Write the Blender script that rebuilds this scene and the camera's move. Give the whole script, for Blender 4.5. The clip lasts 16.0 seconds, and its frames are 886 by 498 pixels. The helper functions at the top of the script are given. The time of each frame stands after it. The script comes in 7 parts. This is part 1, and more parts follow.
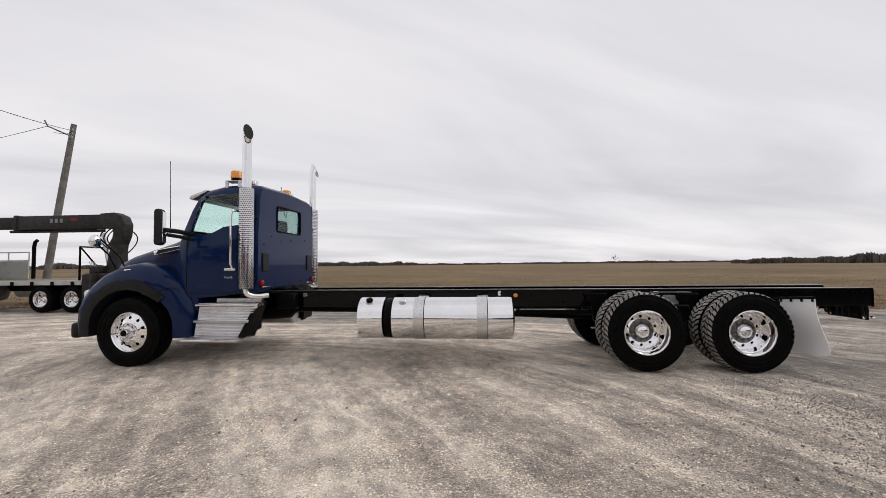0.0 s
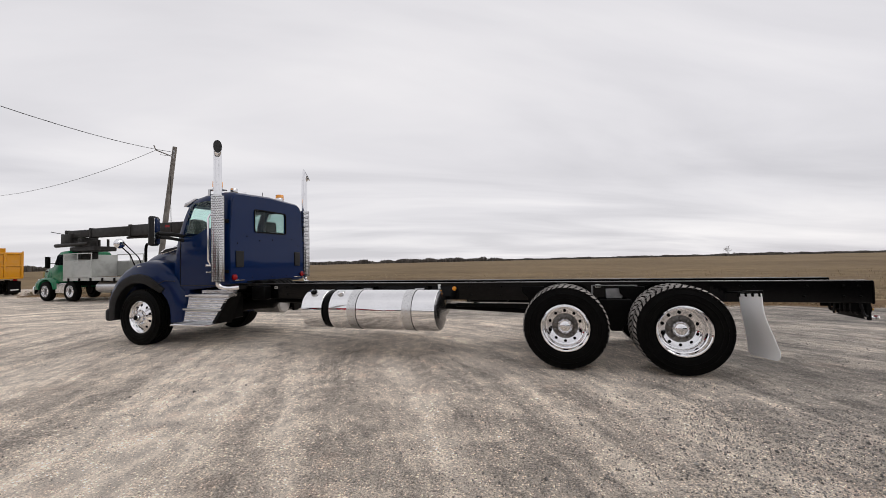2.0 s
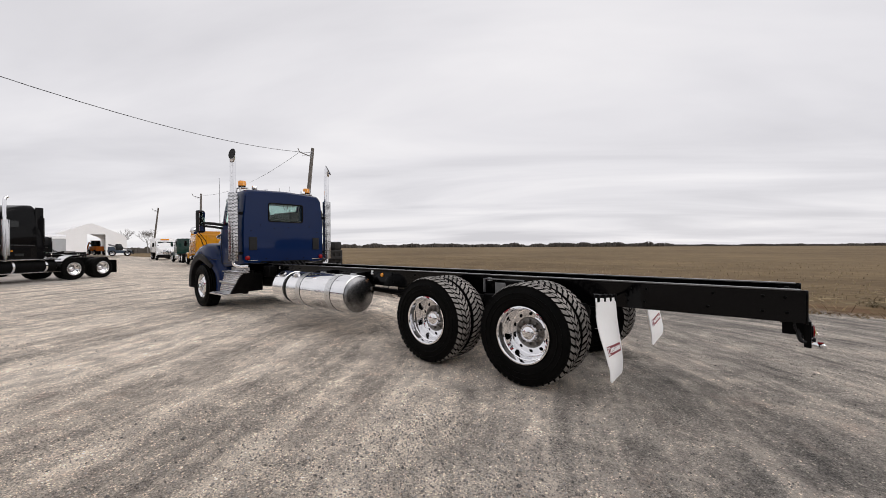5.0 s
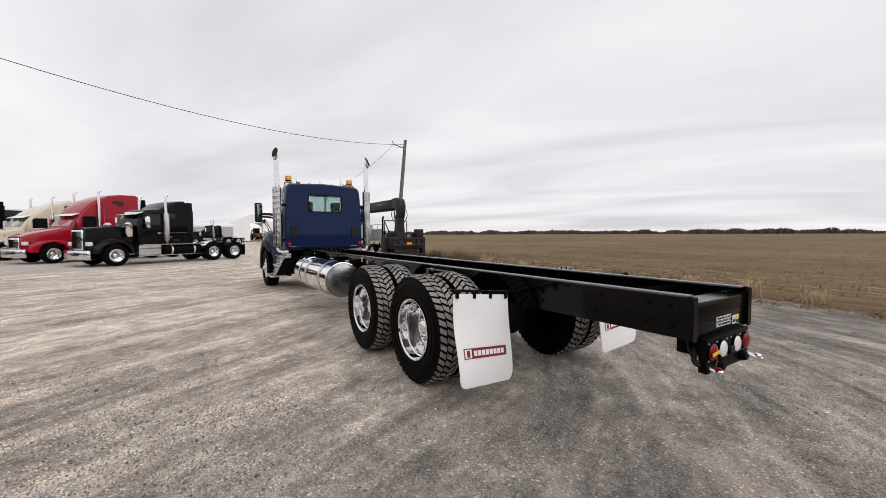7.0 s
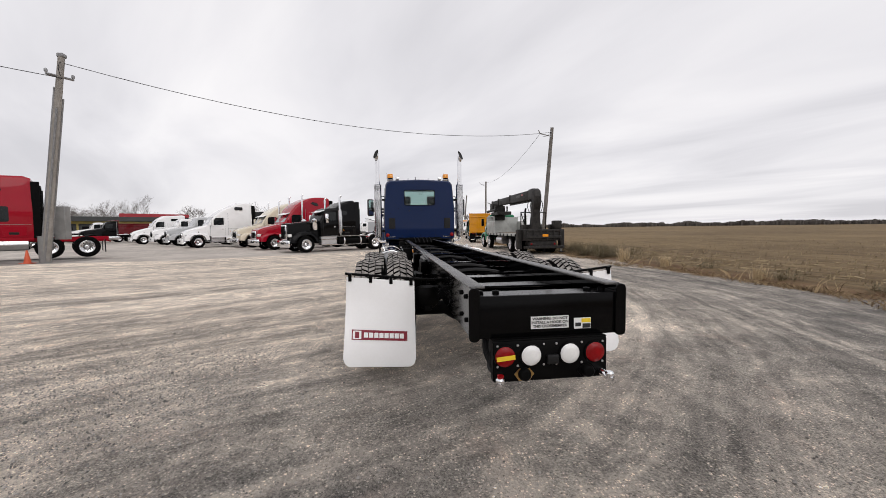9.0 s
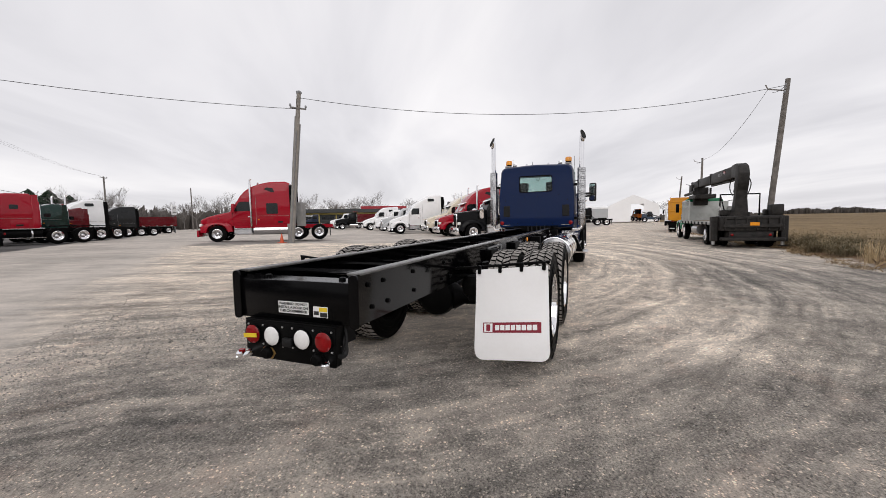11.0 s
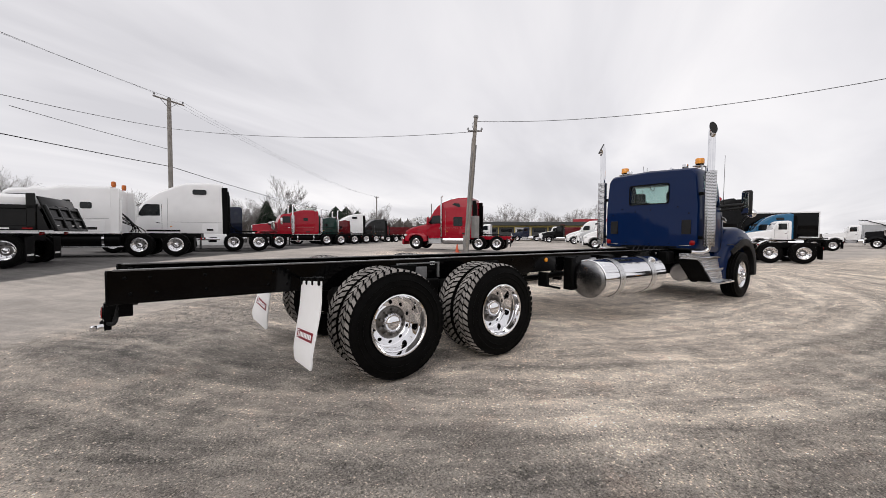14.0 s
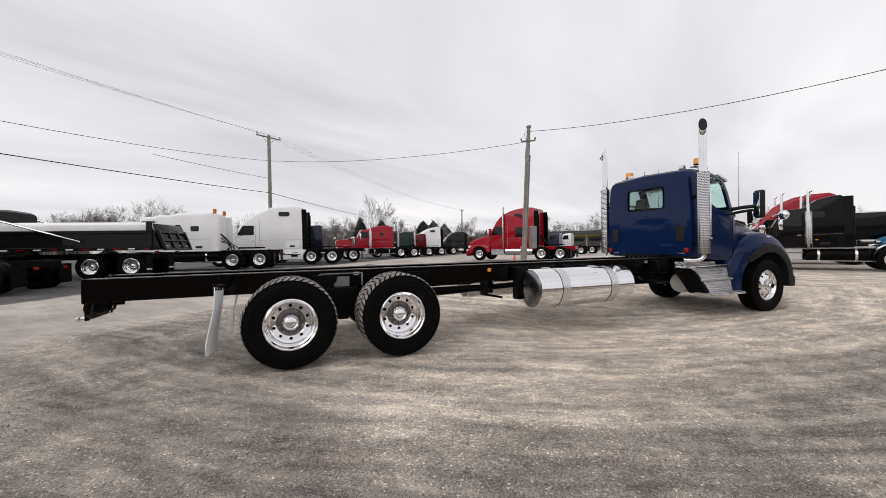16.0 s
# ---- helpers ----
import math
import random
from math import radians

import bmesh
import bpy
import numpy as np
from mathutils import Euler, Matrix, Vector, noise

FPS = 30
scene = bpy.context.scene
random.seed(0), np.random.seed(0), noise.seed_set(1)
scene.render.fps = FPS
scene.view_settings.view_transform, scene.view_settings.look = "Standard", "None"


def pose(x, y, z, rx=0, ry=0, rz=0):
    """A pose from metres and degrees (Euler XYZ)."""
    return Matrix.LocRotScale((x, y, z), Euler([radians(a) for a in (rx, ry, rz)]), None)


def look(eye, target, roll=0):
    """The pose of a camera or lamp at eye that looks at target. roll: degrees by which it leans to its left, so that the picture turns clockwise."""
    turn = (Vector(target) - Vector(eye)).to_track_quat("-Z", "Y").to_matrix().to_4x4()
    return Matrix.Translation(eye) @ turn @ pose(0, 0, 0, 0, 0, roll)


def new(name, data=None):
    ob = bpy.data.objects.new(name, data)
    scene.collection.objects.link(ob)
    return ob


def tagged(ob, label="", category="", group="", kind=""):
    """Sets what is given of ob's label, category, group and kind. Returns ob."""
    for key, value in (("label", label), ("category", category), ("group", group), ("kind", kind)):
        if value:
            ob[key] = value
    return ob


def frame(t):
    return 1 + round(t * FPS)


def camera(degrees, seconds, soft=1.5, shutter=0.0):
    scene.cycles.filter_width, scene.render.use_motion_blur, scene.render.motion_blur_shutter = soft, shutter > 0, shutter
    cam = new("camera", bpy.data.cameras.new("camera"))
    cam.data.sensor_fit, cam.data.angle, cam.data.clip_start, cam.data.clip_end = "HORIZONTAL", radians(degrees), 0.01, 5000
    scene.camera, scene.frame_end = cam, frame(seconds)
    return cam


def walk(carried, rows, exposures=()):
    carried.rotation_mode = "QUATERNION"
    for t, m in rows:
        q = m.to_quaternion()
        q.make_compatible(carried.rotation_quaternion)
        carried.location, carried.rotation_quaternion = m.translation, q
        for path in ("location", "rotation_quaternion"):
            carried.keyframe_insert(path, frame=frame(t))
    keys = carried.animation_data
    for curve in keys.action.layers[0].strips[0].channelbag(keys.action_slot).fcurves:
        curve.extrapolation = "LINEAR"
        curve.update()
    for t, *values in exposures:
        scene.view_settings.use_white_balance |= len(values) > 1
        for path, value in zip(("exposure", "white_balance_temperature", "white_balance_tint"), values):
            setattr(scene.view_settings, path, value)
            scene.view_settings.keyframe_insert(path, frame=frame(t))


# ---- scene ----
cam = camera(97.8, 16.0, .7)

PATH = [
    (0, (5.303, -6.73, 1.51), (5.138, -4.738, 1.589), -0.6),
    (0.5, (5.908, -6.716, 1.503), (5.652, -4.734, 1.585), -0.8),
    (1, (6.481, -6.599, 1.487), (6.128, -4.632, 1.573), -0.9),
    (1.5, (7.071, -6.555, 1.468), (6.597, -4.613, 1.54), -1.1),
    (2, (7.645, -6.462, 1.442), (7.049, -4.554, 1.506), -1.3),
    (2.5, (8.247, -6.298, 1.458), (7.528, -4.433, 1.507), -1.5),
    (3, (8.845, -6.117, 1.463), (8.017, -4.297, 1.503), -1.4),
    (3.5, (9.373, -5.795, 1.492), (8.434, -4.03, 1.527), -1.2),
    (4, (9.92, -5.524, 1.474), (8.864, -3.826, 1.5), -0.7),
    (6.5, (12.051, -3.483, 1.486), (10.473, -2.256, 1.418), -0.4),
    (7, (12.348, -3.029, 1.494), (10.674, -1.937, 1.416), -0.2),
    (7.5, (12.694, -2.537, 1.446), (10.926, -1.608, 1.353), -0.0),
    (8, (12.897, -1.996, 1.433), (11.04, -1.261, 1.326), -0.2),
    (8.5, (13.075, -1.421, 1.415), (11.147, -0.901, 1.314), -0.1),
    (9, (13.189, -0.846, 1.415), (11.209, -0.579, 1.308), -0.7),
    (9.5, (13.148, -0.258, 1.429), (11.152, -0.261, 1.31), -0.8),
    (10, (13.089, 0.334, 1.41), (11.111, 0.067, 1.275), -1.0),
    (12.5, (12.178, 3.255, 1.369), (10.652, 1.969, 1.24), -0.1),
    (13, (11.813, 3.67, 1.394), (10.411, 2.247, 1.287), 0.3),
    (13.5, (11.392, 4.138, 1.407), (10.116, 2.601, 1.318), 0.4),
    (14, (10.792, 4.462, 1.407), (9.636, 2.832, 1.327), 0.3),
    (14.5, (10.384, 4.91, 1.374), (9.34, 3.205, 1.302), 0.4),
    (15, (9.929, 5.288, 1.37), (8.997, 3.519, 1.308), 0.2),
    (15.5, (9.453, 5.672, 1.377), (8.627, 3.851, 1.341), -0.4),
    (16, (8.963, 6.071, 1.414), (8.232, 4.209, 1.396), -1.0),
]
walk(cam, [(t, look(eye, target, roll)) for t, eye, target, roll in PATH], [(0.0, -0.09, 6500, 13), (4.0, -0.08, 6500, 13), (7.0, 0.0, 6500, 13), (16.0, 0.0, 6500, 13)])


# ---- helpers of this scene ----
def B():
    return bmesh.new()


def add_box(bm, x0, x1, y0, y1, z0, z1, bevel=0.0, seg=2, m=None):
    before = set(bm.verts)
    vs = bmesh.ops.create_cube(bm, size=1.0)["verts"]
    for v in vs:
        v.co = Vector((x0 + (v.co.x + .5) * (x1 - x0), y0 + (v.co.y + .5) * (y1 - y0), z0 + (v.co.z + .5) * (z1 - z0)))
    if bevel > 0:
        es = list({e for v in vs for e in v.link_edges})
        bmesh.ops.bevel(bm, geom=es, offset=bevel, segments=seg, affect="EDGES", profile=.5)
    if m is not None:
        for v in set(bm.verts) - before:
            v.co = m @ v.co
    return bm


def frame_of(d):
    d = Vector(d).normalized()
    a = Vector((0, 0, 1)) if abs(d.z) < .9 else Vector((1, 0, 0))
    u = d.cross(a).normalized()
    return u, d.cross(u).normalized()


def add_tube(bm, pts, r, seg=10, cap=True):
    """A round bar along points; r may be a list."""
    pts = [Vector(p) for p in pts]
    n = len(pts)
    rs = r if isinstance(r, (list, tuple)) else [r] * n
    rings = []
    u = None
    for i, p in enumerate(pts):
        d = (pts[min(i + 1, n - 1)] - pts[max(i - 1, 0)]).normalized()
        if u is None:
            u, v = frame_of(d)
        else:
            u = (u - d * u.dot(d)).normalized()
            v = d.cross(u).normalized()
        rings.append([bm.verts.new(p + (u * math.cos(2 * math.pi * k / seg) + v * math.sin(2 * math.pi * k / seg)) * rs[i]) for k in range(seg)])
    for a, b in zip(rings, rings[1:]):
        for k in range(seg):
            bm.faces.new((a[k], a[(k + 1) % seg], b[(k + 1) % seg], b[k]))
    if cap:
        bm.faces.new(rings[0][::-1])
        bm.faces.new(rings[-1])
    return bm


def arc_pts(p0, p1, p2, n=6):
    """A smooth bend from p0 by way of p1 to p2."""
    p0, p1, p2 = Vector(p0), Vector(p1), Vector(p2)
    return [(1 - t) ** 2 * p0 + 2 * t * (1 - t) * p1 + t * t * p2 for t in [i / n for i in range(n + 1)]]


def add_turn(bm, prof, seg=48, axis="y", at=(0, 0, 0)):
    """A turned body: prof is a list of (along the axis, radius)."""
    rings = []
    for h, r in prof:
        ring = []
        for k in range(seg):
            c, s = math.cos(2 * math.pi * k / seg) * r, math.sin(2 * math.pi * k / seg) * r
            p = {"y": (c, h, s), "x": (h, c, s), "z": (c, s, h)}[axis]
            ring.append(bm.verts.new(Vector(at) + Vector(p)))
        rings.append(ring)
    for a, b in zip(rings, rings[1:]):
        for k in range(seg):
            bm.faces.new((a[k], a[(k + 1) % seg], b[(k + 1) % seg], b[k]))
    for ring, (h, r), flip in ((rings[0], prof[0], True), (rings[-1], prof[-1], False)):
        if r > 1e-4:
            bm.faces.new(ring[::-1] if flip else ring)
    bmesh.ops.remove_doubles(bm, verts=bm.verts, dist=1e-5)
    bmesh.ops.recalc_face_normals(bm, faces=bm.faces)
    return bm


def add_loft(bm, rings, cap=True, closed=True):
    rs = [[bm.verts.new(Vector(p)) for p in ring] for ring in rings]
    n = len(rs[0])
    for a, b in zip(rs, rs[1:]):
        for k in range(n if closed else n - 1):
            bm.faces.new((a[k], a[(k + 1) % n], b[(k + 1) % n], b[k]))
    if cap and closed:
        bm.faces.new(rs[0][::-1])
        bm.faces.new(rs[-1])
    bmesh.ops.recalc_face_normals(bm, faces=bm.faces)
    return bm


def add_prism(bm, prof, y0, y1, bevel=0.0, seg=2, plane="xz"):
    """A flat outline (x, z) pushed from y0 to y1."""
    before = set(bm.verts)
    def at(p, y):
        return {"xz": (p[0], y, p[1]), "xy": (p[0], p[1], y), "yz": (y, p[0], p[1])}[plane]
    a = [bm.verts.new(at(p, y0)) for p in prof]
    b = [bm.verts.new(at(p, y1)) for p in prof]
    fs = [bm.faces.new(a[::-1]), bm.faces.new(b)]
    n = len(prof)
    for k in range(n):
        fs.append(bm.faces.new((a[k], a[(k + 1) % n], b[(k + 1) % n], b[k])))
    bmesh.ops.recalc_face_normals(bm, faces=fs)
    if bevel > 0:
        es = list({e for v in set(bm.verts) - before for e in v.link_edges})
        bmesh.ops.bevel(bm, geom=es, offset=bevel, segments=seg, affect="EDGES", profile=.5)
    return bm


def rounded(x0, x1, z0, z1, r, n=4):
    """A rectangle's outline with round corners."""
    out = []
    for cx, cz, a0 in ((x1 - r, z1 - r, 0), (x0 + r, z1 - r, 90), (x0 + r, z0 + r, 180), (x1 - r, z0 + r, 270)):
        for i in range(n + 1):
            a = radians(a0 + 90 * i / n)
            out.append((cx + r * math.cos(a), cz + r * math.sin(a)))
    return out


def mesh_of(name, bm, material, angle=38):
    me = bpy.data.meshes.new(name)
    bm.to_mesh(me)
    bm.free()
    for k in (material if isinstance(material, (list, tuple)) else [material]):
        me.materials.append(k)
    me.shade_smooth()
    me.set_sharp_from_angle(angle=radians(angle))
    return me


def part(name, bm, material, parent, label="", m=None):
    """One mesh as a part of a thing, or of a part."""
    me = bm if isinstance(bm, bpy.types.Mesh) else mesh_of(name, bm, material)
    ob = new(name, me)
    ob.parent = parent
    if m is not None:
        ob.matrix_basis = m
    return tagged(ob, label=label)


def thing(name, label, category, at=None, group="", kind=""):
    ob = new(name)
    ob.empty_display_size = .2
    if at is not None:
        ob.matrix_basis = at
    return tagged(ob, label, category, group, kind)


def solid(name, bm, material, label, category, at=None, group="", kind=""):
    ob = new(name, mesh_of(name, bm, material))
    if at is not None:
        ob.matrix_basis = at
    return tagged(ob, label, category, group, kind)


def cut_away(bm, cutters):
    """A body with other bodies cut out of it."""
    def temp(b):
        me = bpy.data.meshes.new("temp")
        b.to_mesh(me)
        b.free()
        return new("temp", me)
    ob, cs = temp(bm), [temp(c) for c in cutters]
    for c in cs:
        md = ob.modifiers.new("cut", "BOOLEAN")
        md.operation, md.object, md.solver = "DIFFERENCE", c, "EXACT"
    deps = bpy.context.evaluated_depsgraph_get()
    me = bpy.data.meshes.new_from_object(ob.evaluated_get(deps))
    out = B()
    out.from_mesh(me)
    for o in [ob] + cs:
        bpy.data.objects.remove(o)
    bpy.data.meshes.remove(me)
    return out


def smooth01(a):
    a = min(1.0, max(0.0, a))
    return a * a * (3 - 2 * a)


def gz(x, y):
    """Height of the yard: flat under the truck, up to the road side, down to the field."""
    up = (.08 + .006 * max(-13, min(14, x))) * smooth01((-y - 3.5) / 9.0)
    up += .17 * smooth01((-y - 9.0) / 7.0) * smooth01((x + 14) / 12)
    down = -.2 * smooth01((y - 2.5) / 5.0) - .03 * smooth01((y - .2) / .5)
    return up + down


# ---- world and light ----
world = bpy.data.worlds.new("overcast")
scene.world = world
world.use_nodes = True
wn, wl = world.node_tree.nodes, world.node_tree.links
wn.clear()
SUN_EL, SUN_AZ = radians(38), radians(22)
sky = wn.new("ShaderNodeTexSky")
sky.sky_type, sky.sun_disc, sky.sun_elevation, sky.sun_rotation = "NISHITA", False, SUN_EL, radians(90) - SUN_AZ
geo = wn.new("ShaderNodeTexCoord")
sep = wn.new("ShaderNodeSeparateXYZ")
wl.new(geo.outputs["Generated"], sep.inputs[0])


def wmath(op, a, b=None, c=None):
    n = wn.new("ShaderNodeMath")
    n.operation = op
    for i, s in enumerate((a, b, c)):
        if s is None:
            continue
        if isinstance(s, (int, float)):
            n.inputs[i].default_value = s
        else:
            wl.new(s, n.inputs[i])
    return n.outputs[0]


up_ = wmath("MAXIMUM", sep.outputs["Z"], 0.0)
den = wmath("ADD", up_, .12)
cx_, cy_ = wmath("DIVIDE", sep.outputs["X"], den), wmath("DIVIDE", sep.outputs["Y"], den)
# cloud bands lie at a slant over the field
ca, sa = math.cos(radians(28)), math.sin(radians(28))
ax_ = wmath("ADD", wmath("MULTIPLY", cx_, ca), wmath("MULTIPLY", cy_, sa))
ay_ = wmath("SUBTRACT", wmath("MULTIPLY", cy_, ca), wmath("MULTIPLY", cx_, sa))
comb = wn.new("ShaderNodeCombineXYZ")
wl.new(wmath("MULTIPLY", ax_, .4), comb.inputs[0])
wl.new(ay_, comb.inputs[1])
cn = wn.new("ShaderNodeTexNoise")
cn.inputs["Scale"].default_value, cn.inputs["Detail"].default_value, cn.inputs["Roughness"].default_value = .8, 6.0, .5
cn.inputs["Distortion"].default_value = .5
wl.new(comb.outputs[0], cn.inputs["Vector"])
ramp = wn.new("ShaderNodeValToRGB")
el = ramp.color_ramp.elements
el[0].position, el[0].color = .33, (.675, .677, .698, 1)
el[1].position, el[1].color = .68, (.975, .97, .965, 1)
mid = el.new(.5)
mid.color = (.82, .82, .835, 1)
wl.new(cn.outputs["Fac"], ramp.inputs["Fac"])
mix = wn.new("ShaderNodeMix")
mix.data_type = "RGBA"
mix.inputs["Factor"].default_value = .97
skys = wn.new("ShaderNodeVectorMath")
skys.operation = "SCALE"
skys.inputs["Scale"].default_value = .12
wl.new(sky.outputs[0], skys.inputs[0])
wl.new(skys.outputs[0], mix.inputs["A"])
wl.new(ramp.outputs[0], mix.inputs["B"])
bg = wn.new("ShaderNodeBackground")
bg.inputs["Strength"].default_value = 1.0
wl.new(mix.outputs["Result"], bg.inputs["Color"])
wo = wn.new("ShaderNodeOutputWorld")
wl.new(bg.outputs[0], wo.inputs["Surface"])

sun_data = bpy.data.lights.new("sun", "SUN")
sun_data.energy, sun_data.angle, sun_data.color = .9, radians(50), (1, .97, .93)
sun = new("sun", sun_data)
sun.matrix_basis = look((0, 0, 0), (-math.cos(SUN_EL) * math.cos(SUN_AZ), -math.cos(SUN_EL) * math.sin(SUN_AZ), -math.sin(SUN_EL)))


# ---- materials ----
class Nodes:
    def __init__(self, name):
        self.m = bpy.data.materials.new(name)
        self.m.use_nodes = True
        self.t = self.m.node_tree
        self.bsdf = next(n for n in self.t.nodes if n.type == "BSDF_PRINCIPLED")
        self.out = next(n for n in self.t.nodes if n.type == "OUTPUT_MATERIAL")
        tc = self.t.nodes.new("ShaderNodeTexCoord")
        self.obj = tc.outputs["Object"]

    def link(self, a, b):
        self.t.links.new(a, b)

    def put(self, sock, v):
        if isinstance(v, (int, float)):
            sock.default_value = v
        elif isinstance(v, tuple):
            sock.default_value = (*v, 1) if len(v) == 3 and len(sock.default_value) == 4 else v
        else:
            self.link(v, sock)

    def math(self, op, a, b=0.0, c=0.0):
        n = self.t.nodes.new("ShaderNodeMath")
        n.operation = op
        for i, s in enumerate((a, b, c)):
            self.put(n.inputs[i], s)
        return n.outputs[0]

    def noise(self, scale, detail=4.0, rough=.55, vec=None, dist=0.0):
        n = self.t.nodes.new("ShaderNodeTexNoise")
        n.inputs["Scale"].default_value, n.inputs["Detail"].default_value, n.inputs["Roughness"].default_value = scale, detail, rough
        n.inputs["Distortion"].default_value = dist
        self.link(self.obj if vec is None else vec, n.inputs["Vector"])
        return n.outputs["Fac"]

    def mix(self, f, a, b):
        n = self.t.nodes.new("ShaderNodeMix")
        n.data_type = "RGBA"
        self.put(n.inputs["Factor"], f)
        self.put(n.inputs["A"], a)
        self.put(n.inputs["B"], b)
        return n.outputs["Result"]

    def ramp(self, f, lo, hi):
        n = self.t.nodes.new("ShaderNodeMapRange")
        n.interpolation_type = "SMOOTHSTEP"
        self.put(n.inputs[0], f)
        n.inputs[1].default_value, n.inputs[2].default_value = lo, hi
        return n.outputs[0]

    def xyz(self):
        n = self.t.nodes.new("ShaderNodeSeparateXYZ")
        self.link(self.obj, n.inputs[0])
        return n.outputs

    def vec(self, x, y, z=0.0):
        n = self.t.nodes.new("ShaderNodeCombineXYZ")
        for i, s in enumerate((x, y, z)):
            self.put(n.inputs[i], s)
        return n.outputs[0]

    def bump(self, h, strength=.3, dist=.01):
        n = self.t.nodes.new("ShaderNodeBump")
        n.inputs["Strength"].default_value, n.inputs["Distance"].default_value = strength, dist
        self.link(h, n.inputs["Height"])
        self.link(n.outputs[0], self.bsdf.inputs["Normal"])

    def set(self, **kw):
        for k, v in kw.items():
            self.put(self.bsdf.inputs[k.replace("_", " ")], v)
        return self.m


def simple(name, c1, c2, rough=.5, metal=0.0, scale=6.0, coat=0.0, bump=0.0, bscale=60.0, rvar=.1, spec=.5):
    """Two close tones in patches and grain, uneven gloss, fine relief."""
    n = Nodes(name)
    f = n.math("ADD", n.math("MULTIPLY", n.noise(scale, 5), .65), n.math("MULTIPLY", n.noise(scale * 14, 3), .35))
    col = n.mix(n.ramp(f, .35, .65), c1, c2)
    r = n.math("ADD", rough - rvar / 2, n.math("MULTIPLY", n.noise(scale * 2.3, 4), rvar))
    if bump:
        n.bump(n.noise(bscale, 3), bump, .004)
    n.set(Base_Color=col, Roughness=r, Metallic=metal, Coat_Weight=coat, Coat_Roughness=.04, Specular_IOR_Level=spec)
    return n.m


def paint(name, c, dirt=(.16, .15, .14), amount=.12, rough=.25, gloss=.6):
    """Glossy vehicle paint with a clear coat and a little road dust low down in blotches."""
    n = Nodes(name)
    f = n.math("MULTIPLY", n.ramp(n.noise(2.2, 6, .6), .45, .8), amount)
    f2 = n.math("MULTIPLY", n.ramp(n.noise(40, 3), .5, .8), amount * .5)
    dark = tuple(k * .86 for k in c)
    col = n.mix(n.math("ADD", f, f2), n.mix(n.noise(1.1, 2), c, dark), dirt)
    n.set(Base_Color=col, Roughness=n.math("ADD", rough, n.math("MULTIPLY", f, 1.5)), Coat_Weight=gloss, Coat_Roughness=.03, Specular_IOR_Level=.06)
    return n.m


BLUE = paint("blue_paint", (.0008, .0125, .062), amount=.006, rough=.35, gloss=.38)
BLACK = simple("black_gloss_paint", (.0012, .0012, .0014), (.0024, .0024, .0026), .16, scale=4, rvar=.08, bump=.02, bscale=90, spec=.12)
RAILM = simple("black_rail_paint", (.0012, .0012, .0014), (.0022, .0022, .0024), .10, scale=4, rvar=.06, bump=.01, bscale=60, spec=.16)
# black flange; the paler base colour stands in for reflected sky
FLANGE = simple("sheen_flange", (.035, .034, .033), (.10, .096, .092), .24, scale=7, rvar=.15, bump=.02, bscale=90, spec=.5)
BLACKM = simple("black_matt_steel", (.0018, .0018, .002), (.004, .004, .004), .42, scale=9, bump=.08, spec=.06)
PLASTIC = simple("black_plastic", (.007, .007, .0075), (.012, .012, .0125), .5, scale=12, bump=.12, bscale=240, spec=.25)
RUBBER = simple("tyre_rubber", (.0022, .0022, .0022), (.005, .0048, .0046), .55, scale=7, bump=.1, bscale=80, spec=.055)
TREAD = simple("dusty_tread", (.14, .131, .122), (.34, .32, .295), .9, scale=9, bump=.3, bscale=60)
CHROME = simple("chrome", (.86, .86, .87), (.80, .80, .82), .06, 1.0, scale=5, rvar=.05)
ALU = simple("polished_aluminium", (.76, .76, .77), (.66, .66, .68), .10, 1.0, scale=8, rvar=.06)
BRUSHED = simple("brushed_steel", (.62, .62, .63), (.52, .52, .53), .34, 1.0, scale=10, rvar=.12)
TANKHEAD = simple("dull_tank_head", (.20, .20, .205), (.30, .30, .305), .24, 1.0, scale=4)
RIMM = simple("polished_rim", (.90, .90, .91), (.84, .84, .85), .055, 1.0, scale=9, rvar=.04)
STRAPM = simple("dull_strap", (.70, .70, .70), (.62, .62, .625), .28, 1.0, scale=20, rvar=.08)
TANKM = simple("polished_tank", (.86, .86, .87), (.80, .80, .81), .05, 1.0, scale=3, rvar=.03)
GREYST = simple("grey_steel", (.28, .28, .28), (.20, .20, .205), .5, .6, scale=8)
WHITEP = paint("white_paint", (.92, .92, .92), amount=.04)
DARKIN = simple("dark_trim", (.018, .018, .02), (.03, .03, .03), .7, scale=8)
HOLE = simple("dark_recess", (.004, .004, .004), (.007, .007, .007), .8)
AMBER = simple("amber_lens", (.85, .32, .01), (.75, .26, .01), .2, scale=20, coat=.5)
REDL = simple("red_lens", (.26, .004, .006), (.18, .003, .004), .22, scale=20, coat=.1, spec=.2)
WHITEL = simple("white_lens", (.82, .82, .80), (.74, .74, .73), .2, scale=20, coat=.5)


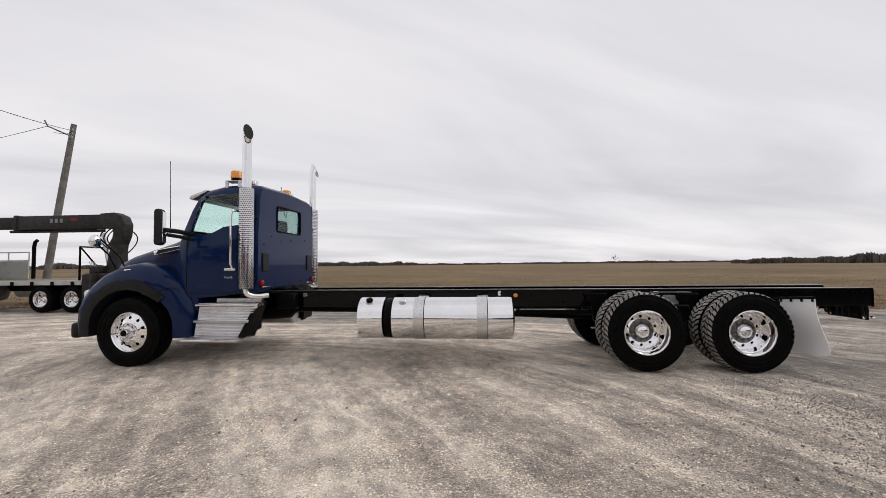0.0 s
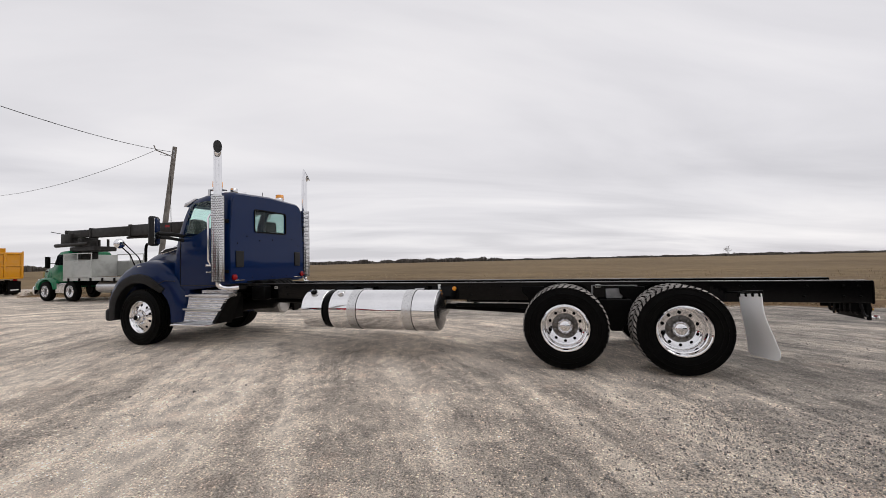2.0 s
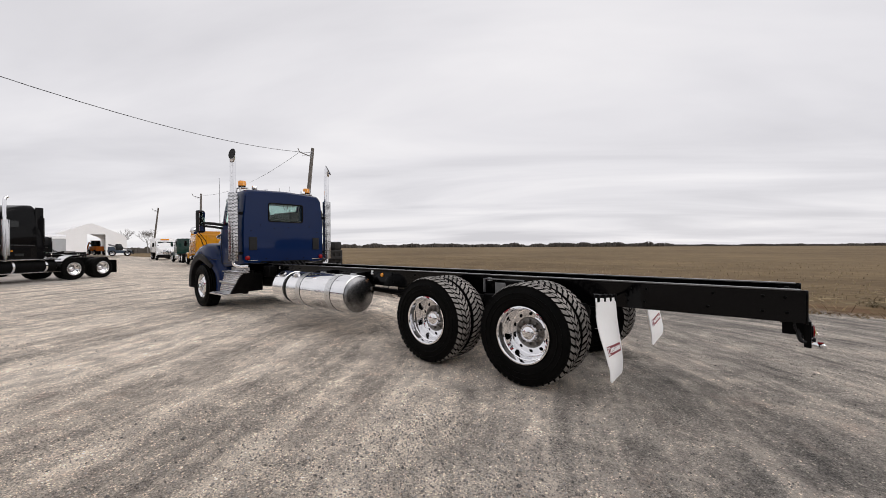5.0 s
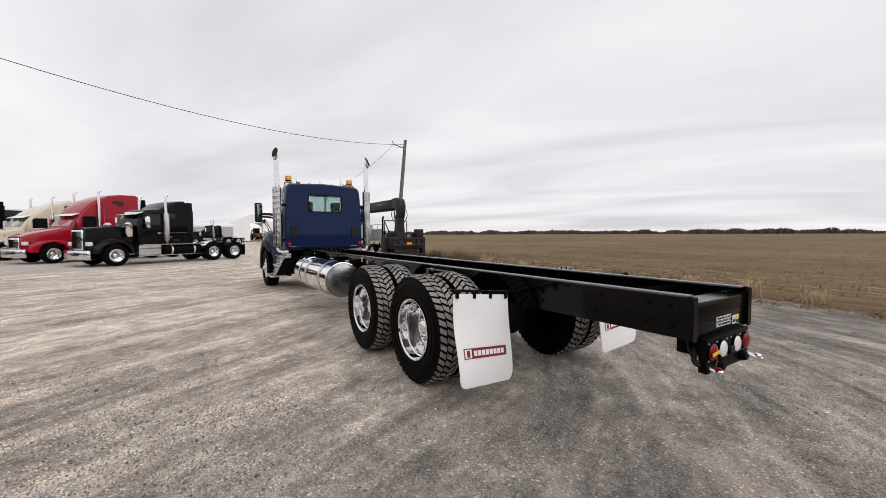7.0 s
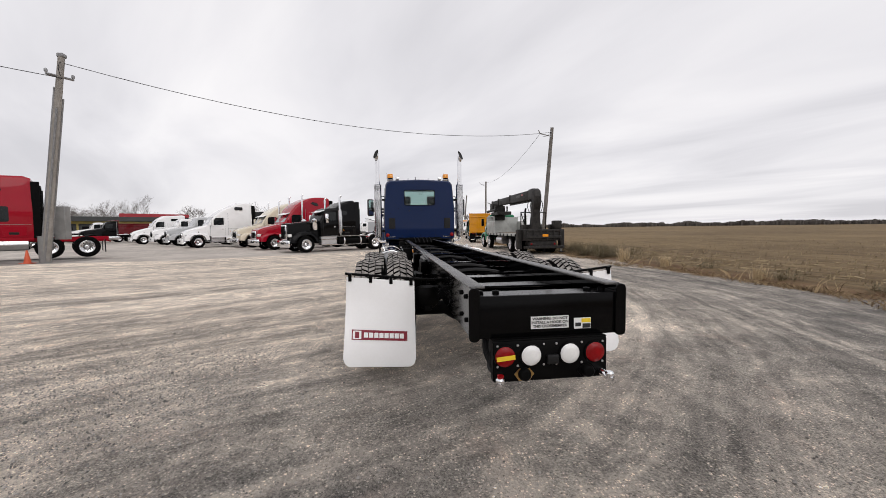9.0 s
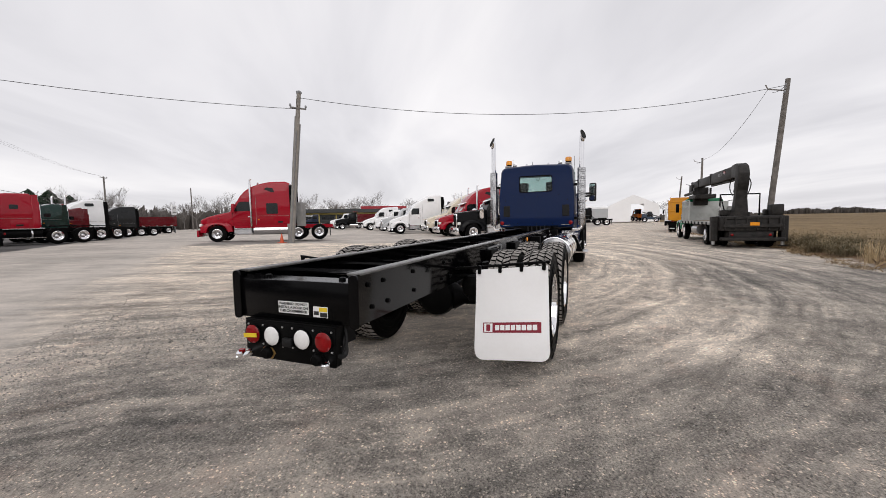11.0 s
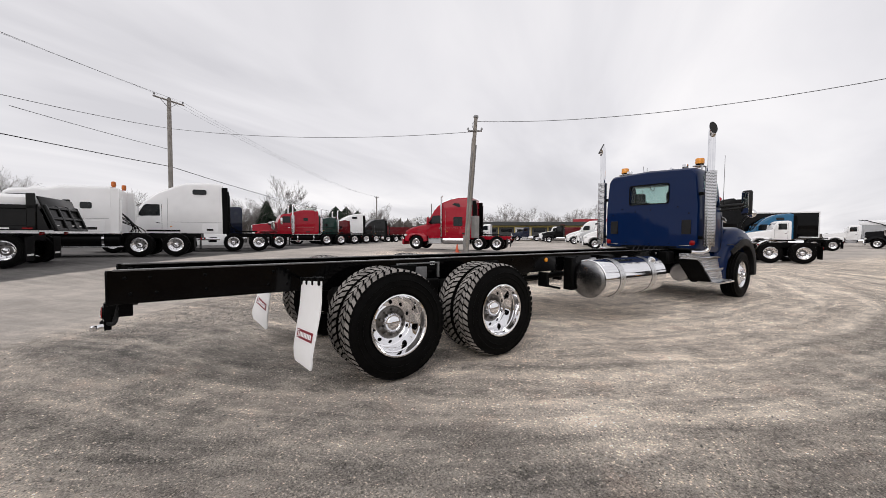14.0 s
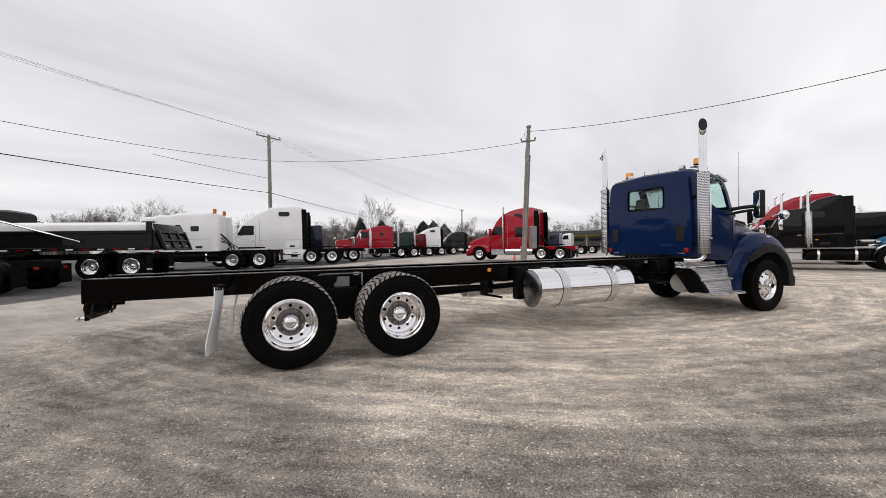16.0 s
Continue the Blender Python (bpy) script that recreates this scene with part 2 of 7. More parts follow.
def glass_material(name, tint):
    n = Nodes(name)
    tr = n.t.nodes.new("ShaderNodeBsdfTransparent")
    tr.inputs[0].default_value = (*tint, 1)
    gl = n.t.nodes.new("ShaderNodeBsdfGlossy")
    gl.inputs["Roughness"].default_value = .02
    lw = n.t.nodes.new("ShaderNodeLayerWeight")
    lw.inputs[0].default_value = .5
    fr = n.math("ADD", .03, n.math("MULTIPLY", n.math("POWER", lw.outputs["Facing"], 5.0), .6))
    mx = n.t.nodes.new("ShaderNodeMixShader")
    n.link(fr, mx.inputs[0])
    n.link(tr.outputs[0], mx.inputs[1])
    n.link(gl.outputs[0], mx.inputs[2])
    n.link(mx.outputs[0], n.out.inputs["Surface"])
    return n.m


GLASS = glass_material("tinted_glass", (.90, .985, .965))
GLASSR = glass_material("rear_glass", (.62, .70, .69))


def yard_material():
    """Dusty gravel with arcs of wheel tracks, old asphalt beyond it, stubble field on the other side."""
    n = Nodes("yard_ground")
    x, y, z = n.xyz()
    def lin(a_, k, b_):
        return n.math("ADD", n.math("MULTIPLY", a_, k), b_)
    def times(a_, b_, k):
        m_ = n.t.nodes.new("ShaderNodeMix")
        m_.data_type, m_.blend_type = "RGBA", "MULTIPLY"
        n.put(m_.inputs["Factor"], k)
        n.put(m_.inputs["A"], a_)
        n.put(m_.inputs["B"], b_)
        return m_.outputs["Result"]
    def total(*terms):
        out = 0.0
        for sock, k in terms:
            out = n.math("MULTIPLY_ADD", sock, k, out)
        return out
    warp = n.math("MULTIPLY", n.math("SUBTRACT", n.noise(.13, 3), .5), 1.6)
    # vehicles come in along the field in wide arcs, and cross towards the road in straight lines
    dx, dy = n.math("SUBTRACT", x, 1.0), n.math("SUBTRACT", y, -9.3)
    rr = n.math("ADD", n.math("SQRT", n.math("ADD", n.math("MULTIPLY", dx, dx), n.math("MULTIPLY", dy, dy))), warp)
    arc = n.math("MULTIPLY", n.math("ARCTAN2", dy, dx), 11.0)
    cross_ = n.math("ADD", total((x, .83), (y, .55)), warp)
    ahead = total((x, .55), (y, -.83))
    side_ = n.ramp(n.math("ADD", y, warp), -1.6, 1.0)
    def streaks(s, along, seed, detail=4):
        a_ = n.noise(1.0, detail, .6, n.vec(n.math("MULTIPLY", rr, s), n.math("MULTIPLY", arc, along), seed))
        b_ = n.noise(1.0, detail, .6, n.vec(n.math("MULTIPLY", cross_, s), n.math("MULTIPLY", ahead, along), seed + 50.0))
        m_ = n.t.nodes.new("ShaderNodeMix")
        n.put(m_.inputs[0], side_)
        n.put(m_.inputs[2], b_)
        n.put(m_.inputs[3], a_)
        return m_.outputs[0]
    broad, lane, fine, hair = streaks(.55, .05, 31.0, 2), streaks(1.7, .07, 3.0, 2), streaks(4.2, .15, 7.0, 2), streaks(13.0, .6, 12.0, 2)
    blot, patch, rag = n.noise(1.4, 6, .68), n.noise(.24, 4, .55), n.noise(9, 5, .7)
    # dust packed in the wheel tracks, bare crushed stone between them
    lay = total((lane, .33), (fine, .19), (broad, .12), (blot, .26), (rag, .14), (hair, .06))
    track = n.ramp(lay, .535, .615)
    stony = n.ramp(lay, .545, .465)
    # greyer crushed stone behind the truck and along the field
    slope = n.math("ADD", n.math("MULTIPLY_ADD", y, .25, x), warp)
    grey = n.math("MAXIMUM", n.ramp(slope, 6.6, 10.4), n.ramp(n.math("ADD", y, warp), 3.0, 7.0))
    deep = n.math("MAXIMUM", n.math("MULTIPLY", n.math("MULTIPLY", n.ramp(slope, 8.4, 9.9), lin(n.ramp(slope, 11.2, 12.6), -.45, 1.0)), n.ramp(n.math("ADD", y, warp), -4.2, -1.2)), n.math("MULTIPLY", n.ramp(n.math("ADD", y, warp), 2.2, 4.4), n.ramp(x, -6.0, 2.0)))
    ring = n.math("MULTIPLY", n.math("MULTIPLY", n.ramp(rr, 13.9, 14.8), n.ramp(rr, 16.2, 15.4)), n.ramp(x, 4.0, 8.0))
    deep = n.math("MULTIPLY", n.math("MULTIPLY", deep, lin(patch, 1.3, .30)), lin(ring, -.2, 1.0))
    col = n.mix(grey, (.575, .505, .436), (.49, .441, .39))
    col = n.mix(n.math("MULTIPLY", stony, .85), col, n.mix(grey, (.305, .274, .244), (.235, .216, .197)))
    col = n.mix(track, col, n.mix(grey, (.76, .675, .58), (.68, .60, .522)))
    col = n.mix(n.math("MULTIPLY", deep, lin(track, -.38, .92)), col, n.mix(stony, (.20, .187, .173), (.105, .10, .095)))
    lightf = n.math("MAXIMUM", track, lin(stony, -.8, .8))
    rosy = n.math("MULTIPLY", n.ramp(n.noise(1.9, 4, .6), .56, .72), .35)
    col = n.mix(rosy, col, times(col, (1.12, .98, .93), 1.0))
    def cells(scale):
        v = n.t.nodes.new("ShaderNodeTexVoronoi")
        v.inputs["Scale"].default_value = scale
        n.link(n.obj, v.inputs["Vector"])
        c = n.t.nodes.new("ShaderNodeSeparateColor")
        n.link(v.outputs["Color"], c.inputs[0])
        return v.outputs["Distance"], c.outputs[0], c.outputs[1]
    # grit and scattered stones in three sizes; fewer stones where dust lies
    grit = n.noise(60, 6, .85)
    col = times(col, n.mix(n.ramp(grit, .36, .64), (.40, .40, .40), (1.62, 1.61, 1.58)), lin(track, -.50, 1.0))
    for s_, k_, seed in ((2.4, .45, 40.0), (7.5, .5, 55.0)):
        col = times(col, n.mix(n.ramp(streaks(s_, s_ * k_, seed), .34, .66), (.78, .78, .785), (1.22, 1.215, 1.20)), .8)
    bare = n.math("MULTIPLY", n.math("SUBTRACT", 1.0, n.math("MULTIPLY", lightf, .7)), lin(stony, .6, .55))
    high = grit
    for scale, many, size in ((75, .44, .42), (42, .62, .38), (24, .86, .30)):
        d_, c0, c1 = cells(scale)
        pick = n.math("MULTIPLY", n.math("GREATER_THAN", n.math("ADD", c0, lin(bare, .35, -.25)), many), n.math("LESS_THAN", d_, n.math("MULTIPLY", size, lin(c1, .6, .6))))
        pick = n.math("MULTIPLY", pick, .9)
        tone = n.mix(n.ramp(c1, .15, .95), (.33, .325, .32), (2.15, 2.10, 2.02))
        col = n.mix(pick, col, times(col, tone, 1.0))
        high = n.math("ADD", high, n.math("MULTIPLY", pick, n.math("SUBTRACT", .8, n.math("MULTIPLY", d_, 1.6))))
    high = n.math("ADD", high, n.math("MULTIPLY", lay, 4.0))
    # old asphalt beyond a ragged edge
    edge = n.math("MINIMUM", lin(x, 1.19, -17.5), lin(x, .35, -6.2))
    edge = n.math("MAXIMUM", edge, n.math("MINIMUM", n.math("MINIMUM", lin(x, -.1, -2.6), lin(x, -1.5, -21.0)), 6.0))
    road = n.ramp(n.math("ADD", n.math("SUBTRACT", edge, y), n.math("MULTIPLY", n.math("SUBTRACT", n.noise(.5, 5, .65), .5), 3.4)), -1.3, 1.3)
    af = n.ramp(total((n.noise(.25, 5, .6), .40), (blot, .25), (fine, .15), (n.noise(30, 4, .7), .20)), .40, .62)
    road = n.math("MULTIPLY", road, .90)
    col = n.mix(road, col, n.mix(af, (.345, .318, .290), (.60, .548, .495)))
    # patch of newer, darker asphalt round the service pole, with the parked tractor's shadow painted in
    px_, py_ = n.math("ADD", x, 5.6), n.math("ADD", y, 17.6)
    pd_ = n.math("SQRT", n.math("ADD", n.math("MULTIPLY", n.math("MULTIPLY", px_, px_), .5), n.math("MULTIPLY", py_, py_)))
    patch_and_shade = n.ramp(n.math("ADD", pd_, n.math("MULTIPLY", n.math("SUBTRACT", n.noise(.7, 5, .65), .5), 3.0)), 3.6, 2.7)
    col = n.mix(n.math("MULTIPLY", patch_and_shade, .75), col, n.mix(af, (.12, .114, .108), (.22, .208, .196)))
    # darker asphalt of the roadside strip
    strip = n.ramp(n.math("ADD", n.math("SUBTRACT", lin(x, 1.31, -28.4), y), n.math("MULTIPLY", n.math("SUBTRACT", n.noise(.6, 4, .6), .5), 1.6)), -.25, .25)
    col = n.mix(strip, col, n.mix(af, (.085, .082, .080), (.17, .162, .155)))
    high = n.math("MULTIPLY", high, lin(road, -.6, 1.0))
    # stubble field with crop rows along the yard
    rows = n.noise(1.0, 4, .65, n.vec(n.math("MULTIPLY", x, .35), n.math("MULTIPLY", y, 2.4), 0.0))
    far = n.noise(.3, 5, .65, n.vec(n.math("MULTIPLY", x, .25), y, 2.0))
    ff = n.ramp(n.math("ADD", n.math("MULTIPLY", rows, .45), n.math("ADD", n.math("MULTIPLY", n.noise(.02, 5, .6), .3), n.math("MULTIPLY", far, .25))), .36, .64)
    verge = n.math("ADD", n.math("MULTIPLY_ADD", n.ramp(x, -25.0, -31.0), 6.5, lin(n.ramp(x, 6.0, 14.0), -.72, 9.1)), n.math("MULTIPLY", n.math("SUBTRACT", n.noise(.8, 5, .65), .5), 1.6))
    field = n.ramp(n.math("SUBTRACT", y, verge), -.12, .28)
    for s_, a_, b_ in ((x, 80.0, 90.0), (n.math("MULTIPLY", x, -1.0), 150.0, 165.0), (n.math("MULTIPLY", y, -1.0), 110.0, 120.0)):
        field = n.math("MAXIMUM", field, n.ramp(s_, a_, b_))
    soil = n.mix(ff, (.095, .064, .034), (.26, .186, .100))
    litter = n.math("MULTIPLY", n.ramp(n.math("SUBTRACT", y, verge), 1.6, .4), n.ramp(n.noise(5, 6, .8), .40, .60))
    soil = n.mix(n.math("MULTIPLY", litter, .7), soil, (.15, .075, .045))
    col = n.mix(field, col, soil)
    high = n.math("ADD", n.math("MULTIPLY", high, lin(field, -1.0, 1.0)), n.math("MULTIPLY", n.math("ADD", rows, n.noise(8, 5, .7)), n.math("MULTIPLY", field, 2.2)))
    n.bump(high, .8, .025)
    n.set(Base_Color=col, Roughness=.95, Specular_IOR_Level=.18)
    return n.m


YARD = yard_material()


# ---- the ground: one sheet to the horizon ----
def lines(lo, hi, step, far):
    a = [lo + i * step for i in range(int((hi - lo) / step) + 1)]
    g = [6, 14, 26, 45, 75, 130, 240, 450, 900, 1700, far]
    return [lo - k for k in g[::-1]] + a + [hi + k for k in g]


def field_edge(x):
    return 9.1 + .35 * math.sin(x * .55) + .25 * math.sin(x * 1.3 + 1) - .72 * smooth01((x - 6) / 8) + 6.5 * smooth01((-x - 24) / 8)


def ground():
    bm = B()
    xs, ys = lines(-46, 34, .8, 3200), lines(-44, 14, .5, 3200)
    rnd = random.Random(4)
    grid = []
    for y in ys:
        row = []
        for x in xs:
            z = gz(x, y)
            if -46 <= x <= 34 and -44 <= y <= 14:
                k = .35 if y < field_edge(x) else 1.0
                if abs(x - 4.5) < 6 and abs(y) < 2:
                    k = .0
                z += k * (.05 * noise.noise((x * .35, y * .35, 0)) + .02 * noise.noise((x * 1.4, y * 1.4, 5)))
                if y > field_edge(x):
                    z += .12 * smooth01((y - field_edge(x)) / .8) - .18 * smooth01((y - field_edge(x) - 1.4) / 2)
            row.append(bm.verts.new((x, y, z)))
        grid.append(row)
    for j in range(len(ys) - 1):
        for i in range(len(xs) - 1):
            bm.faces.new((grid[j][i], grid[j][i + 1], grid[j + 1][i + 1], grid[j + 1][i]))
    me = mesh_of("ground", bm, YARD, 60)
    return tagged(new("ground", me), "pale dusty gravel yard beside old asphalt and a brown stubble field", "ground", kind="structure")


ground()


# ---- wheels, shared by all vehicles ----
def tyre_mesh(r, w, rim_r, name, seg=56):
    b = B()
    h = w / 2
    prof = [(-h * .78, rim_r), (-h * .96, rim_r + .035), (-h, (r + rim_r) / 2), (-h * .97, r - .07), (-h * .84, r - .022), (-h * .4, r - .012),
            (h * .4, r - .012), (h * .84, r - .022), (h * .97, r - .07), (h, (r + rim_r) / 2), (h * .96, rim_r + .035), (h * .78, rim_r)]
    rings = []
    for y, q in prof:
        rings.append([b.verts.new((q * math.cos(2 * math.pi * k / seg), y, q * math.sin(2 * math.pi * k / seg))) for k in range(seg)])
    for p, q in zip(rings, rings[1:] + rings[:1]):
        for k in range(seg):
            b.faces.new((p[k], p[(k + 1) % seg], q[(k + 1) % seg], q[k]))
    # raised rings on both sidewalls
    for s in (-1, 1):
        for q in (rim_r + .09, rim_r + .145):
            add_ring(b, q, .006, s * h * 1.0, 56)
    bmesh.ops.recalc_face_normals(b, faces=b.faces)
    return mesh_of(name, b, RUBBER, 30)


def add_ring(b, r, t, y, seg=40, n=6, axis="y"):
    rings = []
    for k in range(seg):
        a = 2 * math.pi * k / seg
        ring = []
        for j in range(n):
            c = 2 * math.pi * j / n
            q, h = r + t * math.cos(c), y + t * math.sin(c)
            ring.append(b.verts.new((q * math.cos(a), h, q * math.sin(a)) if axis == "y" else (h, q * math.cos(a), q * math.sin(a))))
        rings.append(ring)
    for k in range(seg):
        p, q = rings[k], rings[(k + 1) % seg]
        for j in range(n):
            b.faces.new((p[j], p[(j + 1) % n], q[(j + 1) % n], q[j]))


def tread_mesh(r, w, name, pitch=46, rows=4, slant=.5):
    """Lugs of a tread: chevrons of slanted blocks that lean both ways from the middle."""
    b = B()
    h = w / 2 * .93
    bw = 2 * h / rows
    for k in range(pitch):
        for j in range(rows):
            y0, y1 = -h + j * bw + .004, -h + (j + 1) * bw - .004
            mid = rows / 2 - .5
            lean0 = slant * abs(j - mid - .5)
            lean1 = slant * abs(j - mid + .5)
            step = 2 * math.pi / pitch
            st = .22 * step * (j % 2)
            a0, a1 = k * step + st, k * step + step * .78 + st
            vs = []
            for q in (r - .024, r):
                for y, ln in ((y0, lean0), (y1, lean1)):
                    drop = .026 * (abs(y) / h) ** 4
                    tap = .0 if q < r else .004
                    for a in (a0 + ln * step + tap / r, a1 + ln * step - tap / r):
                        vs.append(b.verts.new(((q - drop) * math.cos(a), y, (q - drop) * math.sin(a))))
            o = vs
            for f in ((4, 5, 7, 6), (0, 4, 6, 2), (1, 3, 7, 5), (0, 1, 5, 4), (2, 6, 7, 3)):
                fc = b.faces.new([o[i] for i in f])
                fc.material_index = 0 if f[0] == 4 and f[1] == 5 else 1
    bmesh.ops.recalc_face_normals(b, faces=b.faces)
    return mesh_of(name, b, [TREAD, RUBBER], 20)


def ribs_mesh(r, w, name, rows=5, seg=56):
    """Straight ribs of a steer tyre."""
    b = B()
    h = w / 2 * .9
    bw = 2 * h / rows
    for j in range(rows):
        y0, y1 = -h + j * bw + .007, -h + (j + 1) * bw - .007
        drop = .016 * (max(abs(y0), abs(y1)) / h) ** 3
        rings = []
        for y, q in ((y0, r - .03), (y0, r - drop), (y1, r - drop), (y1, r - .03)):
            rings.append([b.verts.new((q * math.cos(2 * math.pi * k / seg), y, q * math.sin(2 * math.pi * k / seg))) for k in range(seg)])
        for p, q in zip(rings, rings[1:]):
            for k in range(seg):
                b.faces.new((p[k], p[(k + 1) % seg], q[(k + 1) % seg], q[k]))
    bmesh.ops.recalc_face_normals(b, faces=b.faces)
    return mesh_of(name, b, RUBBER, 30)


def disc_with_holes(b, y0, y1, r0, r1, holes, hr, hc, thick, seg=8):
    """A coned wheel disc from radius r0 at y0 to r1 at y1, with round hand holes on the circle hc."""
    def yy(q):
        return y0 + (y1 - y0) * (q - r0) / (r1 - r0)
    for k in range(holes):
        a0, a1 = 2 * math.pi * k / holes, 2 * math.pi * (k + 1) / holes
        am = (a0 + a1) / 2
        outer = []
        n = 4
        outer += [(r1, a0 + (a1 - a0) * i / n) for i in range(n + 1)]
        outer += [((r0 + r1) / 2, a1)]
        outer += [(r0, a1 - (a1 - a0) * i / n) for i in range(n + 1)]
        outer += [((r0 + r1) / 2, a0)]
        ov = [b.verts.new((q * math.cos(a), yy(q), q * math.sin(a))) for q, a in outer]
        m = len(outer)
        hv, hb = [], []
        cx, cz = hc * math.cos(am), hc * math.sin(am)
        for q, a in outer:
            px, pz = q * math.cos(a) - cx, q * math.sin(a) - cz
            l = math.hypot(px, pz)
            x, z = cx + px / l * hr, cz + pz / l * hr
            q2 = math.hypot(x, z)
            hv.append(b.verts.new((x, yy(q2), z)))
            hb.append(b.verts.new((x, yy(q2) + thick, z)))
        for i in range(m):
            j = (i + 1) % m
            b.faces.new((ov[i], ov[j], hv[j], hv[i]))
            b.faces.new((hv[i], hv[j], hb[j], hb[i]))


def rim_rear_mesh(R=.305):
    """Outer wheel of a pair: deep dish, face towards -y. The tyre's outer edge is at y = -0.14."""
    b = B()
    prof = [(-.128, R - .002), (-.136, R), (-.138, R - .012), (-.128, R - .022), (-.06, R - .030), (-.052, R - .040), (.010, R - .043), (.072, R - .047), (.086, R - .056), (.090, R - .068)]
    seg = 56
    rings = [[b.verts.new((q * math.cos(2 * math.pi * k / seg), y, q * math.sin(2 * math.pi * k / seg))) for k in range(seg)] for y, q in prof]
    for p, q in zip(rings, rings[1:]):
        for k in range(seg):
            b.faces.new((p[k], p[(k + 1) % seg], q[(k + 1) % seg], q[k]))
    disc_with_holes(b, .060, .090, .166, R - .068, 10, .021, .202, .03)
    bmesh.ops.recalc_face_normals(b, faces=b.faces)
    return mesh_of("rim", b, RIMM, 30)


def rim_front_mesh(R=.305):
    """Steer wheel: the disc stands forward, face towards -y."""
    b = B()
    seg = 56
    prof = [(-.100, R - .002), (-.128, R), (-.130, R - .012), (-.118, R - .024), (-.085, R - .036), (-.088, R - .046)]
    rings = [[b.verts.new((q * math.cos(2 * math.pi * k / seg), y, q * math.sin(2 * math.pi * k / seg))) for k in range(seg)] for y, q in prof]
    for p, q in zip(rings, rings[1:]):
        for k in range(seg):
            b.faces.new((p[k], p[(k + 1) % seg], q[(k + 1) % seg], q[k]))
    disc_with_holes(b, -.135, -.088, .155, R - .046, 10, .024, .220, .04)
    prof2 = [(-.135, .155), (-.138, .145), (-.136, .105)]
    rings = [[b.verts.new((q * math.cos(2 * math.pi * k / seg), y, q * math.sin(2 * math.pi * k / seg))) for k in range(seg)] for y, q in prof2]
    for p, q in zip(rings, rings[1:]):
        for k in range(seg):
            b.faces.new((p[k], p[(k + 1) % seg], q[(k + 1) % seg], q[k]))
    bmesh.ops.recalc_face_normals(b, faces=b.faces)
    return mesh_of("rim", b, RIMM, 30)


def turned(name, prof, mat_, seg=28, axis="y"):
    return mesh_of(name, add_turn(B(), prof, seg, axis), mat_, 35)


RIM_R, RIM_F = rim_rear_mesh(), rim_front_mesh()
# bright metal in truth; dark reflections of tyre and ground put into the colour
HUBST = simple("hub_steel_dark_reflection", (.09, .086, .082), (.22, .21, .20), .30, .9, scale=14)
MOUNT_R = turned("mounting_face", [(.061, .168), (.054, .160), (.050, .150), (.050, .100)], HUBST, 40)
HUB_R = turned("hub_cover", [(.055, .108), (.046, .107), (.030, .104), (.010, .098), (-.010, .086), (-.026, .066), (-.036, .040), (-.040, 0)], CHROME)
HUB_F = turned("hub_cover", [(-.12, .100), (-.150, .098), (-.158, .080), (-.165, .062), (-.205, .058), (-.215, .050)], ALU)
CAP_F = turned("hub_cap", [(-.214, .046), (-.224, .044), (-.226, .03), (-.227, 0)], BLACKM)
BACK = turned("brake_drum", [(.10, .24), (.11, .25), (.20, .24), (.20, 0)], BLACKM)
NUT = turned("wheel_nut", [(0, .019), (-.008, .019), (-.012, .016), (-.040, .015), (-.046, .010), (-.047, 0)], CHROME, 8)
NUT_R = turned("wheel_nut", [(0, .017), (-.006, .017), (-.010, .014), (-.026, .013), (-.030, .008), (-.031, 0)], HUBST, 8)
TY_R, TR_R = tyre_mesh(.528, .285, .300, "tyre"), tread_mesh(.545, .285, "tread")
TY_F, TR_F = tyre_mesh(.522, .330, .300, "tyre"), ribs_mesh(.532, .330, "tread", 6)
TY_S, TR_S = tyre_mesh(.505, .27, .300, "tyre", 36), ribs_mesh(.520, .27, "tread", 5, 36)


def wheel(parent, x, y, z, side, kind):
    """side -1 faces -y, +1 faces +y. Kinds: pair (outer and inner tyre), steer, and plain for vehicles far off."""
    turn = pose(x, y, z, 0, 0, 0 if side < 0 else 180)
    if kind == "steer":
        rim = part("rim", RIM_F, None, parent, "polished aluminium wheel", turn)
        part("tyre", TY_F, None, rim, "wide black steer tyre")
        part("tread", TR_F, None, rim)
        part("hub_cover", HUB_F, None, rim)
        part("hub_cap", CAP_F, None, rim)
        part("brake_drum", BACK, None, rim)
        for k in range(10):
            a = 2 * math.pi * (k + .5) / 10
            part("wheel_nut", NUT, None, rim, m=pose(.128 * math.cos(a), -.134, .128 * math.sin(a)))
        return rim
    rim = part("rim", RIM_R, None, parent, "polished aluminium wheel", turn)
    ty, tr = (TY_R, TR_R) if kind == "pair" else (TY_S, TR_S)
    part("tyre", ty, None, rim, "black tyre with dusty tread")
    part("tread", tr, None, rim)
    part("hub_cover", HUB_R, None, rim, "chrome hub cover")
    part("mounting_face", MOUNT_R, None, rim)
    part("brake_drum", BACK, None, rim)
    if kind == "pair":
        part("tyre", ty, None, rim, m=pose(0, .315, 0, 0, 0, 180))
        part("tread", tr, None, rim, m=pose(0, .315, 0, 0, 0, 180))
        for k in range(10):
            a = 2 * math.pi * (k + .5) / 10
            part("wheel_nut", NUT_R, None, rim, m=pose(.132 * math.cos(a), .046, .130 * math.sin(a)))
    return rim


